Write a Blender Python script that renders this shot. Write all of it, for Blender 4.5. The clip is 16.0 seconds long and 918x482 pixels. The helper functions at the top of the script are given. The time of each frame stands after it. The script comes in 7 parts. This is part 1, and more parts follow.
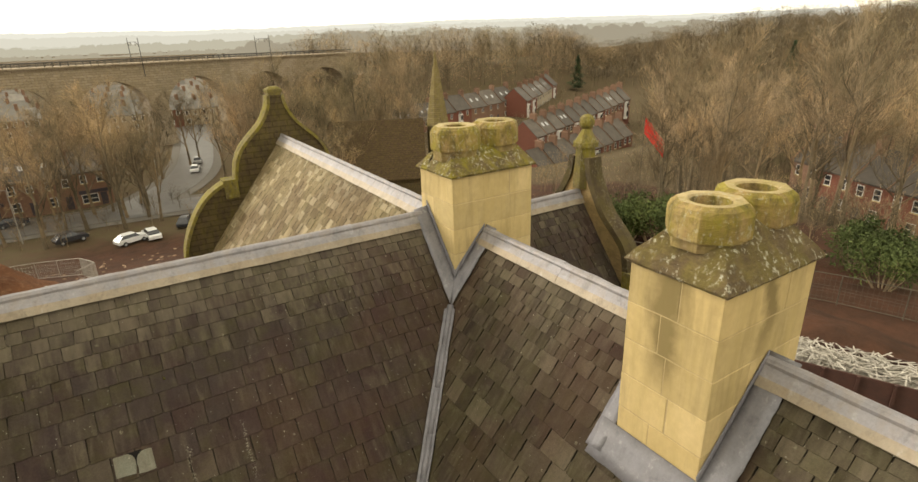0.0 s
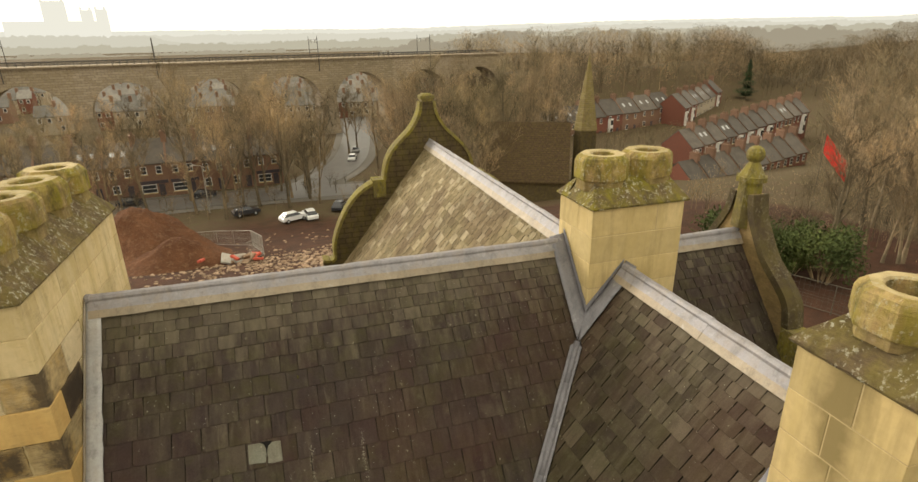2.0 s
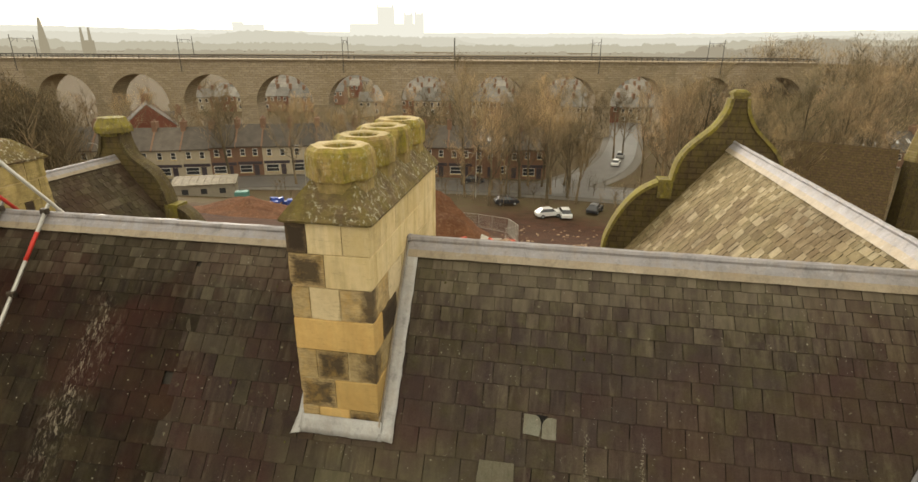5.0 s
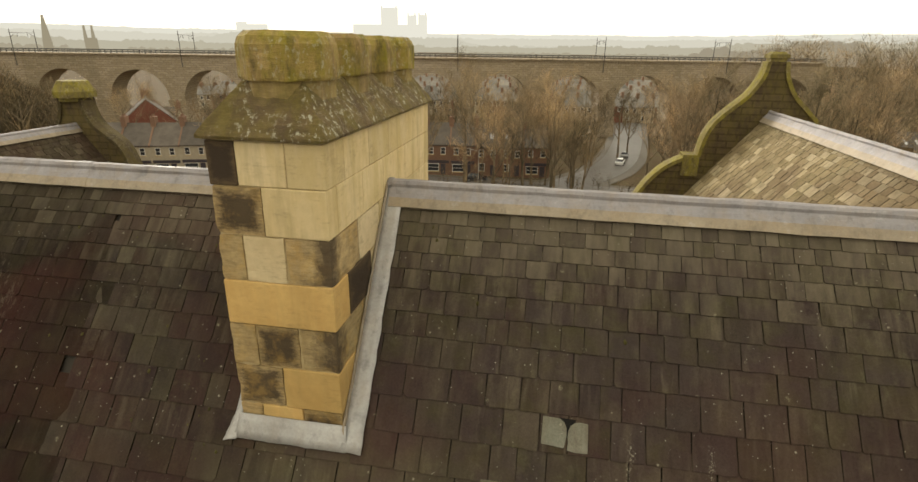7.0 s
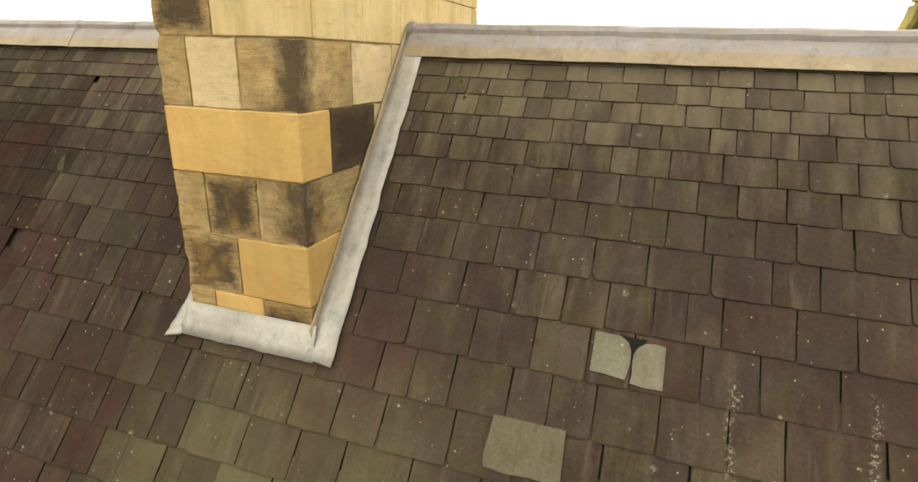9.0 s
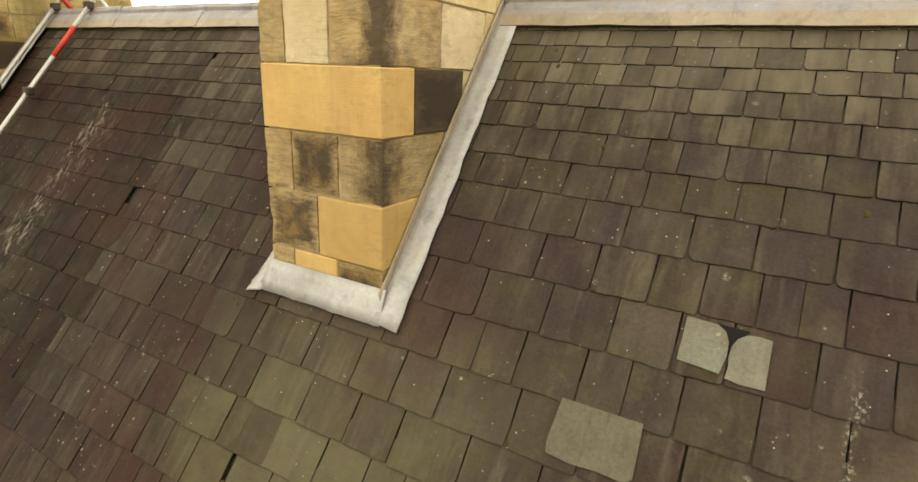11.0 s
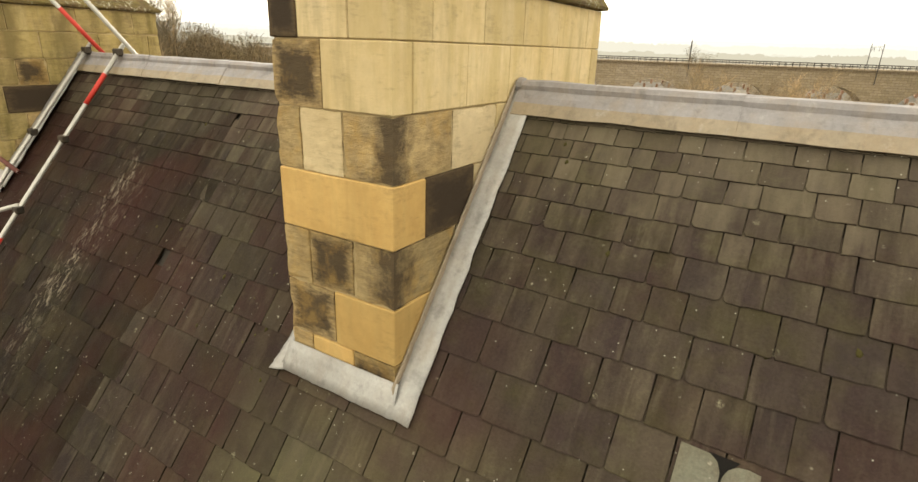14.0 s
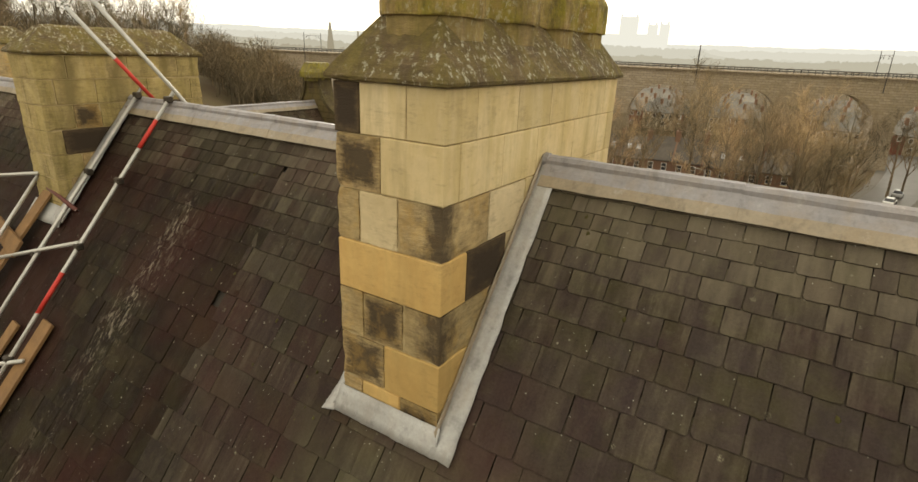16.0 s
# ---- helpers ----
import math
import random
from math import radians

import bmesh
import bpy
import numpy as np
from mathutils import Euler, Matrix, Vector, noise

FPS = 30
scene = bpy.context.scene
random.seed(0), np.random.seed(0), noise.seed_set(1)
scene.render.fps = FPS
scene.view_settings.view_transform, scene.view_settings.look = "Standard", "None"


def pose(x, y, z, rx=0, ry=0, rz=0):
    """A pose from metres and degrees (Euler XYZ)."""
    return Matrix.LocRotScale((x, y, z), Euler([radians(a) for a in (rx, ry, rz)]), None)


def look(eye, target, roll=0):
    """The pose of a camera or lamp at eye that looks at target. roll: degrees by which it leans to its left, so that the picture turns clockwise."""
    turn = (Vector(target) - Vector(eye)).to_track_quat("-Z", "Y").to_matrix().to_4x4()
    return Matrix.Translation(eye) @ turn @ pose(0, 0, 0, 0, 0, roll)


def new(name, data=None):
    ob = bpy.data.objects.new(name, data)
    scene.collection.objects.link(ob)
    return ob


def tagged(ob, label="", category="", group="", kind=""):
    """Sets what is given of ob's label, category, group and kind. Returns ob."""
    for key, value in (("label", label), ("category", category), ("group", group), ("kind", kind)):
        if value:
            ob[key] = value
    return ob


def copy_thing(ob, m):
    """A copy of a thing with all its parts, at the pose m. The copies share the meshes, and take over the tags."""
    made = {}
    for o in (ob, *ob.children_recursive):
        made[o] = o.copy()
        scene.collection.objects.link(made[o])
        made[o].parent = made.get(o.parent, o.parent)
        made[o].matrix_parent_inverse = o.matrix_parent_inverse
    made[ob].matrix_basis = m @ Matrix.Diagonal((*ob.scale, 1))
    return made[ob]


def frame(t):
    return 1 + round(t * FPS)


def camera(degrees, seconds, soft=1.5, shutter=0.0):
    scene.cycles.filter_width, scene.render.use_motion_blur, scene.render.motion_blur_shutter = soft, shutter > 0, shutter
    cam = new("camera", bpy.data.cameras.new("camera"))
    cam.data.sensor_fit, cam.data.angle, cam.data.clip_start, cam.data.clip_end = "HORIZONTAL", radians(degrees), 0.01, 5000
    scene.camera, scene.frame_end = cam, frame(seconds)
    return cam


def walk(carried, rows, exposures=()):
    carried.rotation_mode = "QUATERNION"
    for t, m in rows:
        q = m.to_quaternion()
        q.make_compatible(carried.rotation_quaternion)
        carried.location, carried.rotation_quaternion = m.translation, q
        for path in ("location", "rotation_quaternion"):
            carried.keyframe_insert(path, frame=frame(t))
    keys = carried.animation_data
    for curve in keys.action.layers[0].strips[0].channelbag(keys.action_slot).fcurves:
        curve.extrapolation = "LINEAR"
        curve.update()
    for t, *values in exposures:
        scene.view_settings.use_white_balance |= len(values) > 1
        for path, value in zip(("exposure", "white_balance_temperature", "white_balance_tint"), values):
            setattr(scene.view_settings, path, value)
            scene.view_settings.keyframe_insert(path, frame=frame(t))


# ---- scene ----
cam = camera(80.2, 16.0)
PATH = [
    (0, (2.169, -6.717, 16.351), (3.16, -5.128, 15.647), -1.8),
    (0.5, (2.269, -6.726, 16.43), (3.138, -5.064, 15.733), -1.6),
    (1, (2.404, -6.574, 16.489), (3.233, -4.891, 15.796), -1.6),
    (1.5, (2.423, -6.476, 16.565), (3.211, -4.773, 15.874), -1.2),
    (2, (2.322, -6.449, 16.615), (2.87, -4.654, 15.923), -1.0),
    (2.5, (2.263, -6.368, 16.614), (2.506, -4.506, 15.926), -0.8),
    (3, (2.174, -6.351, 16.597), (2.173, -4.47, 15.916), -0.6),
    (3.5, (2.058, -6.403, 16.558), (1.873, -4.529, 15.884), -0.1),
    (4, (1.901, -6.445, 16.542), (1.597, -4.588, 15.864), 0.0),
    (6.5, (1.43, -4.952, 15.354), (1.102, -3.096, 14.686), 0.6),
    (7, (1.444, -4.718, 15.17), (1.116, -2.863, 14.5), 0.8),
    (7.5, (1.493, -4.409, 14.852), (1.167, -2.55, 14.19), 1.0),
    (8, (1.561, -4.066, 14.376), (1.234, -2.209, 13.708), 1.0),
    (8.5, (1.628, -3.851, 14.085), (1.229, -2.007, 13.421), 1.0),
    (9, (1.608, -3.744, 13.814), (1.006, -1.948, 13.174), 1.6),
    (9.5, (1.544, -3.722, 13.509), (0.78, -1.964, 12.939), 2.1),
    (12, (1.826, -3.468, 13.544), (0.863, -1.831, 12.917), 2.1),
    (12.5, (1.855, -3.387, 13.716), (0.88, -1.763, 13.073), 1.9),
    (13, (1.828, -3.327, 13.904), (0.841, -1.716, 13.249), 1.9),
    (13.5, (1.764, -3.373, 14.063), (0.778, -1.765, 13.399), 1.8),
    (14, (1.687, -3.513, 14.22), (0.694, -1.912, 13.55), 1.9),
    (14.5, (1.629, -3.668, 14.321), (0.637, -2.064, 13.655), 2.1),
    (15, (1.614, -3.803, 14.492), (0.623, -2.204, 13.813), 2.2),
    (15.5, (1.631, -3.865, 14.653), (0.634, -2.273, 13.968), 2.2),
    (16, (1.67, -3.899, 14.761), (0.658, -2.306, 14.099), 2.3),
]
EXPOSURES = [(0, 0.46), (0.5, 0.38), (1.5, 0.34), (2.5, 0.52), (3, 0.62), (3.5, 0.64), (4, 0.6), (6.5, 0.32), (7, 0.33), (8, 0.62), (8.5, 0.80), (9.5, 1.22), (12, 1.1), (12.5, 1.2), (13.5, 1.12), (14.5, 0.72), (15.5, 0.51), (16, 0.42)]
walk(cam, [(t, look(eye, target, roll)) for t, eye, target, roll in PATH], EXPOSURES)

# ---- world, sun and exposure ----
world = bpy.data.worlds.new("overcast_sky")
scene.world = world
world.use_nodes = True
wn, wl = world.node_tree.nodes, world.node_tree.links
sky = wn.new("ShaderNodeTexSky")
sky.sky_type = "NISHITA"
sky.sun_disc = False
SUN_EL, SUN_AZ = 21.0, -38.0          # degrees; azimuth from +y towards +x
sky.sun_elevation, sky.sun_rotation = radians(SUN_EL), radians(SUN_AZ)
sky.air_density, sky.dust_density, sky.ozone_density = 1.0, 6.0, 0.3
cloud = wn.new("ShaderNodeHueSaturation")      # a veil of cloud takes the blue out of the sky
cloud.inputs["Saturation"].default_value = 0.25
cloud.inputs["Value"].default_value = 1.0
wl.new(sky.outputs["Color"], cloud.inputs["Color"])
veil = wn.new("ShaderNodeMixRGB")
veil.inputs["Fac"].default_value = 0.72
veil.inputs["Color2"].default_value = (13.0, 11.9, 9.2, 1)
wl.new(cloud.outputs["Color"], veil.inputs["Color1"])
wl.new(veil.outputs["Color"], wn["Background"].inputs["Color"])
wn["Background"].inputs["Strength"].default_value = 0.12
sun = new("sun", bpy.data.lights.new("sun", "SUN"))
sun.data.energy, sun.data.angle, sun.data.color = 1.5, radians(14), (1.0, 0.90, 0.74)
sun.matrix_world = look((math.sin(radians(SUN_AZ)) * 50, math.cos(radians(SUN_AZ)) * 50, 50 * math.tan(radians(SUN_EL))), (0, 0, 0))


# ---- mesh helpers ----
class Mesh:
    """Vertices and faces gathered for one mesh."""

    def __init__(self):
        self.v, self.f, self.m = [], [], []

    def add(self, verts, faces, slot=0):
        n = len(self.v)
        self.v.extend(verts)
        self.f.extend([tuple(n + i for i in f) for f in faces])
        self.m.extend([slot] * len(faces))
        return self

    def box(self, x0, y0, z0, x1, y1, z1, slot=0, m=None):
        p = [(x, y, z) for z in (z0, z1) for y in (y0, y1) for x in (x0, x1)]
        if m is not None:
            p = [tuple(m @ Vector(q)) for q in p]
        return self.add(p, [(0, 2, 3, 1), (4, 5, 7, 6), (0, 1, 5, 4), (2, 6, 7, 3), (0, 4, 6, 2), (1, 3, 7, 5)], slot)

    def soft_box(self, x0, y0, z0, x1, y1, z1, c=0.01, m=None, slot=0):
        """A box with chamfered edges."""
        p, f = chamfered(x0, y0, z0, x1, y1, z1, c)
        if m is not None:
            p = [tuple(m @ Vector(q)) for q in p]
        return self.add(p, f, slot)

    def prism(self, ring0, ring1, cap0=True, cap1=True, slot=0):
        n = len(ring0)
        f = [(i, (i + 1) % n, n + (i + 1) % n, n + i) for i in range(n)]
        if cap0:
            f.append(tuple(reversed(range(n))))
        if cap1:
            f.append(tuple(range(n, 2 * n)))
        return self.add(list(ring0) + list(ring1), f, slot)

    def loft(self, rings, cap0=True, cap1=True, slot=0):
        """One skin through rings of equal length."""
        n = len(rings[0])
        f = [(k * n + i, k * n + (i + 1) % n, (k + 1) * n + (i + 1) % n, (k + 1) * n + i) for k in range(len(rings) - 1) for i in range(n)]
        if cap0:
            f.append(tuple(reversed(range(n))))
        if cap1:
            f.append(tuple(range((len(rings) - 1) * n, len(rings) * n)))
        return self.add([p for r in rings for p in r], f, slot)

    def tube(self, a, b, ra, rb, n=8, caps=True, slot=0):
        a, b = Vector(a), Vector(b)
        d = (b - a).normalized()
        u = d.orthogonal().normalized()
        w = d.cross(u)
        rings = [[tuple(c + (u * math.cos(2 * math.pi * i / n) + w * math.sin(2 * math.pi * i / n)) * r) for i in range(n)] for c, r in ((a, ra), (b, rb))]
        return self.prism(rings[0], rings[1], caps, caps, slot)

    def data(self, name, *mats, smooth=False):
        me = bpy.data.meshes.new(name)
        me.from_pydata([tuple(p) for p in self.v], [], self.f)
        for m in mats:
            me.materials.append(m)
        if len(mats) > 1:
            me.polygons.foreach_set("material_index", self.m)
        if smooth:
            me.polygons.foreach_set("use_smooth", [True] * len(self.f))
        me.update()
        return me


def chamfered(x0, y0, z0, x1, y1, z1, c):
    p, keys = [], {}
    for sx in (0, 1):
        for sy in (0, 1):
            for sz in (0, 1):
                X, Y, Z = (x0, x1)[sx], (y0, y1)[sy], (z0, z1)[sz]
                ix, iy, iz = (c, -c)[sx], (c, -c)[sy], (c, -c)[sz]
                for k, q in (("x", (X, Y + iy, Z + iz)), ("y", (X + ix, Y, Z + iz)), ("z", (X + ix, Y + iy, Z))):
                    keys[(k, sx, sy, sz)] = len(p)
                    p.append(q)
    f = []
    for k, order in (("x", [(0, 0), (0, 1), (1, 1), (1, 0)]), ("y", [(0, 0), (1, 0), (1, 1), (0, 1)]), ("z", [(0, 0), (0, 1), (1, 1), (1, 0)])):
        for s in (0, 1):
            idx = []
            for a, b in order:
                key = {"x": (s, a, b), "y": (a, s, b), "z": (a, b, s)}[k]
                idx.append(keys[(k, *key)])
            f.append(tuple(idx))
    for a in (0, 1):
        for b in (0, 1):
            f.append((keys[("x", a, b, 0)], keys[("x", a, b, 1)], keys[("y", a, b, 1)], keys[("y", a, b, 0)]))
            f.append((keys[("x", a, 0, b)], keys[("x", a, 1, b)], keys[("z", a, 1, b)], keys[("z", a, 0, b)]))
            f.append((keys[("y", 0, a, b)], keys[("y", 1, a, b)], keys[("z", 1, a, b)], keys[("z", 0, a, b)]))
    for a in (0, 1):
        for b in (0, 1):
            for d in (0, 1):
                f.append((keys[("x", a, b, d)], keys[("y", a, b, d)], keys[("z", a, b, d)]))
    return p, f


def link(name, me, parent=None, label="", m=None):
    ob = new(name, me)
    if parent is not None:
        ob.parent = parent
    if m is not None:
        ob.matrix_basis = m
    return tagged(ob, label) if label else ob


def part(name, mesh, material, parent, label="", smooth=False, m=None):
    """One mesh object under a thing or a part."""
    return link(name, mesh.data(name, *(material if isinstance(material, (list, tuple)) else (material,)), smooth=smooth), parent, label, m)


def thing(name, label, category, group="", kind="", at=None):
    ob = new(name)
    ob.empty_display_size = 0.1
    if at is not None:
        ob.matrix_basis = at
    return tagged(ob, label, category, group, kind)


def octagon(cx, cy, z, flats, turn=0.0):
    r = flats / 2 / math.cos(math.pi / 8)
    return [(cx + r * math.cos(math.pi / 8 + turn + k * math.pi / 4), cy + r * math.sin(math.pi / 8 + turn + k * math.pi / 4), z) for k in range(8)]


# ---- materials ----
class Nodes:
    """A procedural material: colour, grain and relief."""
    def __init__(self, name):
        self.mat = bpy.data.materials.new(name)
        self.mat.use_nodes = True
        self.t = self.mat.node_tree
        self.bsdf = self.t.nodes["Principled BSDF"]
        self.coord = self.t.nodes.new("ShaderNodeTexCoord")

    def to(self, a, b):
        self.t.links.new(a, b)

    def noise(self, scale, detail=6.0, rough=0.6, stretch=None, space="Object", distort=0.0):
        n = self.t.nodes.new("ShaderNodeTexNoise")
        n.inputs["Scale"].default_value, n.inputs["Detail"].default_value, n.inputs["Roughness"].default_value = scale, detail, rough
        n.inputs["Distortion"].default_value = distort
        if isinstance(space, str):
            src = self.t.nodes.new("ShaderNodeNewGeometry").outputs["Position"] if space == "World" else self.coord.outputs[space]
        else:
            src = space
        if stretch:
            mp = self.t.nodes.new("ShaderNodeMapping")
            mp.inputs["Scale"].default_value = stretch
            self.to(src, mp.inputs["Vector"])
            src = mp.outputs["Vector"]
        self.to(src, n.inputs["Vector"])
        return n.outputs["Fac"]

    def spots(self, scale, lo, hi, space="World"):
        n = self.t.nodes.new("ShaderNodeTexVoronoi")
        n.inputs["Scale"].default_value = scale
        src = self.t.nodes.new("ShaderNodeNewGeometry").outputs["Position"] if space == "World" else self.coord.outputs[space]
        self.to(src, n.inputs["Vector"])
        return self.ramp(n.outputs["Distance"], [(lo, (1, 1, 1)), (hi, (0, 0, 0))])

    def ramp(self, fac, stops, mode="LINEAR"):
        r = self.t.nodes.new("ShaderNodeValToRGB")
        r.color_ramp.interpolation = mode
        e = r.color_ramp.elements
        while len(e) < len(stops):
            e.new(0.5)
        for el, (p, c) in zip(e, stops):
            el.position, el.color = p, (*c, 1)
        self.to(fac, r.inputs["Fac"])
        return r.outputs["Color"]

    def mix(self, fac, a, b, mode="MIX"):
        n = self.t.nodes.new("ShaderNodeMixRGB")
        n.blend_type = mode
        for s, v in (("Fac", fac), ("Color1", a), ("Color2", b)):
            if isinstance(v, (int, float)):
                n.inputs[s].default_value = v
            elif isinstance(v, tuple):
                n.inputs[s].default_value = (*v, 1)
            else:
                self.to(v, n.inputs[s])
        return n.outputs["Color"]

    def mul(self, a, b, op="MULTIPLY"):
        n = self.t.nodes.new("ShaderNodeMath")
        n.operation = op
        for s, v in ((0, a), (1, b)):
            if isinstance(v, (int, float)):
                n.inputs[s].default_value = v
            else:
                self.to(v, n.inputs[s])
        return n.outputs["Value"]

    def courses(self, wide, high, joint=0.03):
        """Stone courses on walls seen from the front: 1 on the stones, 0 in the joints."""
        sep = self.t.nodes.new("ShaderNodeSeparateXYZ")
        self.to(self.t.nodes.new("ShaderNodeNewGeometry").outputs["Position"], sep.inputs["Vector"])
        com = self.t.nodes.new("ShaderNodeCombineXYZ")
        self.to(sep.outputs["X"], com.inputs["X"])
        self.to(sep.outputs["Z"], com.inputs["Y"])
        b = self.t.nodes.new("ShaderNodeTexBrick")
        self.to(com.outputs["Vector"], b.inputs["Vector"])
        b.inputs["Scale"].default_value = 1.0
        b.inputs["Brick Width"].default_value, b.inputs["Row Height"].default_value, b.inputs["Mortar Size"].default_value = wide, high, joint
        b.inputs["Color1"].default_value, b.inputs["Color2"].default_value, b.inputs["Mortar"].default_value = (1, 1, 1, 1), (0.72, 0.7, 0.66, 1), (0.42, 0.4, 0.36, 1)
        return b.outputs["Color"]

    def rnd(self):
        """A random number for each object, and for each loose piece of a joined mesh."""
        o = self.t.nodes.new("ShaderNodeObjectInfo").outputs["Random"]
        i = self.t.nodes.new("ShaderNodeNewGeometry").outputs["Random Per Island"]
        return self.mul(self.mul(o, i, "ADD"), 1.0, "FRACT")

    def done(self, colour, rough=0.8, bump=None, strength=0.4, distance=0.01, metal=0.0, spec=None):
        if isinstance(colour, tuple):
            self.bsdf.inputs["Base Color"].default_value = (*colour, 1)
        else:
            self.to(colour, self.bsdf.inputs["Base Color"])
        if isinstance(rough, (int, float)):
            self.bsdf.inputs["Roughness"].default_value = rough
        else:
            self.to(rough, self.bsdf.inputs["Roughness"])
        self.bsdf.inputs["Metallic"].default_value = metal
        if spec is not None:
            self.bsdf.inputs["Specular IOR Level"].default_value = spec
        if bump is not None:
            b = self.t.nodes.new("ShaderNodeBump")
            b.inputs["Strength"].default_value, b.inputs["Distance"].default_value = strength, distance
            self.to(bump, b.inputs["Height"])
            self.to(b.outputs["Normal"], self.bsdf.inputs["Normal"])
        return self.mat


def slate_material(name, tones, axis, green=0.35, pale=0.5, wash_amount=0.6, lime=0.0, edge=0.0, worn=False, dirt_shade=False, red_amount=0.34, red_tone=(0.066, 0.030, 0.024)):
    """Stone slate: a tone and a grain of its own for each slate, olive film, pale runs, lichen dots. axis: the ridge's way, x or y."""
    n = Nodes(name)
    along = (4.2, 0.9, 0.9) if axis == "x" else (0.9, 4.2, 0.9)
    r = n.rnd()
    own = n.t.nodes.new("ShaderNodeVectorMath")     # each slate has its own piece of stone
    own.operation = "ADD"
    n.to(n.t.nodes.new("ShaderNodeNewGeometry").outputs["Position"], own.inputs[0])
    com = n.t.nodes.new("ShaderNodeCombineXYZ")
    for k, f in (("X", 41.0), ("Y", 23.0), ("Z", 67.0)):
        n.to(n.mul(r, f), com.inputs[k])
    n.to(com.outputs["Vector"], own.inputs[1])
    base = n.ramp(n.mul(r, n.mul(n.mul(n.noise(2.0, 4, 0.6, space=own.outputs["Vector"]), 0.5, "SUBTRACT"), 0.5), "ADD"), tones)
    big = n.noise(0.7, 5, 0.6, space="World")
    mid = n.noise(6, 7, 0.7, space=own.outputs["Vector"])
    film = n.noise(3.2, 5, 0.6, space=own.outputs["Vector"])
    fine = n.noise(60, 6, 0.72, space=own.outputs["Vector"])
    run = n.noise(1.6, 6, 0.62, along, space=own.outputs["Vector"])
    patch = n.noise(1.1, 4, 0.6, space="World")
    col = n.mix(n.ramp(mid, [(0.35, (0, 0, 0)), (0.75, (0.5, 0.5, 0.5))]), base, n.mix(0.5, base, (0.045, 0.034, 0.022)))
    col = n.mix(n.ramp(n.mix(0.35, film, big), [(0.46, (0, 0, 0)), (0.60, (green,) * 3)]), col, (0.060, 0.055, 0.021))
    runs = n.mul(n.ramp(run, [(0.42, (0, 0, 0)), (0.70, (1, 1, 1))]), n.ramp(patch, [(0.38, (0.25 * pale,) * 3), (0.60, (pale,) * 3)]))
    col = n.mix(runs, col, (0.125, 0.100, 0.068))
    blotch = n.noise(9.0, 6, 0.7, space=own.outputs["Vector"])
    col = n.mix(n.mul(n.ramp(blotch, [(0.52, (0, 0, 0)), (0.66, (0.8 * pale,) * 3)]), n.ramp(big, [(0.40, (0.2, 0.2, 0.2)), (0.58, (1, 1, 1))])), col, (0.115, 0.108, 0.064))
    # narrow pale and dark rain streaks down each slate
    thin = n.noise(1.0, 3, 0.55, (17, 2.2, 2.2) if axis == "x" else (2.2, 17, 2.2), space=own.outputs["Vector"], distort=0.3)
    where = n.ramp(n.noise(1.3, 3, 0.6, space=own.outputs["Vector"]), [(0.45, (0, 0, 0)), (0.60, (1, 1, 1))])
    col = n.mix(n.mul(n.ramp(thin, [(0.50, (0, 0, 0)), (0.68, (0.7 * pale + 0.02,) * 3)]), where), col, (0.150, 0.128, 0.088))
    col = n.mix(n.ramp(thin, [(0.30, (0.22, 0.22, 0.22)), (0.44, (0, 0, 0))]), col, (0.020, 0.015, 0.011))
    drip = n.ramp(n.noise(2.2, 5, 0.6, along, space=own.outputs["Vector"]), [(0.62, (0, 0, 0)), (0.76, (0.4, 0.4, 0.4))])
    col = n.mix(drip, col, (0.022, 0.016, 0.011))
    red = n.noise(0.55, 3, 0.5, (1, 1.3, 1), space="World", distort=0.4)
    col = n.mix(n.ramp(red, [(0.47, (0, 0, 0)), (0.60, (red_amount,) * 3)]), col, red_tone)
    col = n.mix(0.5, col, n.ramp(fine, [(0.28, (0.42, 0.42, 0.42)), (0.75, (1.2, 1.2, 1.2))]), "MULTIPLY")
    # pale wash below the lead ridges
    zed = n.t.nodes.new("ShaderNodeSeparateXYZ")
    n.to(n.t.nodes.new("ShaderNodeNewGeometry").outputs["Position"], zed.inputs["Vector"])
    wash = n.ramp(n.mul(n.mul(zed.outputs["Z"], 12.95, "SUBTRACT"), n.mul(n.mul(run, 0.5, "SUBTRACT"), 1.2), "ADD"), [(0.25, (0, 0, 0)), (0.95, (1, 1, 1))])
    col = n.mix(n.mul(wash, n.ramp(r, [(0.0, (0.3 * wash_amount,) * 3), (1.0, (wash_amount,) * 3)])), col, (0.175, 0.150, 0.105))
    if axis == "x":
        # green-grey wash below the foot of the tall chimney
        off = n.mul(n.mul(n.mul(zed.outputs["X"], 0.1, "ADD"), n.mul(n.mul(n.noise(0.9, 3, 0.5, space="World"), 0.5, "SUBTRACT"), 1.5), "ADD"), 1.0, "ABSOLUTE")
        foot = n.mul(n.ramp(off, [(0.55, (1, 1, 1)), (1.15, (0, 0, 0))]), n.ramp(n.mul(12.45, zed.outputs["Z"], "SUBTRACT"), [(0.20, (0, 0, 0)), (0.65, (0.85, 0.85, 0.85))]))
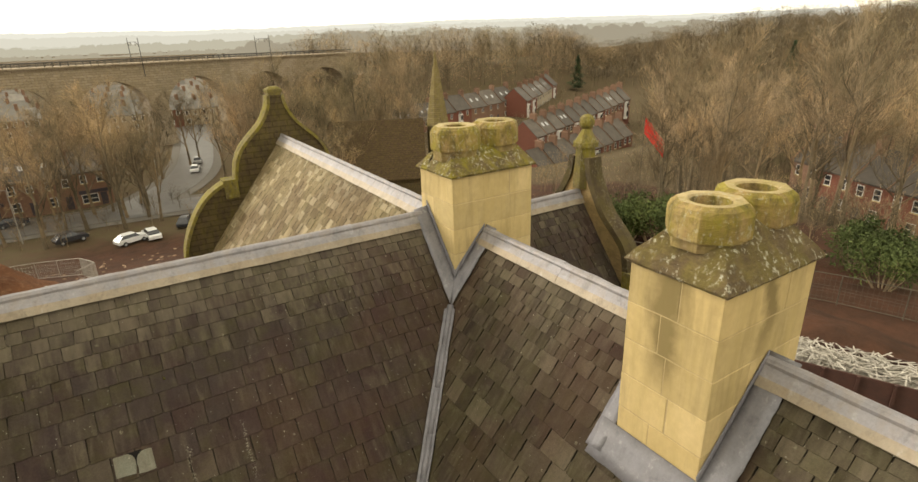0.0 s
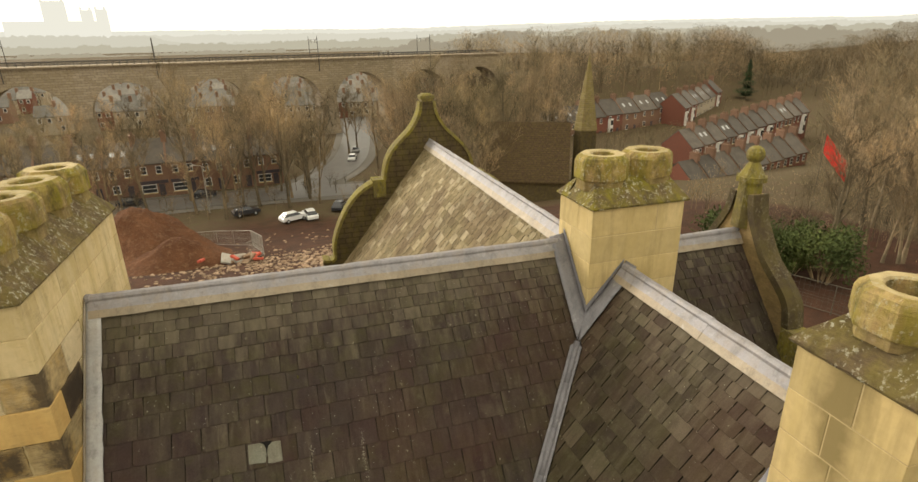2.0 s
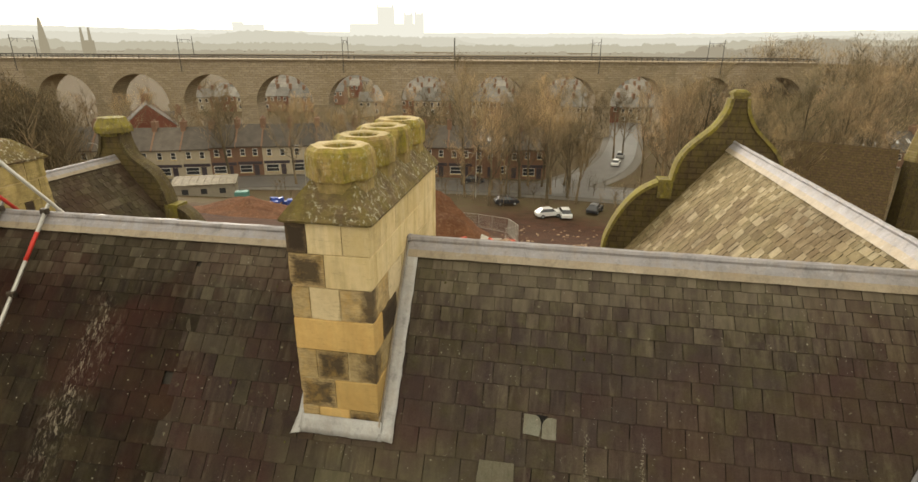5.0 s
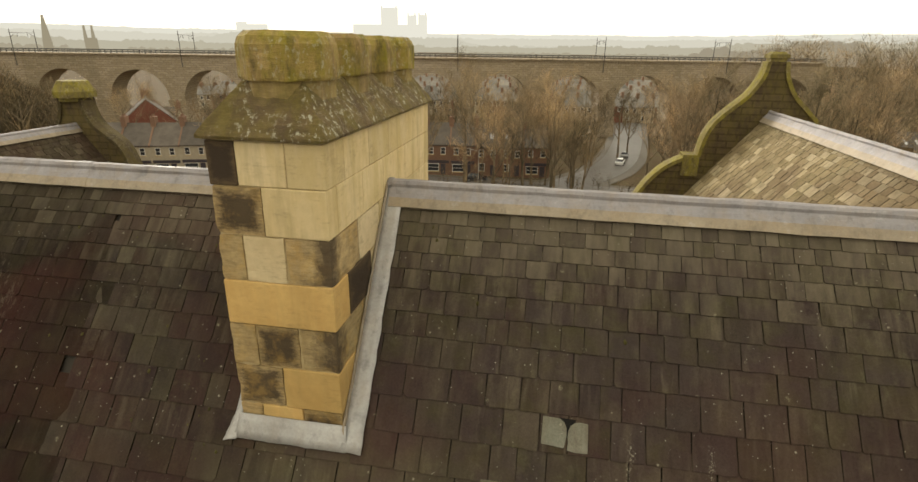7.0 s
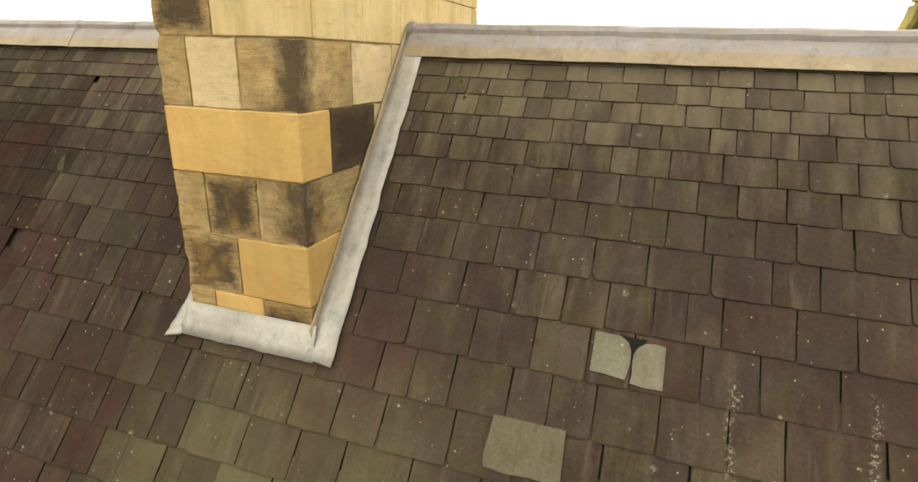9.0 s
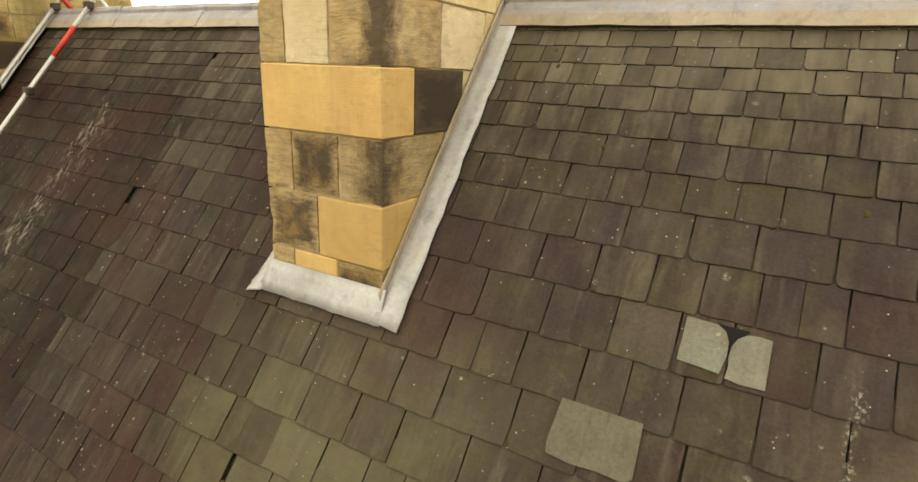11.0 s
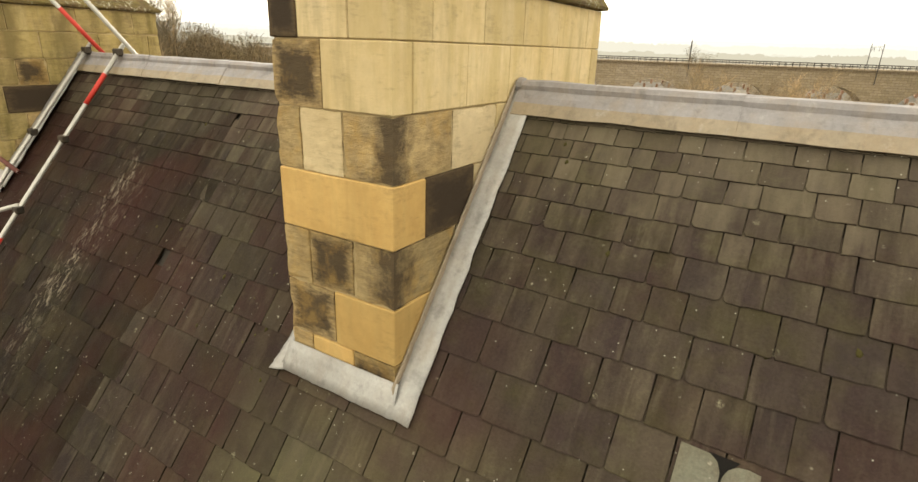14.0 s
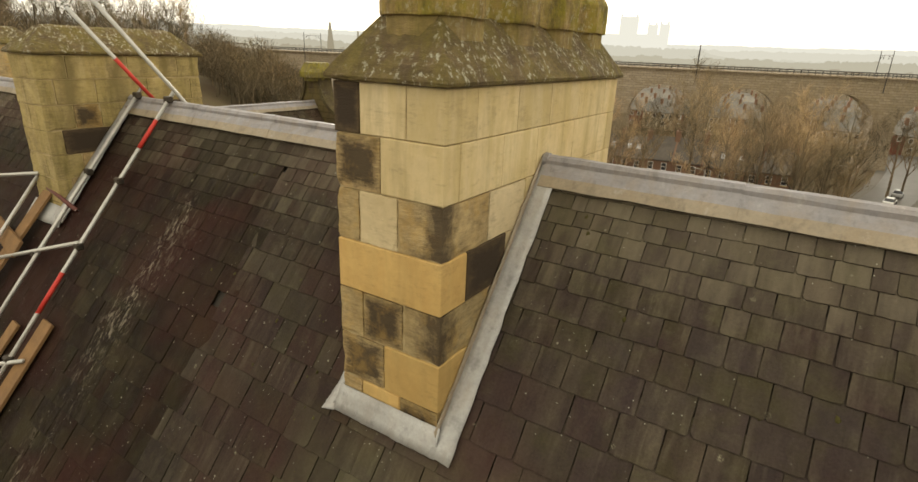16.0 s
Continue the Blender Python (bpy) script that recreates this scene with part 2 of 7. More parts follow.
        col = n.mix(n.mul(n.mul(foot, n.ramp(mid, [(0.3, (0.4, 0.4, 0.4)), (0.7, (1, 1, 1))])), n.ramp(r, [(0.0, (0.35, 0.35, 0.35)), (1.0, (1, 1, 1))])), col, (0.120, 0.112, 0.060))
    # Sides and tails near black: joint dirt plus the shadow line under each course.
    if dirt_shade:
        col = n.mix(n.ramp(mid, [(0.3, (0.95, 0.95, 0.95)), (0.75, (0.6, 0.6, 0.6))]), col, (0.011, 0.009, 0.005))
    if worn:
        col = n.mix(0.55, col, (0.016, 0.013, 0.008))
        col = n.mix(n.ramp(n.mix(0.5, mid, r), [(0.44, (0, 0, 0)), (0.62, (edge,) * 3)]), col, (0.21, 0.175, 0.115))
    dots = n.mul(n.spots(19, 0.05, 0.085), n.ramp(n.noise(1.7, 3, 0.6, space="World"), [(0.46, (0, 0, 0)), (0.58, (1, 1, 1))]))
    col = n.mix(n.mul(dots, 0.8), col, (0.42, 0.42, 0.36))
    flakes = n.mul(n.spots(8.5, 0.05, 0.10), n.ramp(n.noise(70, 4, 0.7, space="World"), [(0.44, (0, 0, 0)), (0.52, (1, 1, 1))]))
    flakes = n.mul(flakes, n.ramp(n.noise(1.1, 3, 0.6, space="World"), [(0.48, (0, 0, 0)), (0.56, (1, 1, 1))]))
    col = n.mix(n.mul(flakes, 0.65), col, (0.36, 0.34, 0.27))
    rings = n.mul(n.spots(3.1, 0.02, 0.075), n.ramp(n.noise(38, 5, 0.75, space="World"), [(0.48, (0, 0, 0)), (0.56, (1, 1, 1))]))
    col = n.mix(n.mul(rings, 0.55), col, (0.30, 0.29, 0.20))
    if lime:
        # a band of old lime splashes that runs down the slope
        pos = n.t.nodes.new("ShaderNodeNewGeometry").outputs["Position"]
        sep = n.t.nodes.new("ShaderNodeSeparateXYZ")
        n.to(pos, sep.inputs["Vector"])
        off = n.mul(n.mul(n.mul(sep.outputs["X"], n.mul(sep.outputs["Z"], 0.15), "SUBTRACT"), lime, "SUBTRACT"), n.mul(n.mul(n.noise(0.9, 2, 0.5, space="World"), 0.5, "SUBTRACT"), 0.7), "ADD")
        band = n.ramp(n.mul(off, 1.0, "ABSOLUTE"), [(0.02, (1, 1, 1)), (0.30, (0, 0, 0))])
        low = n.ramp(n.mul(n.mul(13.25, sep.outputs["Z"], "SUBTRACT"), 1.0), [(0.0, (0, 0, 0)), (0.25, (1, 1, 1))])
        speck = n.mul(n.ramp(n.noise(19, 8, 0.8, (1.5, 0.55, 0.55), space="World"), [(0.52, (0, 0, 0)), (0.57, (1, 1, 1))]), n.ramp(n.noise(2.6, 4, 0.65, (1.6, 0.6, 0.6), space="World"), [(0.44, (0.05, 0.05, 0.05)), (0.58, (1, 1, 1))]))
        col = n.mix(n.mul(n.mul(n.mul(band, low), speck), 0.6), col, (0.30, 0.26, 0.20))
    if axis == "x" and not lime:
        # two dotted trails of bird lime
        for x0, z_top in ((2.14, 12.42), (2.70, 12.46)):
            near = n.mul(n.mul(n.mul(zed.outputs["X"], x0, "SUBTRACT"), n.mul(n.mul(n.noise(7, 2, 0.5, space="World"), 0.5, "SUBTRACT"), 0.08), "ADD"), 1.0, "ABSOLUTE")
            trail = n.mul(n.ramp(near, [(0.006, (1, 1, 1)), (0.03, (0, 0, 0))]), n.ramp(n.mul(z_top, zed.outputs["Z"], "SUBTRACT"), [(0.0, (0, 0, 0)), (0.03, (1, 1, 1)), (0.40, (1, 1, 1)), (0.6, (0, 0, 0))]))
            col = n.mix(n.mul(trail, n.ramp(n.noise(55, 4, 0.7, space="World"), [(0.53, (0, 0, 0)), (0.60, (0.5, 0.5, 0.5))])), col, (0.36, 0.34, 0.27))
    return n.done(col, n.ramp(mid, [(0.3, (0.64,) * 3), (0.8, (0.95,) * 3)]), n.mix(0.45, mid, fine), 0.75, 0.014, spec=0.10)


def slate_pair(name, tones, axis, green, pale, wash_amount, edge, lime=0.0, **red):
    """The face of the slates, their worn edges, and sides dark with dirt and painted shadow."""
    return (slate_material(name, tones, axis, green, pale, wash_amount, lime, **red), slate_material(name + "_worn_edge", tones, axis, green, pale, wash_amount, lime, edge, True, **red), slate_material(name + "_dirt_shade_joint", tones, axis, green, pale, wash_amount, lime, dirt_shade=True, **red))


DARK_TONES = [(0, (0.042, 0.03, 0.0271)), (0.14, (0.0459, 0.0335, 0.0298)), (0.28, (0.0478, 0.0372, 0.0288)), (0.4, (0.0431, 0.0269, 0.0252)), (0.5, (0.0389, 0.0295, 0.0279)), (0.62, (0.0497, 0.0376, 0.0342)), (0.74, (0.045, 0.0315, 0.0298)), (0.84, (0.0527, 0.0412, 0.034)), (0.93, (0.042, 0.0284, 0.0279)), (0.975, (0.0749, 0.0594, 0.0452))]
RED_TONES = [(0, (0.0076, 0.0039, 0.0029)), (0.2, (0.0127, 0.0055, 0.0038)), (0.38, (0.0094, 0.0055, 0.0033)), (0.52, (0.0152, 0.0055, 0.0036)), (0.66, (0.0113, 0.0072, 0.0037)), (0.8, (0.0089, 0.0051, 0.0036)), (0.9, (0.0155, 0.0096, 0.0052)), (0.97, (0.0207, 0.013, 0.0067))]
# Between DARK and RED in depth; greyed and lifted to carry sky sheen.
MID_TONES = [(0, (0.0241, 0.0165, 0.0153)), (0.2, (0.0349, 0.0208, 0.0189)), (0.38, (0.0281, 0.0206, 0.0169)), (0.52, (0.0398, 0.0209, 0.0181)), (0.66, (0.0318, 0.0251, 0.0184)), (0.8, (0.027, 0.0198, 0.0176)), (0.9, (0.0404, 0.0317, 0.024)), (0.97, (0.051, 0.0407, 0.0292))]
WING_TONES = [(0, (0.0335, 0.0244, 0.0177)), (0.2, (0.0447, 0.0331, 0.0223)), (0.4, (0.0565, 0.0449, 0.0267)), (0.56, (0.0446, 0.0330, 0.0247)), (0.7, (0.0779, 0.0613, 0.0423)), (0.84, (0.0595, 0.0463, 0.0281)), (0.92, (0.1111, 0.0904, 0.0614))]
SLATE = slate_pair("brown_stone_slate", DARK_TONES, "x", 0.5, 0.5, 0.78, 0.10)
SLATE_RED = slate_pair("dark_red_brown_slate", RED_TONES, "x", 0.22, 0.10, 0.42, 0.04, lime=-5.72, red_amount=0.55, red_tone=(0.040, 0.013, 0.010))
SLATE_MID = slate_pair("sheen_greyed_brown_slate", MID_TONES, "x", 0.22, 0.30, 0.62, 0.08, red_amount=0.4, red_tone=(0.050, 0.020, 0.016))
SLATE_Y = slate_pair("brown_stone_slate_wing", WING_TONES, "y", 0.45, 0.45, 0.8, 0.15)
# Tones raised far above the other slates to carry sunlight and sheen.
SLATE_SUNLIT = slate_pair("sunlit_tan_slate", [(0.0, (0.225, 0.172, 0.092)), (0.3, (0.300, 0.235, 0.128)), (0.55, (0.260, 0.200, 0.106)), (0.8, (0.370, 0.298, 0.175)), (0.95, (0.460, 0.385, 0.245))], "y", 0.42, 0.16, 0.5, 0.10)
SLATE_SAND = slate_pair("pale_sandy_slate", [(0.0, (0.135, 0.126, 0.092)), (0.5, (0.160, 0.146, 0.106))], "x", 0.3, 0.6, 0.1, 0.4)
SLATE_GREEN = slate_pair("pale_grey_slate", [(0.0, (0.225, 0.236, 0.190)), (0.5, (0.270, 0.278, 0.225))], "x", 0.3, 0.6, 0.1, 0.4)


def stone_material(name, a, b, soot=0.0, moss=0.0, streak=0.0, rough_cut=0.0, spot=0.0, damp=(), heart=0.0, coursed=None, arris=None, gild=0.0):
    """Sandstone ashlar, with soot, moss, damp streaks, tooling."""
    n = Nodes(name)
    big = n.noise(2.3, 5, 0.6, space="World")
    mid = n.noise(14, 6, 0.65, space="World")
    fine = n.noise(110, 4, 0.7, space="World")
    col = n.mix(n.ramp(big, [(0.3, (0, 0, 0)), (0.7, (1, 1, 1))]), a, b)
    tone = n.ramp(n.rnd(), [(0.0, (0.80, 0.79, 0.74)), (0.5, (0.97, 0.94, 0.86)), (1.0, (1.08, 1.07, 1.06))])
    col = n.mix(1.0, col, tone, "MULTIPLY")
    col = n.mix(0.25, col, n.ramp(mid, [(0.25, (0.45, 0.42, 0.36)), (0.75, (1.1, 1.08, 1.0))]), "MULTIPLY")
    if coursed:
        col = n.mix(0.85, col, n.courses(*coursed), "MULTIPLY")
    if streak:
        s = n.noise(3.2, 5, 0.6, (2.2, 2.2, 0.28), space="World")
        col = n.mix(n.ramp(s, [(0.50, (0, 0, 0)), (0.72, (streak,) * 3)]), col, (0.17, 0.135, 0.055))
        s = n.noise(3.4, 6, 0.66, (2.0, 2.0, 0.32), space="World", distort=0.3)
        col = n.mix(n.ramp(s, [(0.46, (0, 0, 0)), (0.66, (min(1.0, 1.25 * streak),) * 3)]), col, (0.45, 0.345, 0.145))
    if soot:
        s = n.mix(0.45, n.noise(5.0, 10, 0.76, (1, 1, 1.25), space="World", distort=0.12), n.noise(9.0, 8, 0.74, (1, 1, 5.5), space="World", distort=0.25))
        col = n.mix(n.ramp(s, [(0.30 + 0.22 * soot, (0.35 + 0.5 * soot,) * 3), (0.46 + 0.26 * soot, (0, 0, 0))]), col, (0.055, 0.038, 0.024))
    if heart:
        # a black heart with a paler worn margin
        sep = n.t.nodes.new("ShaderNodeSeparateXYZ")
        n.to(n.coord.outputs["Generated"], sep.inputs["Vector"])
        across, deep, tall = [n.mul(n.mul(sep.outputs[k], 0.5, "SUBTRACT"), 1.0, "ABSOLUTE") for k in "XYZ"]
        far = n.mul(n.mul(across, deep, "MINIMUM"), tall, "MAXIMUM")
        edge = n.mul(far, n.mul(n.mul(n.mix(0.5, n.noise(8, 9, 0.78, (1, 1, 1.2), space="World", distort=0.1), n.noise(11, 8, 0.75, (1, 1, 5.0), space="World", distort=0.2)), 0.5, "SUBTRACT"), 1.0), "ADD")
        col = n.mix(n.ramp(edge, [(0.30, (heart,) * 3), (0.54, (0, 0, 0))]), col, (0.045, 0.032, 0.021))
    if gild:
        # iron-stained golden clouds
        s = n.noise(4.5, 6, 0.68, space="World")
        col = n.mix(n.ramp(s, [(0.48, (0, 0, 0)), (0.62, (gild,) * 3)]), col, (0.52, 0.33, 0.095))
    if arris:
        # the blackened corner of the stack
        sep = n.t.nodes.new("ShaderNodeSeparateXYZ")
        n.to(n.t.nodes.new("ShaderNodeNewGeometry").outputs["Position"], sep.inputs["Vector"])
        away = n.mul(n.mul(n.mul(sep.outputs["X"], arris[0], "SUBTRACT"), 1.0, "ABSOLUTE"), n.mul(n.mul(sep.outputs["Y"], arris[1], "SUBTRACT"), 1.0, "ABSOLUTE"), "ADD")
        away = n.mul(away, n.mul(n.mul(n.noise(6, 8, 0.72, space="World"), 0.5, "SUBTRACT"), 0.55), "ADD")
        col = n.mix(n.ramp(away, [(0.05, (0.85, 0.85, 0.85)), (0.20, (0, 0, 0))]), col, (0.052, 0.037, 0.026))
    if moss:
        s = n.noise(3.4, 6, 0.7, (1.25, 1.25, 0.6), space="World")
        col = n.mix(n.ramp(s, [(0.40, (0, 0, 0)), (0.6, (moss,) * 3)]), col, (0.225, 0.192, 0.018))
        s2 = n.noise(9, 7, 0.75, (1, 1, 0.45), space="World")
        col = n.mix(n.ramp(s2, [(0.48, (0, 0, 0)), (0.64, (0.75 * moss,) * 3)]), col, (0.055, 0.045, 0.022))
    if spot:
        lich = n.mul(n.ramp(n.noise(24, 6, 0.72, (1, 1, 0.8), space="World"), [(0.55, (0, 0, 0)), (0.60, (1, 1, 1))]), n.ramp(n.noise(3, 3, 0.6, space="World"), [(0.42, (0, 0, 0)), (0.54, (1, 1, 1))]))
        col = n.mix(n.mul(lich, spot), col, (0.44, 0.42, 0.32))
    for axis, centre, half, z_low in damp:
        # a damp streak below the cap
        sep = n.t.nodes.new("ShaderNodeSeparateXYZ")
        n.to(n.t.nodes.new("ShaderNodeNewGeometry").outputs["Position"], sep.inputs["Vector"])
        wob = n.mul(n.mul(n.noise(3, 4, 0.6, space="World"), 0.5, "SUBTRACT"), 0.35)
        off = n.mul(n.mul(n.mul(sep.outputs[axis], centre, "SUBTRACT"), wob, "ADD"), 1.0, "ABSOLUTE")
        wide = n.ramp(off, [(half * 0.4, (1, 1, 1)), (half * 1.5, (0, 0, 0))])
        high = n.ramp(n.mul(n.mul(sep.outputs["Z"], z_low, "SUBTRACT"), wob, "ADD"), [(0.0, (0, 0, 0)), (0.45, (1, 1, 1))])
        col = n.mix(n.mul(n.mul(wide, high), 0.88), col, (0.19, 0.145, 0.06))
    tool = n.noise(20, 9, 0.74, (1, 1, 3.2), space="World", distort=0.25)
    h = n.mix(0.35 + 0.4 * rough_cut, fine, tool)
    return n.done(col, 0.88, h, 0.35 + 0.5 * rough_cut, 0.006 + 0.02 * rough_cut, spec=0.25)


CREAM_DAMP = stone_material("damp_streaked_cream_sandstone", (0.60, 0.475, 0.25), (0.52, 0.405, 0.20), streak=0.45, damp=(("Y", -4.31, 0.13, 13.35), ("X", 6.27, 0.08, 13.7)))
CREAM = stone_material("cream_sandstone", (0.62, 0.50, 0.275), (0.54, 0.43, 0.22), streak=0.45)
PALE_CREAM = stone_material("pale_cream_sandstone", (0.68, 0.575, 0.375), (0.61, 0.49, 0.28), soot=0.05, streak=0.42, rough_cut=0.2)
DIRTY = stone_material("grimy_cream_sandstone", (0.54, 0.435, 0.225), (0.41, 0.325, 0.16), soot=0.30, streak=0.85, moss=0.2, rough_cut=0.5, damp=(("Y", -0.72, 0.10, 13.5), ("Y", -0.1, 0.07, 13.9), ("Y", 0.5, 0.06, 13.9)))
GOLD = stone_material("new_golden_sandstone", (0.64, 0.445, 0.185), (0.50, 0.325, 0.12), soot=0.05, streak=0.25, rough_cut=0.25)
SOOTY = stone_material("sooty_sandstone", (0.52, 0.40, 0.215), (0.42, 0.305, 0.15), soot=0.30, rough_cut=0.8, heart=0.9, gild=0.3)
BLACK_STONE = stone_material("blackened_sandstone", (0.19, 0.138, 0.078), (0.12, 0.088, 0.052), soot=0.72, rough_cut=0.6, heart=0.97)
BROWN_STONE = stone_material("weathered_brown_sandstone", (0.60, 0.475, 0.27), (0.49, 0.36, 0.18), soot=0.40, rough_cut=1.0, gild=0.45, arris=(-0.06, -1.36))
PALE_STONE = stone_material("pale_weathered_sandstone", (0.64, 0.54, 0.36), (0.55, 0.45, 0.28), soot=0.16, rough_cut=0.5)
CAP_STONE = stone_material("lichened_cap_stone", (0.26, 0.195, 0.105), (0.15, 0.108, 0.06), soot=0.62, moss=0.34, spot=1.0, rough_cut=1.2)
POT_STONE = stone_material("mossy_pot_stone", (0.42, 0.30, 0.13), (0.29, 0.20, 0.085), soot=0.30, moss=0.85, streak=0.6, spot=0.45, rough_cut=0.7)
MOSS_STONE = stone_material("mossy_coping_stone", (0.20, 0.165, 0.07), (0.15, 0.122, 0.052), soot=0.2, moss=0.75, spot=0.25, rough_cut=0.5)
SPIRE_STONE = stone_material("mossy_spire_stone", (0.27, 0.215, 0.125), (0.21, 0.165, 0.09), moss=0.4, soot=0.2, coursed=(0.9, 0.32, 0.03))
RIM_STONE = stone_material("pale_worn_rim_stone", (0.50, 0.41, 0.23), (0.36, 0.28, 0.14), soot=0.2, moss=0.3, spot=0.5, rough_cut=0.6)
MOSS_DARK = stone_material("dark_mossy_coping_stone", (0.085, 0.064, 0.036), (0.052, 0.04, 0.024), soot=0.4, moss=0.14, spot=0.2, rough_cut=0.6)
GABLE_TAN = stone_material("tan_gable_stone", (0.44, 0.32, 0.165), (0.30, 0.215, 0.11), soot=0.42, moss=0.12, rough_cut=0.9)
GABLE_STONE = stone_material("gable_rubble_stone", (0.145, 0.108, 0.062), (0.095, 0.072, 0.043), soot=0.4, moss=0.18, rough_cut=0.8, coursed=(0.42, 0.16, 0.018))
CAP_MOSSY = stone_material("green_mossed_cap_stone", (0.27, 0.205, 0.105), (0.16, 0.12, 0.065), soot=0.45, moss=0.85, spot=0.8, rough_cut=1.2)
NECK_STONE = stone_material("stained_neck_stone", (0.33, 0.245, 0.12), (0.22, 0.16, 0.08), soot=0.32, moss=0.3, streak=0.6, spot=0.3, rough_cut=0.7)
MORTAR = stone_material("lime_mortar", (0.46, 0.37, 0.21), (0.38, 0.30, 0.17))


def lead_material(name, tone, stain):
    n = Nodes(name)
    big = n.noise(3.0, 5, 0.6, space="World")
    fine = n.noise(40, 5, 0.7, space="World")
    run = n.noise(7, 5, 0.65, (1, 1, 0.15), space="World")
    col = n.mix(n.ramp(big, [(0.3, (0, 0, 0)), (0.7, (1, 1, 1))]), tone, tuple(c * 0.72 for c in tone))
    col = n.mix(n.ramp(run, [(0.45, (0, 0, 0)), (0.75, (stain,) * 3)]), col, (0.30, 0.22, 0.13))
    grime = n.noise(9, 8, 0.72, (1, 1, 0.6), space="World", distort=0.15)
    col = n.mix(n.ramp(grime, [(0.52, (0, 0, 0)), (0.68, (0.6, 0.6, 0.6))]), col, tuple(c * 0.42 for c in tone))
    col = n.mix(n.ramp(grime, [(0.28, (0.45, 0.45, 0.45)), (0.42, (0, 0, 0))]), col, (0.52, 0.51, 0.50))
    col = n.mix(0.4, col, n.ramp(fine, [(0.3, (0.5, 0.5, 0.5)), (0.7, (1, 1, 1))]), "MULTIPLY")
    return n.done(col, n.ramp(fine, [(0.2, (0.42,) * 3), (0.8, (0.7,) * 3)]), n.mix(0.5, big, fine), 0.35, 0.01, metal=0.15, spec=0.4)


LEAD = lead_material("grey_lead", (0.30, 0.29, 0.305), 0.25)
LEAD_DARK = lead_material("dark_blue_grey_lead", (0.225, 0.22, 0.24), 0.06)
LEAD_RIDGE = lead_material("lavender_grey_lead", (0.335, 0.32, 0.335), 0.4)
LEAD_STAINED = lead_material("stained_lead", (0.37, 0.31, 0.23), 0.6)
LEAD_WHITE = lead_material("whitened_lead", (0.47, 0.465, 0.455), 0.3)

# ---- the roofs ----
TAN = 1.256                      # roof slope, rise over run
RUN = 1 / math.hypot(1, TAN)
RISE = TAN * RUN
EAVES = 3.55                     # half span of each wing


def slate_shapes(count, seed):
    """Unit slates: width 1 along x, length 1 down y, with worn, chipped corners, dark arrises and an uneven tail."""
    rng = random.Random(seed)
    shapes = []
    for _ in range(count):
        cl, cr = rng.choice((0.012, 0.02, 0.03, 0.045, 0.10)), rng.choice((0.012, 0.02, 0.03, 0.045, 0.09))
        slant = rng.uniform(-0.007, 0.007)
        tail = lambda x: 1 + slant * x * 2 + rng.uniform(-0.009, 0.008)
        side = lambda: rng.uniform(-0.010, 0.005)
        out = [(-0.49, 0), (0.49, 0), (0.489 + side(), 0.45), (0.488 + side(), 0.72), (0.487 + side(), 1 - cr), (0.487 - cr * 0.4, tail(0.4) - cr * 0.35), (0.487 - cr * 1.1, tail(0.4))]
        out += [(x + rng.uniform(-0.05, 0.05), tail(x)) for x in (0.24, 0.08, -0.08, -0.24)]
        out += [(-0.487 + cl * 1.1, tail(-0.4)), (-0.487 + cl * 0.4, tail(-0.4) - cl * 0.35), (-0.487 - side(), 1 - cl), (-0.488 - side(), 0.72), (-0.489 - side(), 0.45)]
        twist, bow = rng.uniform(-0.002, 0.002), rng.uniform(-0.0012, 0.0015)
        n = len(out)
        rise = lambda x, y: 0.0125 * y + twist * x * 2 + bow * (1 - 4 * x * x)
        inner = [(x * (1 - 0.018 * (0.6 + 0.8 * rng.random())), y if y < 0.01 else y - (0.012 + 0.008 * rng.random()) * (1 if y > 0.8 else 0), 0.0042 + rise(x, y)) for x, y in out]
        top = [(x, y, 0.002 + rise(x, y)) for x, y in out]
        low = [(x, y, rise(x, y) - 0.009) for x, y in out]
        faces = [tuple(range(n))] + [(n + i, n + (i + 1) % n, (i + 1) % n, i) for i in range(1, n)] + [(2 * n + i, 2 * n + (i + 1) % n, n + (i + 1) % n, n + i) for i in range(1, n)]
        slots = [0] + [0 if 5 <= i <= 12 else 1 for i in range(1, n)] + [2] * (n - 1)
        shapes.append((inner + top + low, faces, slots))
    return shapes


SHAPES = slate_shapes(22, 5)


PALE_ONE = [(-0.19, 0), (0.17, 0), (0.185, 0.2), (0.175, 0.25), (0.06, 0.26), (-0.05, 0.25), (-0.17, 0.255), (-0.2, 0.23)]


def slate_mesh(shape):
    m = Mesh().add(shape[0], shape[1])
    m.m = list(shape[2])
    return m


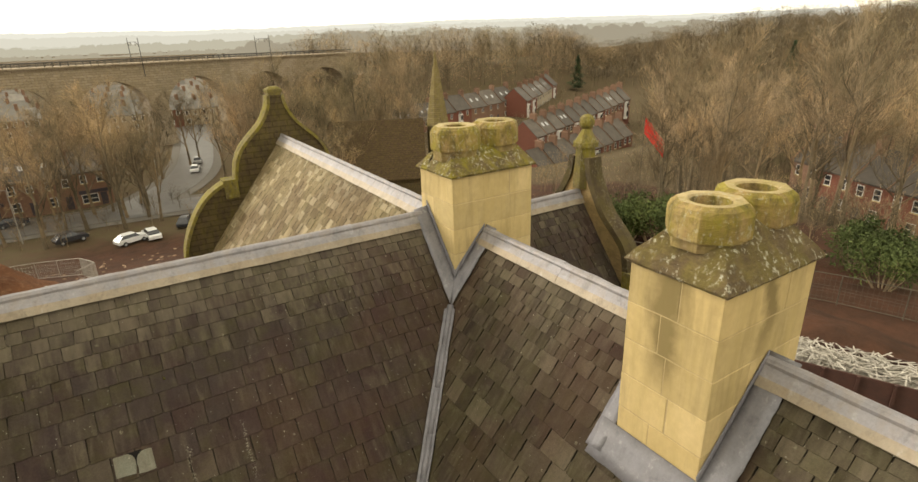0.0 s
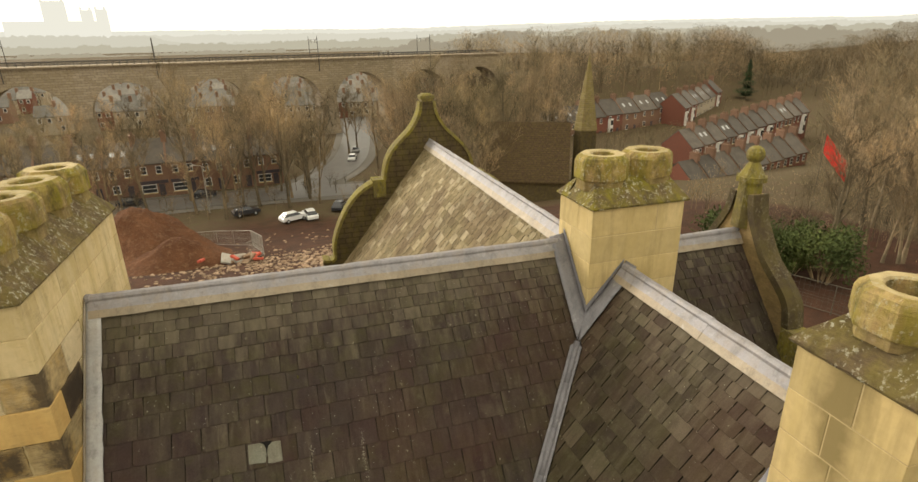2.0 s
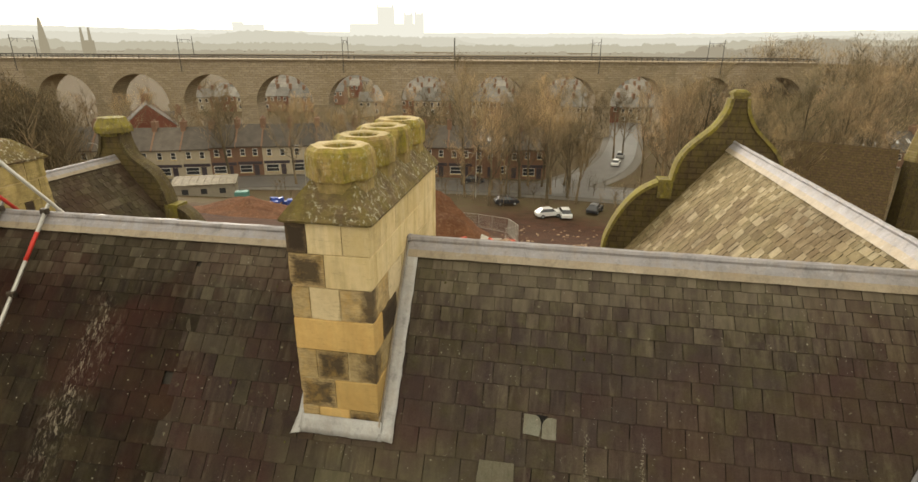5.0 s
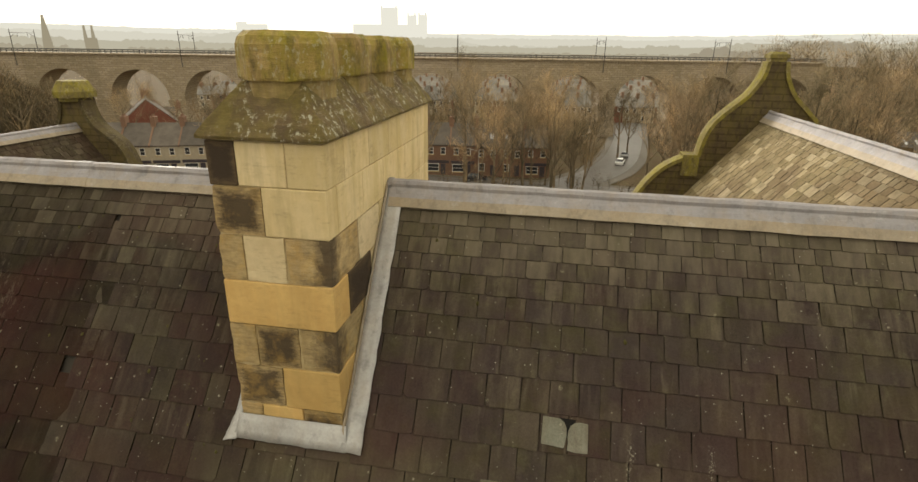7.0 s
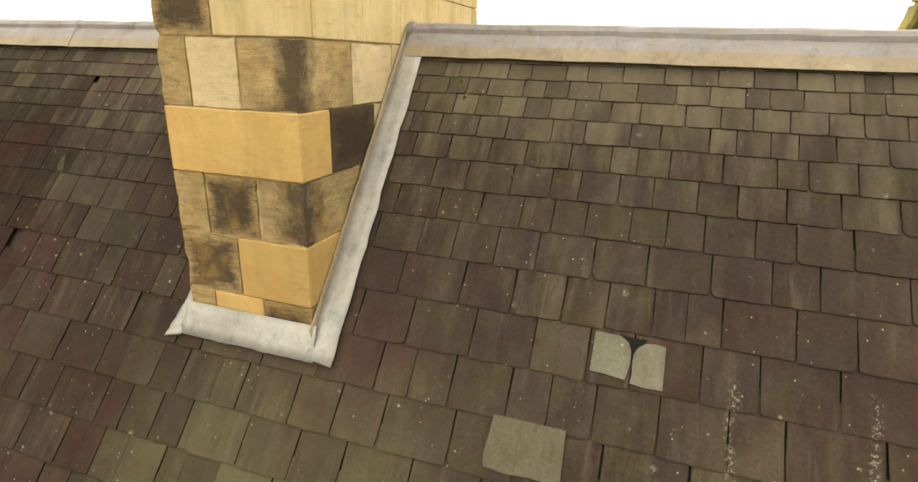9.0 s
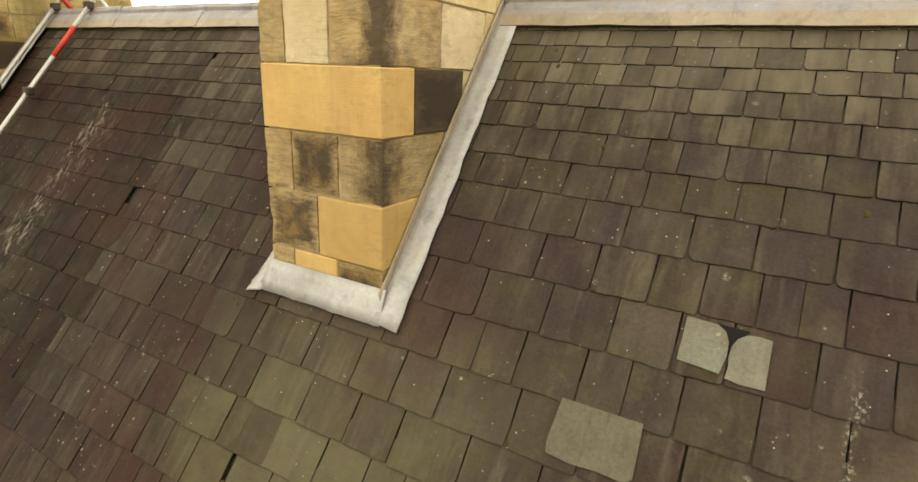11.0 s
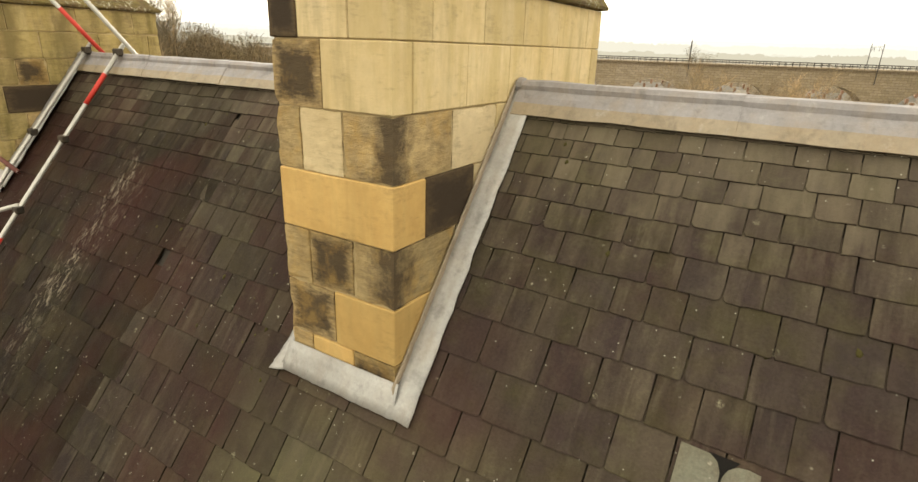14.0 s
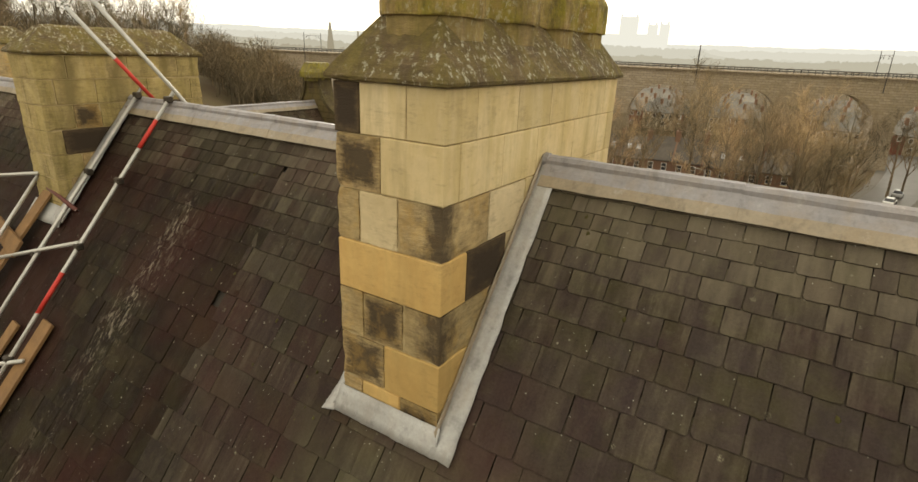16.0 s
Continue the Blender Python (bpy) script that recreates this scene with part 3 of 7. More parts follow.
def slate_slope(name, label, origin, u_dir, down, u0, u1, s_max, keep, material, near=None, seed=1, first=0.12, grow=1.098, largest=0.275, odd=None, gap=1.006):
    """One slope of slates in courses that widen towards the eaves. near: (u0, u1, s0, s1), where each slate is an object."""
    rng = random.Random(seed)
    u_dir, down = Vector(u_dir), Vector(down).normalized()
    normal = u_dir.cross(down)
    flip = normal.z < 0
    if flip:
        normal = -normal
    root = tagged(new(name), label, "roof slope", kind="structure")
    origin = Vector(origin)
    turn = Matrix((-u_dir if flip else u_dir, down, normal)).transposed()
    metas = [slate_mesh(s).data("slate", *material) for s in SHAPES]
    rest, pieces = Mesh(), []
    s, course, before = 0.08, 0, []
    step = first
    while s < s_max:
        u = u0 + rng.uniform(-0.2, 0)
        seams, wander = [], rng.uniform(0, 9)
        while u < u1:
            for _ in range(8):
                w = rng.uniform(0.58, 1.46) * (0.085 + 0.72 * step)
                if all(abs(u + w - q) > 0.2 * step for q in before):
                    break
            c, tail = u + w / 2, s + step + 0.007 * noise.noise((u * 0.9, wander, 0.0))
            seams.append(u + w)
            if keep(c, tail):
                length = step * 1.35 + 0.03
                at = origin + u_dir * c + down * (tail - length + rng.uniform(-0.0025, 0.0025)) + normal * rng.uniform(0, 0.003)
                spin = Matrix.Rotation(rng.gauss(0, 0.004), 3, "Z")
                k = rng.randrange(len(SHAPES))
                rot = (turn @ spin).to_4x4()
                m = Matrix.Translation(at) @ rot @ Matrix.Diagonal((w * gap, length, 1, 1))
                pieces.append((c, tail, k, m))
            u += w
        s += step
        before = seams
        course += 1
        if course > 1:
            step = min(step * grow, largest)
    if near:
        inside = [p for p in pieces if near[0] <= p[0] <= near[1] and near[2] <= p[1] <= near[3]][:300]
    else:
        inside = []
    chosen = set(id(p) for p in inside)
    for p in pieces:
        if id(p) in chosen:
            link("slate", metas[p[2]], root, m=p[3])
        else:
            vs, fs, slots = SHAPES[p[2]]
            k0 = len(rest.f)
            rest.add([tuple(p[3] @ Vector(q)) for q in vs], fs)
            rest.m[k0:] = slots
    if odd:
        # two pale slates that have slipped apart; a black plate between them paints the gap's shade
        m = Matrix.Translation(origin + u_dir * 1.675 + down * 1.842 + normal * 0.019) @ turn.to_4x4()
        broken = [(-0.185, -0.012), (-0.058, -0.006), (-0.022, 0.018), (-0.004, 0.060), (-0.001, 0.120), (-0.010, 0.165), (-0.018, 0.205), (-0.10, 0.196), (-0.188, 0.190)]
        mate = [(0.010, 0.075), (0.026, 0.038), (0.060, 0.012), (0.105, 0.006), (0.155, 0.012), (0.158, 0.222), (0.070, 0.226), (0.006, 0.216), (0.012, 0.165), (0.006, 0.120)]
        gap_plate = [(-0.062, -0.012), (0.068, -0.008), (0.040, 0.030), (0.016, 0.070), (0.008, 0.130), (-0.002, 0.130), (-0.006, 0.060), (-0.026, 0.016)]
        for outline, name_, mat in ((broken, "slate", SLATE_GREEN[0]), (mate, "slate", SLATE_GREEN[0]), (gap_plate, "gap", GAP_SHADE)):
            low = 0.004 if name_ == "slate" else -0.004
            outline = [(-x, y) for x, y in outline][::-1]
            piece = Mesh().prism([(x, y, -0.030) for x, y in outline], [(x, y, low + 0.012 * y) for x, y in outline])
            part(name_, piece, mat, root, "pale slipped slate" if name_ == "slate" else "black plate for the shaded gap between slates", m=m)
        piece = Mesh().prism([(x, y, -0.012) for x, y in PALE_ONE], [(x, y, 0.012 * y + 0.004) for x, y in PALE_ONE])
        part("slate", piece, SLATE_SAND[0], root, "pale replaced slate", m=Matrix.Translation(origin + u_dir * 1.23 + down * 2.34 + normal * 0.019) @ turn.to_4x4())
    if rest.v:
        tagged(part("slates", rest, material, root), kind="stuff")
    return root


def lead_ridge(name, label, a, b, spread_dirs, piece=1.5, wing=0.195, seed=3, material=None):
    """Lead on a wooden roll: lapped sheets, each with its roll and two wings."""
    rng = random.Random(seed)
    a, b = Vector(a), Vector(b)
    d = (b - a).normalized()
    length = (b - a).length
    root = tagged(new(name), label, "ridge flashing", kind="structure")
    x = 0.0
    while x < length - 0.05:
        e = min(length, x + piece * rng.uniform(0.85, 1.15))
        mesh = Mesh()
        prof = []
        s0, s1 = Vector(spread_dirs[0]).normalized(), Vector(spread_dirs[1]).normalized()
        up = Vector((0, 0, 1))
        n0, n1 = s0.cross(d), s1.cross(d)
        n0 = n0 if n0.z > 0 else -n0
        n1 = n1 if n1.z > 0 else -n1
        base = 0.058
        for q in (s0 * wing + n0 * 0.05, s0 * (wing * 0.55) + n0 * base, s0 * 0.06 + n0 * base):
            prof.append(q)
        for k in range(7):
            ang = math.pi * (1.12 - k * 1.24 / 6)
            side = s1.copy(); side.z = 0
            side.normalize()
            prof.append(side * math.cos(ang) * 0.048 + up * (0.046 + math.sin(ang) * 0.048))
        for q in (s1 * 0.06 + n1 * base, s1 * (wing * 0.55) + n1 * base, s1 * wing + n1 * 0.05):
            prof.append(q)
        steps = max(2, int((e - x) / 0.22))
        rows = []
        for i in range(steps + 1):
            t = x - (0.03 if x > 0 else 0) + (e - x + (0.03 if x > 0 else 0)) * i / steps
            lift = 0.004 if i == steps else 0
            rows.append([a + d * t + q * (1 + lift * 3) + up * (lift + rng.uniform(-0.003, 0.003)) + q.normalized() * rng.uniform(-0.004, 0.004) for q in prof])
        n = len(prof)
        mesh.add([tuple(v) for r in rows for v in r], [(i * n + j, i * n + j + 1, (i + 1) * n + j + 1, (i + 1) * n + j) for i in range(steps) for j in range(n - 1)])
        for k, f in enumerate(mesh.f):
            mesh.m[k] = 0 if 1 <= k % (n - 1) <= n - 3 else 1
        ob = part("lead_sheet", mesh, (LEAD_RIDGE, LEAD_STAINED), root)
        sol = ob.modifiers.new("thickness", "SOLIDIFY")
        sol.thickness, sol.offset = 0.006, -1
        ring = Mesh()
        n2 = 10
        for t0, t1, r0, r1 in ((e - 0.012, e, 0.053, 0.053),):
            c0, c1 = a + d * t0 + up * 0.046, a + d * t1 + up * 0.046
            ring.tube(c0, c1, r0, r1, n2)
        part("lap", ring, LEAD_RIDGE, ob)
        x = e
    return root


def strip(name, pts_a, pts_b, material, parent, thick=0.008, wobble=0.004, seed=2, label=""):
    """A sheet between two lines, with a dressed, slightly uneven surface."""
    rng = random.Random(seed)
    mesh = Mesh()
    n = 26
    a0, a1, b0, b1 = Vector(pts_a[0]), Vector(pts_a[1]), Vector(pts_b[0]), Vector(pts_b[1])
    rows = []
    for i in range(n + 1):
        p, q = a0.lerp(a1, i / n), b0.lerp(b1, i / n)
        q = q + (q - p).normalized() * (0.008 * noise.noise((q.x * 7 + seed, q.y * 7, q.z * 7)) + 0.006 * noise.noise((q.x * 31, q.y * 31, q.z * 31)))
        rows.append([p, p.lerp(q, 0.33), p.lerp(q, 0.67), q])
    nrm = (a1 - a0).cross(b0 - a0).normalized()
    if nrm.z < 0:
        nrm = -nrm
    vs = [tuple(v + nrm * rng.uniform(-wobble, wobble)) for r in rows for v in r]
    mesh.add(vs, [(i * 4 + j, i * 4 + j + 1, i * 4 + j + 5, i * 4 + j + 4) for i in range(n) for j in range(3)])
    ob = part(name, mesh, material, parent, label, smooth=True)
    sol = ob.modifiers.new("thickness", "SOLIDIFY")
    sol.thickness, sol.offset = thick, 0
    return ob


GAP_SHADE = stone_material("black_gap_shade", (0.008, 0.007, 0.006), (0.006, 0.005, 0.005))
DECK = stone_material("roof_underlay", (0.05, 0.045, 0.04), (0.04, 0.035, 0.03))
R1Z, R2Z, DZ, EZ, FZ = 13.93, 13.71, 13.78, 13.68, 13.17     # heights at which the slate planes of each wing meet
R2X, DX, FX = 6.36, 6.30, -10.45


def wing_body(name, along, c, lo, hi, apex, half=EAVES, drop=0.035):
    """The timber deck under the slates, and the stone walls under the eaves."""
    root = tagged(new(name), "dark roof deck over stone walls of the hospital wing", "roof", kind="structure")
    z1 = apex - drop
    prof = [(-half, z1 - TAN * half), (0, z1), (half, z1 - TAN * half)]
    ring = lambda u: [((u, c + p, z) if along == "x" else (c + p, u, z)) for p, z in prof]
    part("roof_deck", Mesh().prism(ring(lo), ring(hi)), DECK, root)
    w = half - 0.25
    zt = z1 - TAN * half - 0.02
    m = Mesh()
    m.box(*((lo, c - w, -1, hi, c + w, zt) if along == "x" else (c - w, lo, -1, c + w, hi, zt)))
    part("wall", m, GABLE_STONE, root, "weathered sandstone wall")
    return root


wing_body("roof_1", "x", 0.0, -19.0, 6.3, R1Z)
wing_body("roof_2", "y", R2X, -16.0, 0.0, R2Z)
wing_body("roof_3", "y", DX, 0.02, 9.45, DZ)
wing_body("roof_4", "x", 0.03, 6.4, 8.95, EZ)
wing_body("roof_5", "y", FX, 0.05, 7.25, FZ, half=2.9)

VALLEY = R2X + (R1Z - R2Z) / TAN     # on the valley, y = x - VALLEY
slate_slope("roof_slope_1", "brown, olive and purple stone slates in diminishing courses, lichened", (0, 0, R1Z), (1, 0, 0), (0, -RUN, -RISE), -0.5, 6.4, 5.4,
            lambda u, s: -s * RUN > u - VALLEY - 0.35 and not (u < -0.1 and s * RUN < 1.3), SLATE, (0.12, 4.4, 0.1, 3.4), 11, odd=True)
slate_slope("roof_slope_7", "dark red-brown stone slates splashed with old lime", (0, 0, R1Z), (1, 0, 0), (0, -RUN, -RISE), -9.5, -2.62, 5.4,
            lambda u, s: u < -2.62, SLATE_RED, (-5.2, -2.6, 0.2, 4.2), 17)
slate_slope("roof_slope_13", "brown stone slates beside the tall chimney, greyed for sky sheen", (0, 0, R1Z), (1, 0, 0), (0, -RUN, -RISE), -2.62, -0.5, 5.4,
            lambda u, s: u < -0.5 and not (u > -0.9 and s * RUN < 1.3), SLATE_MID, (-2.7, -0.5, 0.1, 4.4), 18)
slate_slope("roof_slope_2", "weathered stone slates beside a lead valley", (R2X, 0, R2Z), (0, -1, 0), (-RUN, 0, -RISE), 0.5, 9.5, 5.2,
            lambda u, s: -u < (R2X - s * RUN) - VALLEY + 0.35, SLATE_Y, (0.9, 3.9, 0.1, 2.2), 12, gap=0.975)
slate_slope("roof_slope_3", "stone slates in a painted sunlit tan, streaked with moss", (DX, 0, DZ), (0, 1, 0), (-RUN, 0, -RISE), 0.3, 9.4, 5.2,
            lambda u, s: s * RUN < u - 0.1 + (R1Z - DZ), SLATE_SUNLIT, (3.5, 7.5, 0.1, 2.6), 13, gap=0.962)
slate_slope("roof_slope_4", "dark mossy slates behind the parapet gable", (0, 0.03, EZ), (1, 0, 0), (0, -RUN, -RISE), 6.9, 8.9, 5.2,
            lambda u, s: s * RUN < u - 6.2, SLATE, (6.9, 8.9, 0.1, 3.0), 14)
slate_slope("roof_slope_5", "dark stone slates on a lower wing", (FX, 0, FZ), (0, 1, 0), (RUN, 0, -RISE), 0.3, 7.2, 4.4,
            lambda u, s: s * RUN < u + 0.7, SLATE_Y, (3.0, 7.2, 0.1, 1.6), 15)
slate_slope("roof_slope_6", "dark stone slates beyond the scaffolding", (0, 0, R1Z), (1, 0, 0), (0, -RUN, -RISE), -18.8, -9.5, 5.4,
            lambda u, s: True, SLATE, None, 16)

# the slopes turned away from the camera
slate_slope("roof_slope_8", "dark stone slates on the far side of the main roof", (0, 0, R1Z), (1, 0, 0), (0, RUN, -RISE), -18.8, 6.3, 5.4,
            lambda u, s: not (u > -1.0 and u < 0 and s * RUN < 1.5) and (u > FX + 0.6 + s * RUN or u < FX - 0.6 - s * RUN or s < 0.95) and u < DX - s * RUN + 0.1, SLATE, None, 21)
slate_slope("roof_slope_9", "weathered stone slates on the far side of the returning wing", (R2X, 0, R2Z), (0, -1, 0), (RUN, 0, -RISE), 0.2, 15.8, 5.2,
            lambda u, s: s * RUN < u + 0.3, SLATE_Y, None, 22)
slate_slope("roof_slope_10", "stone slates in the same sunlit tan on the shaded side of the gabled wing", (DX, 0, DZ), (0, 1, 0), (RUN, 0, -RISE), 0.2, 9.4, 5.2,
            lambda u, s: s * RUN < u, SLATE_SUNLIT, None, 23)
slate_slope("roof_slope_11", "dark mossy slates on the far side of the short wing", (0, 0.03, EZ), (1, 0, 0), (0, RUN, -RISE), 6.9, 8.9, 5.2,
            lambda u, s: s * RUN < u - 6.2, SLATE, None, 24)
slate_slope("roof_slope_12", "dark stone slates on the far side of the lower wing", (FX, 0, FZ), (0, 1, 0), (-RUN, 0, -RISE), 0.3, 7.2, 4.4,
            lambda u, s: s * RUN < u + 0.7, SLATE_Y, None, 25)

lead_ridge("ridge_1", "grey lead ridge roll with tan-stained wings", (-0.02, 0, R1Z), (5.72, 0, R1Z - 0.03), ((0, -RUN, -RISE), (0, RUN, -RISE)), seed=4)
lead_ridge("ridge_2", "grey lead ridge roll with stained wings", (-6.07, 0, R1Z), (-0.9, 0, R1Z), ((0, -RUN, -RISE), (0, RUN, -RISE)), seed=5)
lead_ridge("ridge_3", "grey lead ridge roll on the returning wing", (R2X, -0.72, R2Z), (R2X, -3.9, R2Z), ((-RUN, 0, -RISE), (RUN, 0, -RISE)), seed=6)
lead_ridge("ridge_4", "grey lead ridge roll on the returning wing", (R2X, -4.78, R2Z), (R2X, -12, R2Z), ((-RUN, 0, -RISE), (RUN, 0, -RISE)), seed=7)
lead_ridge("ridge_5", "pale sunlit lead ridge leading to the gable", (DX, 0.3, DZ), (DX, 9.42, DZ), ((-RUN, 0, -RISE), (RUN, 0, -RISE)), seed=8, wing=0.26)
lead_ridge("ridge_6", "pale lead ridge behind the chimney", (7.25, 0.03, EZ), (8.95, 0.03, EZ), ((0, -RUN, -RISE), (0, RUN, -RISE)), seed=9)
lead_ridge("ridge_7", "pale lead ridge on the lower wing", (FX, 0.6, FZ), (FX, 7.2, FZ), ((-RUN, 0, -RISE), (RUN, 0, -RISE)), seed=10)
lead_ridge("ridge_8", "grey lead ridge beyond the scaffolding", (-18.5, 0, R1Z), (-6.9, 0, R1Z), ((0, -RUN, -RISE), (0, RUN, -RISE)), seed=11)

knob = Mesh()
knob.loft([[(-0.035 + dx, r * math.cos(k * math.pi / 6), R1Z + 0.05 + r * math.sin(k * math.pi / 6)) for k in range(12)] for dx, r in ((-0.03, 0.012), (-0.026, 0.045), (-0.006, 0.06), (0.03, 0.058), (0.036, 0.045))])
tagged(part("ridge_end", knob, LEAD, None, "round dressed end of the lead ridge roll"), category="ridge flashing", kind="structure")

# the valley between the two near slopes
valley = tagged(new("valley_gutter"), "grey lead valley with a raised roll between two slate slopes", "lead valley", kind="structure")
top, low = Vector((5.62, 5.62 - VALLEY, R2Z - TAN * (R2X - 5.62))), Vector((3.2, 3.2 - VALLEY, R2Z - TAN * (R2X - 3.2)))
vd = (low - top).normalized()
roll = Mesh()
pts = [top.lerp(low, i / 8) + Vector((0, 0, 0.085)) for i in range(9)]
for p, q in zip(pts, pts[1:]):
    roll.tube(p, q + (q - p) * 0.02, 0.045, 0.042, 10)
part("roll", roll, LEAD_DARK, valley, smooth=True)
strip("lead_sheet", (top + Vector((0, 0, 0.075)), low + Vector((0, 0, 0.075))), (top + Vector((-0.10, 0.0, 0.066)), low + Vector((-0.10, 0.0, 0.066))), LEAD_DARK, valley)
strip("lead_sheet", (top + Vector((0, 0, 0.075)), low + Vector((0, 0, 0.075))), (top + Vector((0, -0.10, 0.066)), low + Vector((0, -0.10, 0.066))), LEAD_DARK, valley)


# ---- the chimneys ----
def worn_block(x0, y0, z0, x1, y1, z1, k=9):
    """A weathered block in one skin: pitted faces and crumbling edges."""
    m = Mesh()
    lo, hi = (x0, y0, z0), (x1, y1, z1)
    index, vs, fs = {}, [], []

    def vert(g):
        if g not in index:
            p = [lo[q] + (hi[q] - lo[q]) * g[q] / k for q in range(3)]
            near = sorted(min(p[q] - lo[q], hi[q] - p[q]) for q in range(3))[1]
            edge = 1 - min(near / 0.05, 1.0)
            d = 0.001 + 0.007 * abs(noise.noise((p[0] * 13, p[1] * 13, p[2] * 19))) + 0.003 * abs(noise.noise((p[0] * 37, p[1] * 37, p[2] * 37))) + edge * 0.012 * max(0.0, noise.noise((p[0] * 9 + 5, p[1] * 9, p[2] * 9)) + 0.15)
            for q in range(3):
                p[q] += d if g[q] == 0 else -d if g[q] == k else 0.0
            index[g] = len(vs)
            vs.append(tuple(p))
        return index[g]

    for axis in range(3):
        for side in (0, k):
            for i in range(k):
                for j in range(k):
                    quad = []
                    for u, v in ((i, j), (i + 1, j), (i + 1, j + 1), (i, j + 1)):
                        g = [u, v]
                        g.insert(axis, side)
                        quad.append(vert(tuple(g)))
                    fs.append(tuple(quad) if (side == k) != (axis == 1) else tuple(reversed(quad)))
    return m.add(vs, fs)


def stone_block(x0, y0, z0, x1, y1, z1, material, parent, rng, gap=0.0022):
    j = rng.uniform(-0.0025, 0.0025)
    if material in (BROWN_STONE, SOOTY, DIRTY, PALE_STONE):
        return part("ashlar_block", worn_block(x0 + gap, y0 + gap + j, z0 + gap, x1 - gap, y1 - gap + j, z1 - gap), material, parent)
    m = Mesh().soft_box(x0 + gap, y0 + gap + j, z0 + gap, x1 - gap, y1 - gap + j, z1 - gap, 0.006)
    return part("ashlar_block", m, material, parent)


def chimney(name, label, x0, x1, y0, y1, z_cap, z_low, pots, spec=None, seed=1, default=None, pot_flats=0.70, pot_h=0.366, rise=0.285, first=0.36, broached=True, recess=0.006, returns=None, neck=0.075, cap_stone=None, course=0.36, group="chimney stacks of the roof"):
    """A stack of ashlar courses, a weathered cap and octagonal pots. spec: {(face, course): [(share, material), ...]}"""
    rng = random.Random(seed)
    root = thing(name, label, "chimney", group, at=pose((x0 + x1) / 2, (y0 + y1) / 2, z_low))
    inv = root.matrix_basis.inverted()

    def put(o):
        o.matrix_basis = inv

    default = default or CREAM
    spec = spec or {}
    o = part("core", Mesh().box(x0 + recess, y0 + recess, z_low, x1 - recess, y1 - recess, z_cap), MORTAR, root, "pale lime mortar joints")
    put(o)
    z, c = z_cap, 0
    while z > z_low + 0.02:
        zb = max(z_low, z - (first if c == 0 else course))
        short = y1 - y0 < 1.2
        ret = (returns or {}).get(c, 0.17 if c % 2 else 0.34)
        cut = y0 + (y1 - y0) * ((0.42, 0.6, 0.5)[c % 3])
        rows = {"front": spec.get(("front", c)), "right": spec.get(("right", c)), "back": spec.get(("back", c)), "left": spec.get(("left", c))}
        for face in ("front", "back"):
            row = rows[face] or [(s, default) for s in (((0.7, 0.3), (1.0,), (0.4, 0.6), (1.0,))[(c + (face == "back")) % 4])]
            u = x0
            tot = sum(s for s, _ in row)
            for s, mat in row:
                e = u + (x1 - x0) * s / tot
                ya, yb = (y0, cut if short else y0 + ret) if face == "front" else (cut if short else y1 - ret, y1)
                put(stone_block(u, ya, zb, e, yb, z, mat, root, rng))
                u = e
        for face in () if short else ("right", "left"):
            span = y1 - y0 - 2 * ret
            row = rows[face]
            if not row:
                k = max(1, round(span / 0.62))
                row = [(rng.uniform(0.75, 1.25), default) for _ in range(k)]
            v = y0 + ret
            tot = sum(s for s, _ in row)
            for s, mat in row:
                e = v + span * s / tot
                xa, xb = (x1 - 0.2, x1) if face == "right" else (x0, x0 + 0.2)
                put(stone_block(xa, v, zb, xb, e, z, mat, root, rng))
                v = e
        z, c = zb, c + 1
    # cap: drip edge, sloping sides
    k = 0.042
    X0, X1, Y0, Y1 = x0 - k, x1 + k, y0 - k, y1 + k
    cap = Mesh()
    rect = lambda i, z: [(X0 + i, Y0 + i, z), (X1 - i, Y0 + i, z), (X1 - i, Y1 - i, z), (X0 + i, Y1 - i, z)]
    zj = z_cap + rise
    zs = zj - neck if pots else z_cap + 0.03 + rise
    w = pot_flats
    lean = min(X1 - X0, Y1 - Y0) / 2 - w / 2 + 0.03 if pots else 0.28
    n = 14

    def edge(i, z, rough):
        out = []
        base = rect(i, z)
        for a, b in zip(base, base[1:] + base[:1]):
            for q in range(n):
                t = q / n
                out.append(tuple(a[m] + (b[m] - a[m]) * t + rng.uniform(-rough, rough) for m in range(3)))
        return out

    slope = (zs - z_cap - 0.043) / lean
    rings = [edge(0.05, z_cap + 0.002, 0), edge(0.006, z_cap + 0.012, 0.003), edge(0.0, z_cap + 0.034, 0.004), edge(0.006, z_cap + 0.043, 0.003)]
    rings += [edge(f * lean, z_cap + 0.043 + f * lean * slope, 0.006) for f in (0.3, 0.65)]
    if pots:
        rings += [edge(lean, zs, 0.004), edge(lean + 0.09, zs + 0.09 * slope, 0.005), edge(lean + 0.16, zs + 0.11 * slope, 0.003)]
    else:
        rings += [edge(lean, zs, 0.004), edge(lean + 0.06, zs + 0.025, 0.004)]
    cap.loft(rings)
    put(part("cap", cap, cap_stone or CAP_STONE, root, "lichened sloping cap stone"))
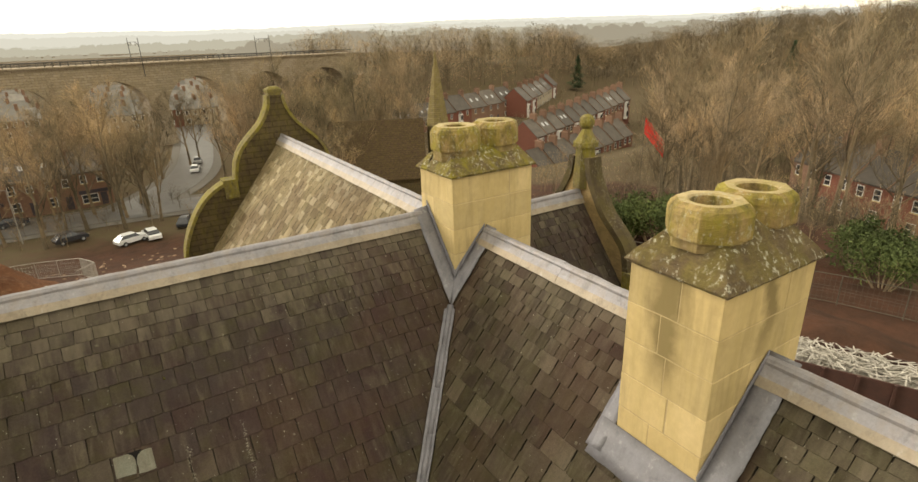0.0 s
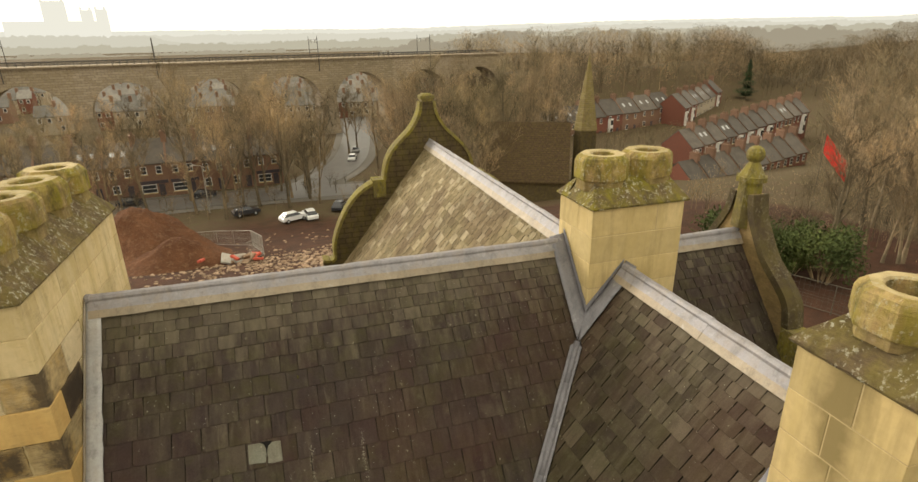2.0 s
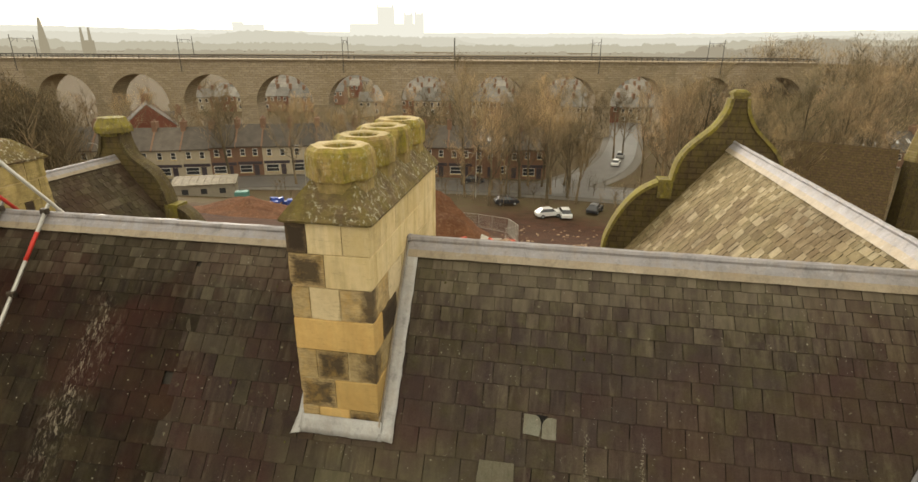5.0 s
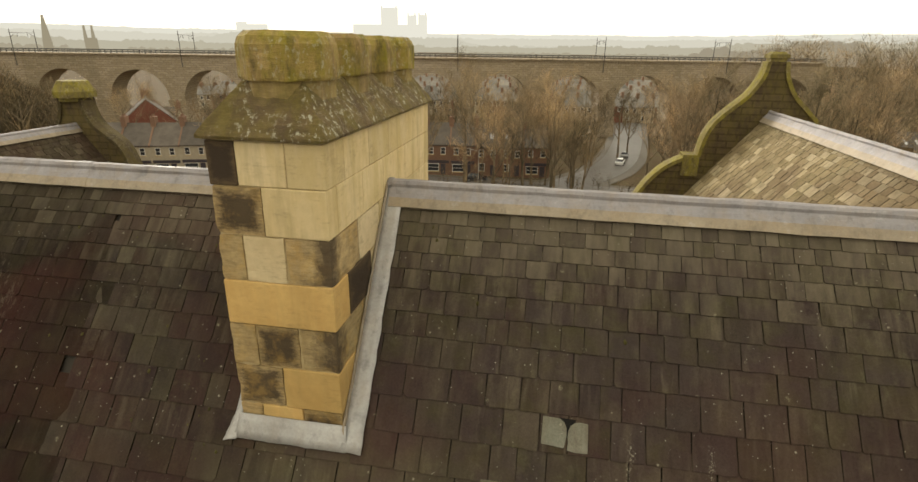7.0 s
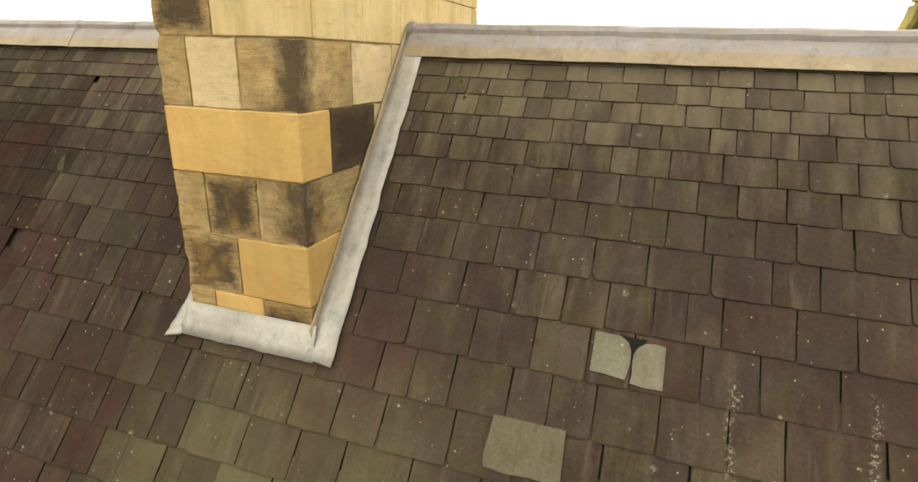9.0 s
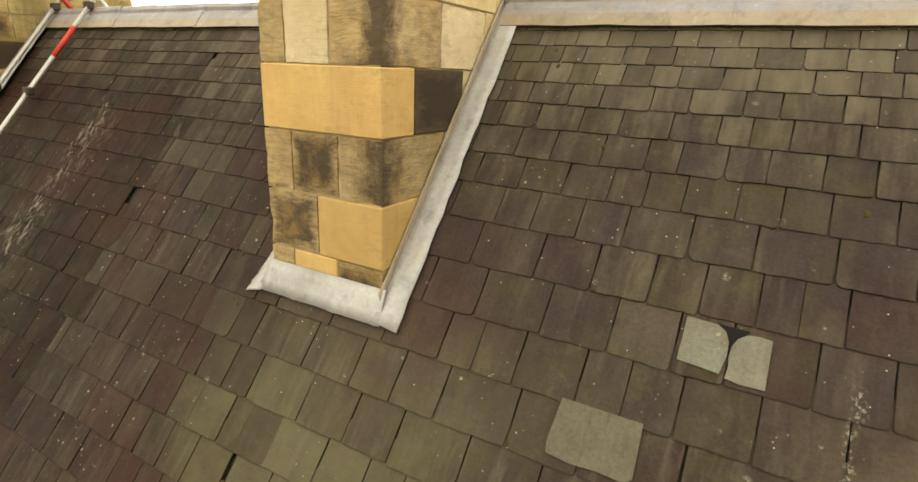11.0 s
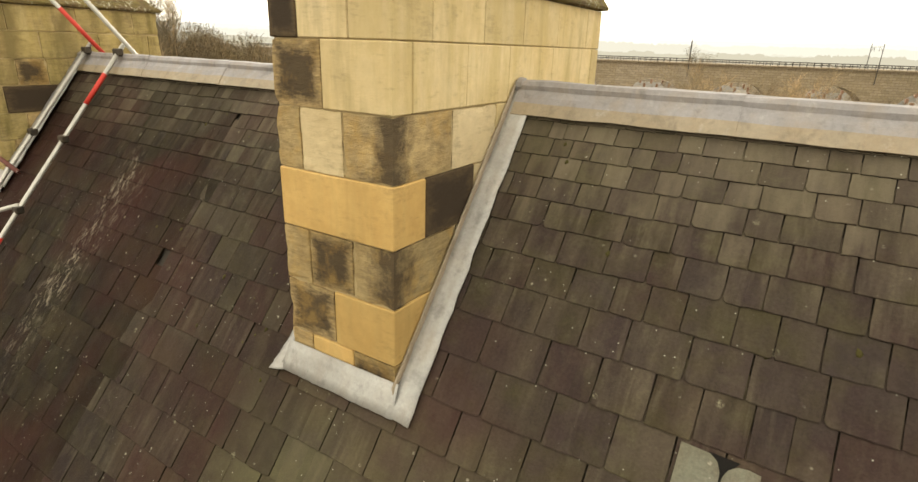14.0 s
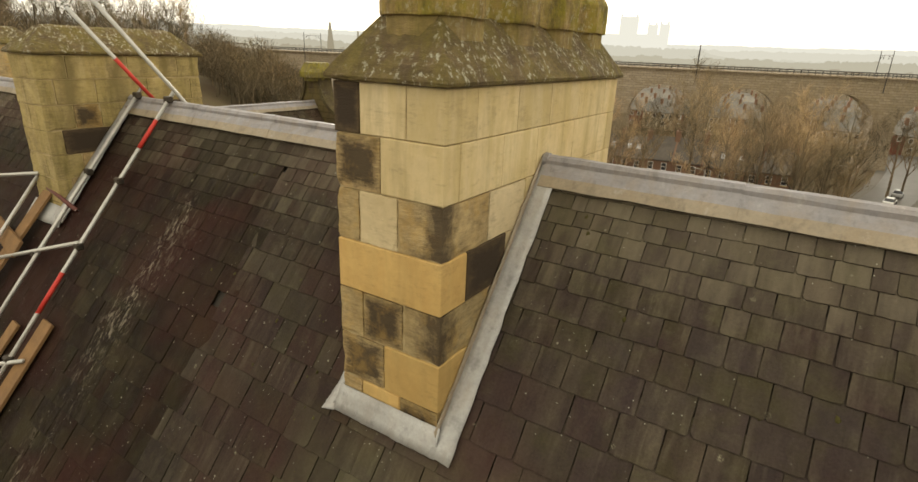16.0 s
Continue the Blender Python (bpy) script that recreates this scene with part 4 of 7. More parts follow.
    eight = lambda px, py, f, z, jit: [((a[0] + b[0]) / 2 if k else a[0], (a[1] + b[1]) / 2 if k else a[1], z) for a, b in zip(jit(octagon(px, py, z, f)), jit(octagon(px, py, z, f))[1:] + jit(octagon(px, py, z, f))[:1]) for k in (0, 1)]
    for px, py in pots:
        offs = [(rng.uniform(-0.007, 0.007), rng.uniform(-0.007, 0.007)) for _ in range(8)]
        jit = lambda ring: [(x + dx, y + dy, z) for (x, y, z), (dx, dy) in zip(ring, offs)]
        ringz = lambda f, z: eight(px, py, f, z, jit)
        hole = lambda r: [(px + r * math.cos(math.pi / 8 + q * math.pi / 8), py + r * math.sin(math.pi / 8 + q * math.pi / 8)) for q in range(16)]
        chip = lambda ring, a: [(x + rng.uniform(-a, a), y + rng.uniform(-a, a), z + rng.uniform(-a, a)) for x, y, z in ring]
        pot = Mesh()
        seq = [ringz(w - 0.10, zj + 0.034), chip(ringz(w - 0.008, zj + 0.026), 0.003), chip(ringz(w + 0.004, zj + 0.045), 0.003), chip(ringz(w, zj + 0.5 * pot_h), 0.004), chip(ringz(w - 0.004, zj + pot_h - 0.085), 0.005), chip(ringz(w - 0.04, zj + pot_h - 0.035), 0.006), chip(ringz(w - 0.12, zj + pot_h - 0.002), 0.005), ringz(w - 0.16, zj + pot_h)]
        seq += [[(x, y, zj + pot_h - 0.004) for x, y in hole(0.175)], [(x, y, zj + pot_h - 0.02) for x, y in hole(0.158)], [(x, y, zj + 0.05) for x, y in hole(0.15)]]
        pot.loft(seq)
        for q in range(len(pot.f)):
            pot.m[q] = 1 if 96 <= q < 144 else 0
        po = part("pot", pot, (POT_STONE, RIM_STONE), root, "mossy octagonal stone pot")
        put(po)
        part("neck", Mesh().loft([ringz(w - 0.055, zs - 0.06), ringz(w - 0.055, zj + 0.036)]), NECK_STONE, po)
    if pots and broached:
        # corner broaches that lean against the necks of the end pots
        xs, ys = sorted({p[0] for p in pots}), sorted({p[1] for p in pots})
        f = (w - 0.055) / 2
        for px, sx in ((xs[0], -1), (xs[-1], 1)):
            for py, sy in ((ys[0], -1), (ys[-1], 1)):
                cx, cy = (X0 if sx < 0 else X1) - sx * 0.010, (Y0 if sy < 0 else Y1) - sy * 0.010
                q0, q1, q2 = (cx, cy, z_cap + 0.046), (cx - sx * 0.27, cy, z_cap + 0.042), (cx, cy - sy * 0.27, z_cap + 0.042)
                q3 = (px + sx * 0.72 * f, py + sy * 0.72 * f, zj + 0.012)
                b = Mesh().add([q0, q1, q3, q2], [(0, 1, 2), (0, 2, 3), (1, 3, 2), (0, 3, 1)])
                put(part("broach", b, cap_stone or CAP_STONE, root, "pyramid-shaped corner of the cap"))
    return root


B_SPEC = {
    ("front", 0): [(0.25, BLACK_STONE), (0.42, PALE_CREAM), (0.33, PALE_CREAM)],
    ("front", 1): [(0.44, SOOTY), (0.56, PALE_CREAM)],
    ("front", 2): [(0.23, BROWN_STONE), (0.37, PALE_STONE), (0.40, BROWN_STONE)],
    ("front", 3): [(1.0, GOLD)],
    ("front", 4): [(0.25, BROWN_STONE), (0.40, SOOTY), (0.35, BROWN_STONE)],
    ("front", 5): [(0.46, SOOTY), (0.54, GOLD)],
    ("front", 6): [(0.22, BROWN_STONE), (0.40, GOLD), (0.38, SOOTY)],
    ("right", 2): [(0.8, PALE_STONE), (1, PALE_CREAM), (1, PALE_CREAM)],
    ("right", 3): [(0.5, BLACK_STONE), (0.8, PALE_STONE), (0.95, PALE_CREAM)],
    ("right", 4): [(0.4, PALE_STONE), (1, PALE_CREAM)],
    ("left", 0): [(1, BLACK_STONE), (1, BROWN_STONE), (1, PALE_CREAM)], ("left", 1): [(1, SOOTY), (1, BROWN_STONE)],
}
chimney("chimney_stack", "tall four-pot ashlar chimney with golden and sooty stones", -0.93, -0.06, -1.36, 1.60, 14.555, 11.9,
        [(-0.472, -0.93 + 0.71 * k) for k in range(4)], B_SPEC, 1, pot_flats=0.655, default=PALE_CREAM, recess=0.02, rise=0.36, first=0.315, pot_h=0.345, returns={2: 0.56, 3: 0.30, 4: 0.62, 5: 0.9})
chimney("chimney_stack", "cream two-pot ashlar chimney where two ridges meet", 5.85, 7.22, -0.69, 0.20, 14.57, 12.6, [(6.20, -0.245), (6.88, -0.245)], None, 2, pot_flats=0.66, pot_h=0.35, neck=0.05, cap_stone=CAP_MOSSY)
chimney("chimney_stack", "cream two-pot ashlar chimney with damp streaks astride a ridge", 5.61, 6.88, -4.77, -3.91, 14.54, 12.3, [(5.95, -4.34), (6.57, -4.34)], None, 3, CREAM_DAMP, pot_flats=0.60, pot_h=0.30, broached=False, neck=0.0)
G_SPEC = {("front", 3): [(1, DIRTY)], ("right", 2): [(0.55, SOOTY), (0.8, DIRTY), (0.9, DIRTY), (0.25, BLACK_STONE)], ("right", 3): [(1.0, BLACK_STONE), (1, DIRTY), (1, DIRTY)], ("right", 4): [(0.5, BROWN_STONE), (1, DIRTY)], ("right", 5): [(0.6, BROWN_STONE), (1, DIRTY)]}
chimney("chimney_stack", "sooty cream ashlar chimney beside scaffold tubes", -6.74, -6.08, -1.05, 1.03, 14.52, 12.0, [], G_SPEC, 4, DIRTY, recess=0.02, first=0.28, course=0.30)
chimney("chimney_stack", "weathered ashlar chimney beyond the scaffolding", -12.9, -12.0, -1.3, 1.3, 14.52, 12.0, [], None, 5, BROWN_STONE, recess=0.02)

# lead flashings round the stacks
flash = tagged(new("flashing_1"), "whitened lead apron and side flashing at the tall chimney foot", "flashing", kind="structure")
zp = lambda y, h=0.0: R1Z + TAN * y + h
strip("side_sheet", ((-0.055, 0.0, zp(0, 0.075)), (-0.055, -1.46, zp(-1.46, 0.085))), ((0.10, 0.0, zp(0, 0.07)), (0.11, -1.46, zp(-1.46, 0.06))), LEAD_WHITE, flash)
strip("upstand", ((-0.05, -0.06, zp(-0.06, 0.15)), (-0.05, -1.40, zp(-1.40, 0.15))), ((-0.045, -0.06, zp(-0.06, 0.06)), (-0.045, -1.40, zp(-1.40, 0.06))), LEAD_STAINED, flash)
strip("apron", ((-0.94, -1.368, zp(-1.368, 0.13)), (-0.03, -1.368, zp(-1.368, 0.13))), ((-0.95, -1.455, zp(-1.455, 0.055)), (-0.01, -1.455, zp(-1.455, 0.055))), LEAD_WHITE, flash)
strip("corner_piece", ((-0.94, -1.20, zp(-1.20, 0.075)), (-0.94, -1.462, zp(-1.462, 0.062))), ((-0.975, -1.27, zp(-1.27, 0.062)), (-1.055, -1.475, zp(-1.475, 0.056))), LEAD_WHITE, flash, seed=9, wobble=0.005)
strip("side_sheet", ((-0.935, 0.0, zp(0, 0.075)), (-0.935, -1.43, zp(-1.43, 0.075))), ((-0.99, 0.0, zp(0, 0.055)), (-1.0, -1.44, zp(-1.44, 0.05))), LEAD_WHITE, flash)
flash = tagged(new("flashing_2"), "grey lead flashing up both sides of the corner chimney", "flashing", kind="structure")
zr = lambda x, h=0.0: R2Z - TAN * (R2X - x) + h
strip("side_sheet", ((5.84, 0.02, zp(0.0, 0.12)), (5.84, -0.74, zp(-0.74, 0.12))), ((5.62, 0.02, zp(0.0, 0.09)), (5.62, -0.90, zp(-0.90, 0.09))), LEAD_DARK, flash)
strip("upstand", ((5.838, 0.02, zp(0.0, 0.20)), (5.838, -0.72, zp(-0.72, 0.20))), ((5.83, 0.02, zp(0.0, 0.11)), (5.83, -0.74, zp(-0.74, 0.11))), LEAD_DARK, flash)
strip("side_sheet", ((6.40, -0.70, zr(6.36, 0.12)), (5.80, -0.70, zr(5.80, 0.12))), ((6.40, -0.93, zr(6.36, 0.12)), (5.62, -0.93, zr(5.62, 0.09))), LEAD_DARK, flash)
strip("upstand", ((6.36, -0.698, zr(6.36, 0.15)), (5.82, -0.698, zr(5.82, 0.20))), ((6.36, -0.705, zr(6.36, 0.11)), (5.82, -0.705, zr(5.82, 0.11))), LEAD_DARK, flash)
flash = tagged(new("flashing_3"), "grey lead apron and flashing round the streaked chimney", "flashing", kind="structure")
strip("side_sheet", ((6.40, -4.775, zr(6.36, 0.12)), (5.42, -4.775, zr(5.42, 0.12))), ((6.40, -5.02, zr(6.36, 0.12)), (5.42, -5.02, zr(5.42, 0.08))), LEAD_DARK, flash)
strip("upstand", ((6.36, -4.778, zr(6.36, 0.15)), (5.58, -4.778, zr(5.58, 0.2))), ((6.36, -4.785, zr(6.36, 0.11)), (5.58, -4.785, zr(5.58, 0.11))), LEAD_DARK, flash)
strip("apron", ((5.60, -3.75, zr(5.60, 0.12)), (5.60, -4.80, zr(5.60, 0.12))), ((5.38, -3.75, zr(5.38, 0.08)), (5.38, -4.90, zr(5.38, 0.08))), LEAD_DARK, flash)
strip("side_sheet", ((6.36, -3.9, zr(6.36, 0.10)), (5.42, -3.9, zr(5.42, 0.11))), ((6.36, -3.72, zr(6.36, 0.11)), (5.42, -3.72, zr(5.42, 0.08))), LEAD_DARK, flash)
flash = tagged(new("flashing_4"), "whitened lead flashing at the scaffolded chimney", "flashing", kind="structure")
strip("side_sheet", ((-6.075, 0.0, zp(0, 0.10)), (-6.075, -1.16, zp(-1.16, 0.12))), ((-5.90, 0.0, zp(0, 0.09)), (-5.88, -1.16, zp(-1.16, 0.08))), LEAD_WHITE, flash)
strip("apron", ((-6.78, -1.06, zp(-1.06, 0.11)), (-6.07, -1.06, zp(-1.06, 0.11))), ((-6.82, -1.20, zp(-1.20, 0.08)), (-5.90, -1.20, zp(-1.20, 0.08))), LEAD_WHITE, flash)


# ---- the shaped gables ----
def arc_points(pts, per=4):
    """A smooth line through the points."""
    out = []
    for i in range(len(pts) - 1):
        p0, p1, p2, p3 = pts[max(i - 1, 0)], pts[i], pts[i + 1], pts[min(i + 2, len(pts) - 1)]
        for k in range(per):
            t = k / per
            out.append(tuple(0.5 * ((2 * b) + (c - a) * t + (2 * a - 5 * b + 4 * c - d) * t * t + (3 * b - a - 3 * c + d) * t ** 3) for a, b, c, d in zip(p0, p1, p2, p3)))
    out.append(pts[-1])
    return out


def gable(name, label, along, centre, plane, upper, lower, head, z_floor=8.5, thick=0.36, stone=None, cope=None, deep=0.05):
    """A parapet gable: a wall with an S-shaped upper sweep, a step, a rounded shoulder; a proud coping."""
    root = tagged(new(name), label, "gable", kind="structure")
    at = (lambda p, q, z: (centre + p, plane + q, z)) if along == "x" else (lambda p, q, z: (plane + q, centre + p, z))
    up, lo = arc_points(upper), arc_points(lower)
    half = up + lo
    foot = (lo[-1][0], z_floor)
    outline = [(-x, z) for x, z in [foot] + half[::-1]] + half + [foot]
    wall = Mesh()
    n = len(outline)
    wall.add([at(x, 0, z) for x, z in outline] + [at(x, thick, z) for x, z in outline], [tuple(range(n)), tuple(range(2 * n - 1, n - 1, -1))] + [(i, i + 1, n + i + 1, n + i) for i in range(n - 1)])
    part("wall", wall, stone or GABLE_STONE, root, "sooty coursed stone wall")
    kx, kz = lower[0]
    for sgn in (-1, 1):
        k = Mesh()
        p = [at(sgn * (kx - 0.36), -0.06, kz - 0.42), at(sgn * (kx + 0.02), -0.06, kz - 0.42), at(sgn * (kx + 0.02), thick + 0.06, kz - 0.42), at(sgn * (kx - 0.36), thick + 0.06, kz - 0.42)]
        q = [(x, y, kz + 0.1) for x, y, _ in p]
        part("kneeler", k.prism(p, q), MOSS_STONE, root, "mossy kneeler block")
    for sgn in (-1, 1):
        for line, nm in ((up, "coping"), (lo, "shoulder_coping")):
            c = Mesh()
            rows = []
            for i, (x, z) in enumerate(line):
                a, b = line[max(i - 1, 0)], line[min(i + 1, len(line) - 1)]
                d = Vector((b[0] - a[0], b[1] - a[1])).normalized()
                nx, nz = -d.y, d.x
                if nz < 0 and nx < 0:
                    nx, nz = -nx, -nz
                if nx < 0:
                    nx, nz = -nx, -nz
                rows.append([(x - nx * deep, -0.045, z - nz * deep), (x + nx * 0.035, -0.045, z + nz * 0.035), (x + nx * 0.06, thick / 2, z + nz * 0.06), (x + nx * 0.035, thick + 0.045, z + nz * 0.035), (x - nx * deep, thick + 0.045, z - nz * deep)])
            k = 5
            c.add([at(sgn * x, q, z) for r in rows for x, q, z in r], [(i * k + j, i * k + (j + 1) % k, (i + 1) * k + (j + 1) % k, (i + 1) * k + j) for i in range(len(rows) - 1) for j in range(k)] + [tuple(range(k)), tuple(range((len(rows) - 1) * k, len(rows) * k))])
            part(nm, c, cope or MOSS_STONE, root, "mossy coping stone")
    h = Mesh()
    w, z0, z1, kind = head
    rr = lambda f, z: [at(p, thick / 2 + q, z) for p, q in ((-f, -f), (f, -f), (f, f), (-f, f))]
    if kind == "block":
        for a, b in (((w, z0), (w, z1 - 0.14)), ((w + 0.04, z1 - 0.14), (w + 0.04, z1 - 0.06)), ((w + 0.02, z1 - 0.06), (w - 0.06, z1))):
            h.prism(rr(*a), rr(*b))
    elif kind == "cap":
        oct_ = lambda f, z: [at(x, thick / 2 + y, zz) for x, y, zz in octagon(0, 0, z, 2 * f)]
        for a, b in (((w * 0.75, z0), (w * 0.78, z0 + 0.1)), ((w, z0 + 0.1), (w, z0 + 0.24)), ((w, z0 + 0.24), (w * 0.7, z1))):
            h.prism(oct_(*a), oct_(*b))
    else:
        oct_ = lambda f, z: [at(x, thick / 2 + y, zz) for x, y, zz in octagon(0, 0, z, 2 * f)]
        for a, b in (((w + 0.03, z0), (w, z1 - 0.54)), ((w + 0.05, z1 - 0.54), (w + 0.05, z1 - 0.46)), ((w + 0.02, z1 - 0.46), (0.07, z1 - 0.24))):
            h.prism(oct_(*a), oct_(*b))
        rb = 0.135
        prof = [(rb * math.sin(math.pi * i / 8), -rb * math.cos(math.pi * i / 8)) for i in range(1, 8)]
        ringb = [[at(r * math.cos(2 * math.pi * k / 12), thick / 2 + r * math.sin(2 * math.pi * k / 12), z1 - rb + z) for k in range(12)] for r, z in prof]
        h.loft(ringb)
    part("finial", h, MOSS_STONE, root, "mossy stone finial")
    return root


D_UP = [(0.20, 14.95), (0.27, 14.6), (0.50, 14.20), (0.85, 13.86), (1.13, 13.56), (1.31, 13.2), (1.40, 12.72)]
D_LOW = [(1.74, 12.66), (2.15, 12.42), (2.52, 12.02), (2.84, 11.45), (3.03, 10.9), (3.08, 10.4), (3.42, 10.38)]
gable("gable_1", "S-curved stone parapet gable with mossy coping and block finial", "x", 6.27, 9.4, D_UP, D_LOW, (0.17, 14.75, 15.17, "block"))
E_UP = [(0.20, 14.35), (0.26, 14.05), (0.42, 13.75), (0.62, 13.45), (0.9, 13.2), (1.12, 12.95), (1.2, 12.6)]
E_LOW = [(1.5, 12.5), (2.0, 12.2), (2.45, 11.7), (2.8, 11.1), (2.95, 10.5), (3.0, 10.2), (3.3, 10.18)]
gable("gable_2", "S-curved stone parapet gable topped by a mossy ball finial", "y", 0.02, 8.9, E_UP, E_LOW, (0.16, 13.8, 15.06, "ball"), thick=0.2, stone=GABLE_TAN, cope=MOSS_DARK, deep=0.08)
F_UP = [(0.30, 13.86), (0.33, 13.6), (0.50, 13.22), (0.85, 12.95), (1.12, 12.72), (1.3, 12.35), (1.42, 11.9)]
F_LOW = [(1.7, 11.8), (2.0, 11.6), (2.35, 11.1), (2.6, 10.6), (2.75, 10.1), (2.8, 9.7), (3.0, 9.68)]
gable("gable_3", "S-curved stone parapet gable with an octagonal mossy cap", "x", -10.47, 7.2, F_UP, F_LOW, (0.46, 13.78, 14.27, "cap"), cope=MOSS_DARK)


# ---- moss in the joints of the slates ----
MOSS = stone_material("yellow_green_moss", (0.075, 0.068, 0.018), (0.045, 0.04, 0.013), rough_cut=0.8)
rng = random.Random(19)
tufts = Mesh()
for i in range(70):
    if i < 40:
        x, s = rng.gauss(-1.1, 0.25), rng.uniform(0.3, 2.7)
    elif i < 62:
        x, s = rng.uniform(-3.2, -0.9), rng.uniform(0.4, 3.4)
    else:
        x, s = rng.uniform(0.15, 4.0), rng.uniform(0.25, 3.2)
    if -0.99 < x < 0.12 and s < 2.45:
        continue
    r = rng.uniform(0.006, 0.015)
    c = Vector((x, -s * RUN, R1Z - s * RISE)) + Vector((0, -RISE, RUN)) * 0.012
    k = 6
    ring = lambda f, h: [tuple(c + Vector((f * r * rng.uniform(0.7, 1.2) * math.cos(q * math.pi / 3), 0, 0)) + Vector((0, -RUN, -RISE)) * (f * r * 1.5 * rng.uniform(0.7, 1.2) * math.sin(q * math.pi / 3)) + Vector((0, -RISE, RUN)) * h * r) for q in range(k)]
    tufts.loft([ring(1.0, -0.6), ring(1.1, 0.0), ring(0.6, 0.3), ring(0.15, 0.4)])
tagged(part("moss", tufts, MOSS, None, "small cushions of moss between the slates", smooth=True), category="moss", kind="stuff")

# ---- the ground and the town ----
def ease(t):
    t = min(1.0, max(0.0, t))
    return t * t * (3 - 2 * t)


def ground_z(x, y):
    """The lie of the land: the hospital's terrace, the valley with the road, wooded hills to both sides."""
    d = math.hypot(x, y)
    az = math.degrees(math.atan2(x, y)) if d > 1 else 0.0
    z = -10.0 * ease((y - 26 - 0.12 * abs(x)) / 56)
    z += 13.0 * ease((y - 190) / 600)
    z -= 9.0 * math.exp(-((x - 84) / 20.0) ** 2) * ease((62 - y) / 30) * ease((y + 80) / 30)
    z += 20.0 * ease((x - 140) / 170) * ease((az - 42) / 20)
    z += 12.0 * ease((-x - 42) / 62) * ease((-az - 47) / 11) * ease((y + 60) / 60)
    bank = ease((x - 40) / 30) * ease((260 - x) / 60)
    z += 16.0 * bank * math.exp(-((y - 186 - 0.22 * (x - 48)) / 22.0) ** 2)
    z -= 3.6 * math.exp(-((x - 118) / 50.0) ** 2 - ((y - 118) / 42.0) ** 2)
    z += 0.5 * noise.noise((x * 0.03, y * 0.03, 0.0)) * ease((d - 30) / 60)
    return z


def ground_material():
    n = Nodes("earth_and_rough_grass")
    big = n.noise(0.035, 6, 0.6, space="World")
    mid = n.noise(0.5, 7, 0.65, space="World")
    fine = n.noise(7, 6, 0.7, space="World")
    earth = n.mix(n.ramp(mid, [(0.35, (0, 0, 0)), (0.65, (1, 1, 1))]), (0.082, 0.040, 0.025), (0.048, 0.027, 0.018))
    scrub = n.mix(n.ramp(mid, [(0.4, (0, 0, 0)), (0.6, (1, 1, 1))]), (0.105, 0.074, 0.046), (0.105, 0.085, 0.045))
    pos = n.t.nodes.new("ShaderNodeNewGeometry").outputs["Position"]
    sep = n.t.nodes.new("ShaderNodeSeparateXYZ")
    n.to(pos, sep.inputs["Vector"])
    ex, ey = n.mul(sep.outputs["X"], 0.015), n.mul(n.mul(sep.outputs["Y"], 28.0, "SUBTRACT"), 0.0172)
    rad = n.mul(n.mul(n.mul(ex, ex), n.mul(ey, ey), "ADD"), n.mul(n.mul(big, 0.5, "SUBTRACT"), 1.2), "ADD")
    col = n.mix(n.ramp(rad, [(0.62, (0, 0, 0)), (0.9, (1, 1, 1))]), earth, scrub)
    col = n.mix(0.5, col, n.ramp(fine, [(0.3, (0.5, 0.5, 0.5)), (0.75, (1.15, 1.1, 1.0))]), "MULTIPLY")
    return n.done(col, 0.95, n.mix(0.5, mid, fine), 0.6, 0.15, spec=0.1)


GROUND = ground_material()
line = [math.copysign(abs(s) ** 2.1 * 2600, s) for s in [i / 75 for i in range(-75, 76)]]
g = Mesh()
k = len(line)
g.add([(x, y + 40, ground_z(x, y + 40)) for y in line for x in line], [(j * k + i, j * k + i + 1, (j + 1) * k + i + 1, (j + 1) * k + i) for j in range(k - 1) for i in range(k - 1)])
ground = part("ground", g, GROUND, None, "red-brown building site earth and winter scrub", smooth=True)
tagged(ground, category="ground", kind="structure")


def plain(name, a, b, scale=6.0, rough=0.85, bump=0.3, spec=0.3, metal=0.0, vary=0.0):
    n = Nodes(name)
    f = n.noise(scale, 6, 0.65, space="World")
    col = n.mix(n.ramp(f, [(0.3, (0, 0, 0)), (0.7, (1, 1, 1))]), a, b)
    if vary:
        col = n.mix(1.0, col, n.ramp(n.rnd(), [(0.0, (1 - vary,) * 3), (1.0, (1 + vary,) * 3)]), "MULTIPLY")
    return n.done(col, rough, f, bump, 0.01, metal, spec)


ASPHALT = plain("wet_asphalt", (0.085, 0.078, 0.07), (0.12, 0.11, 0.1), 0.5, 0.42)
PAVING = plain("damp_paving", (0.15, 0.134, 0.112), (0.11, 0.10, 0.085), 1.5)


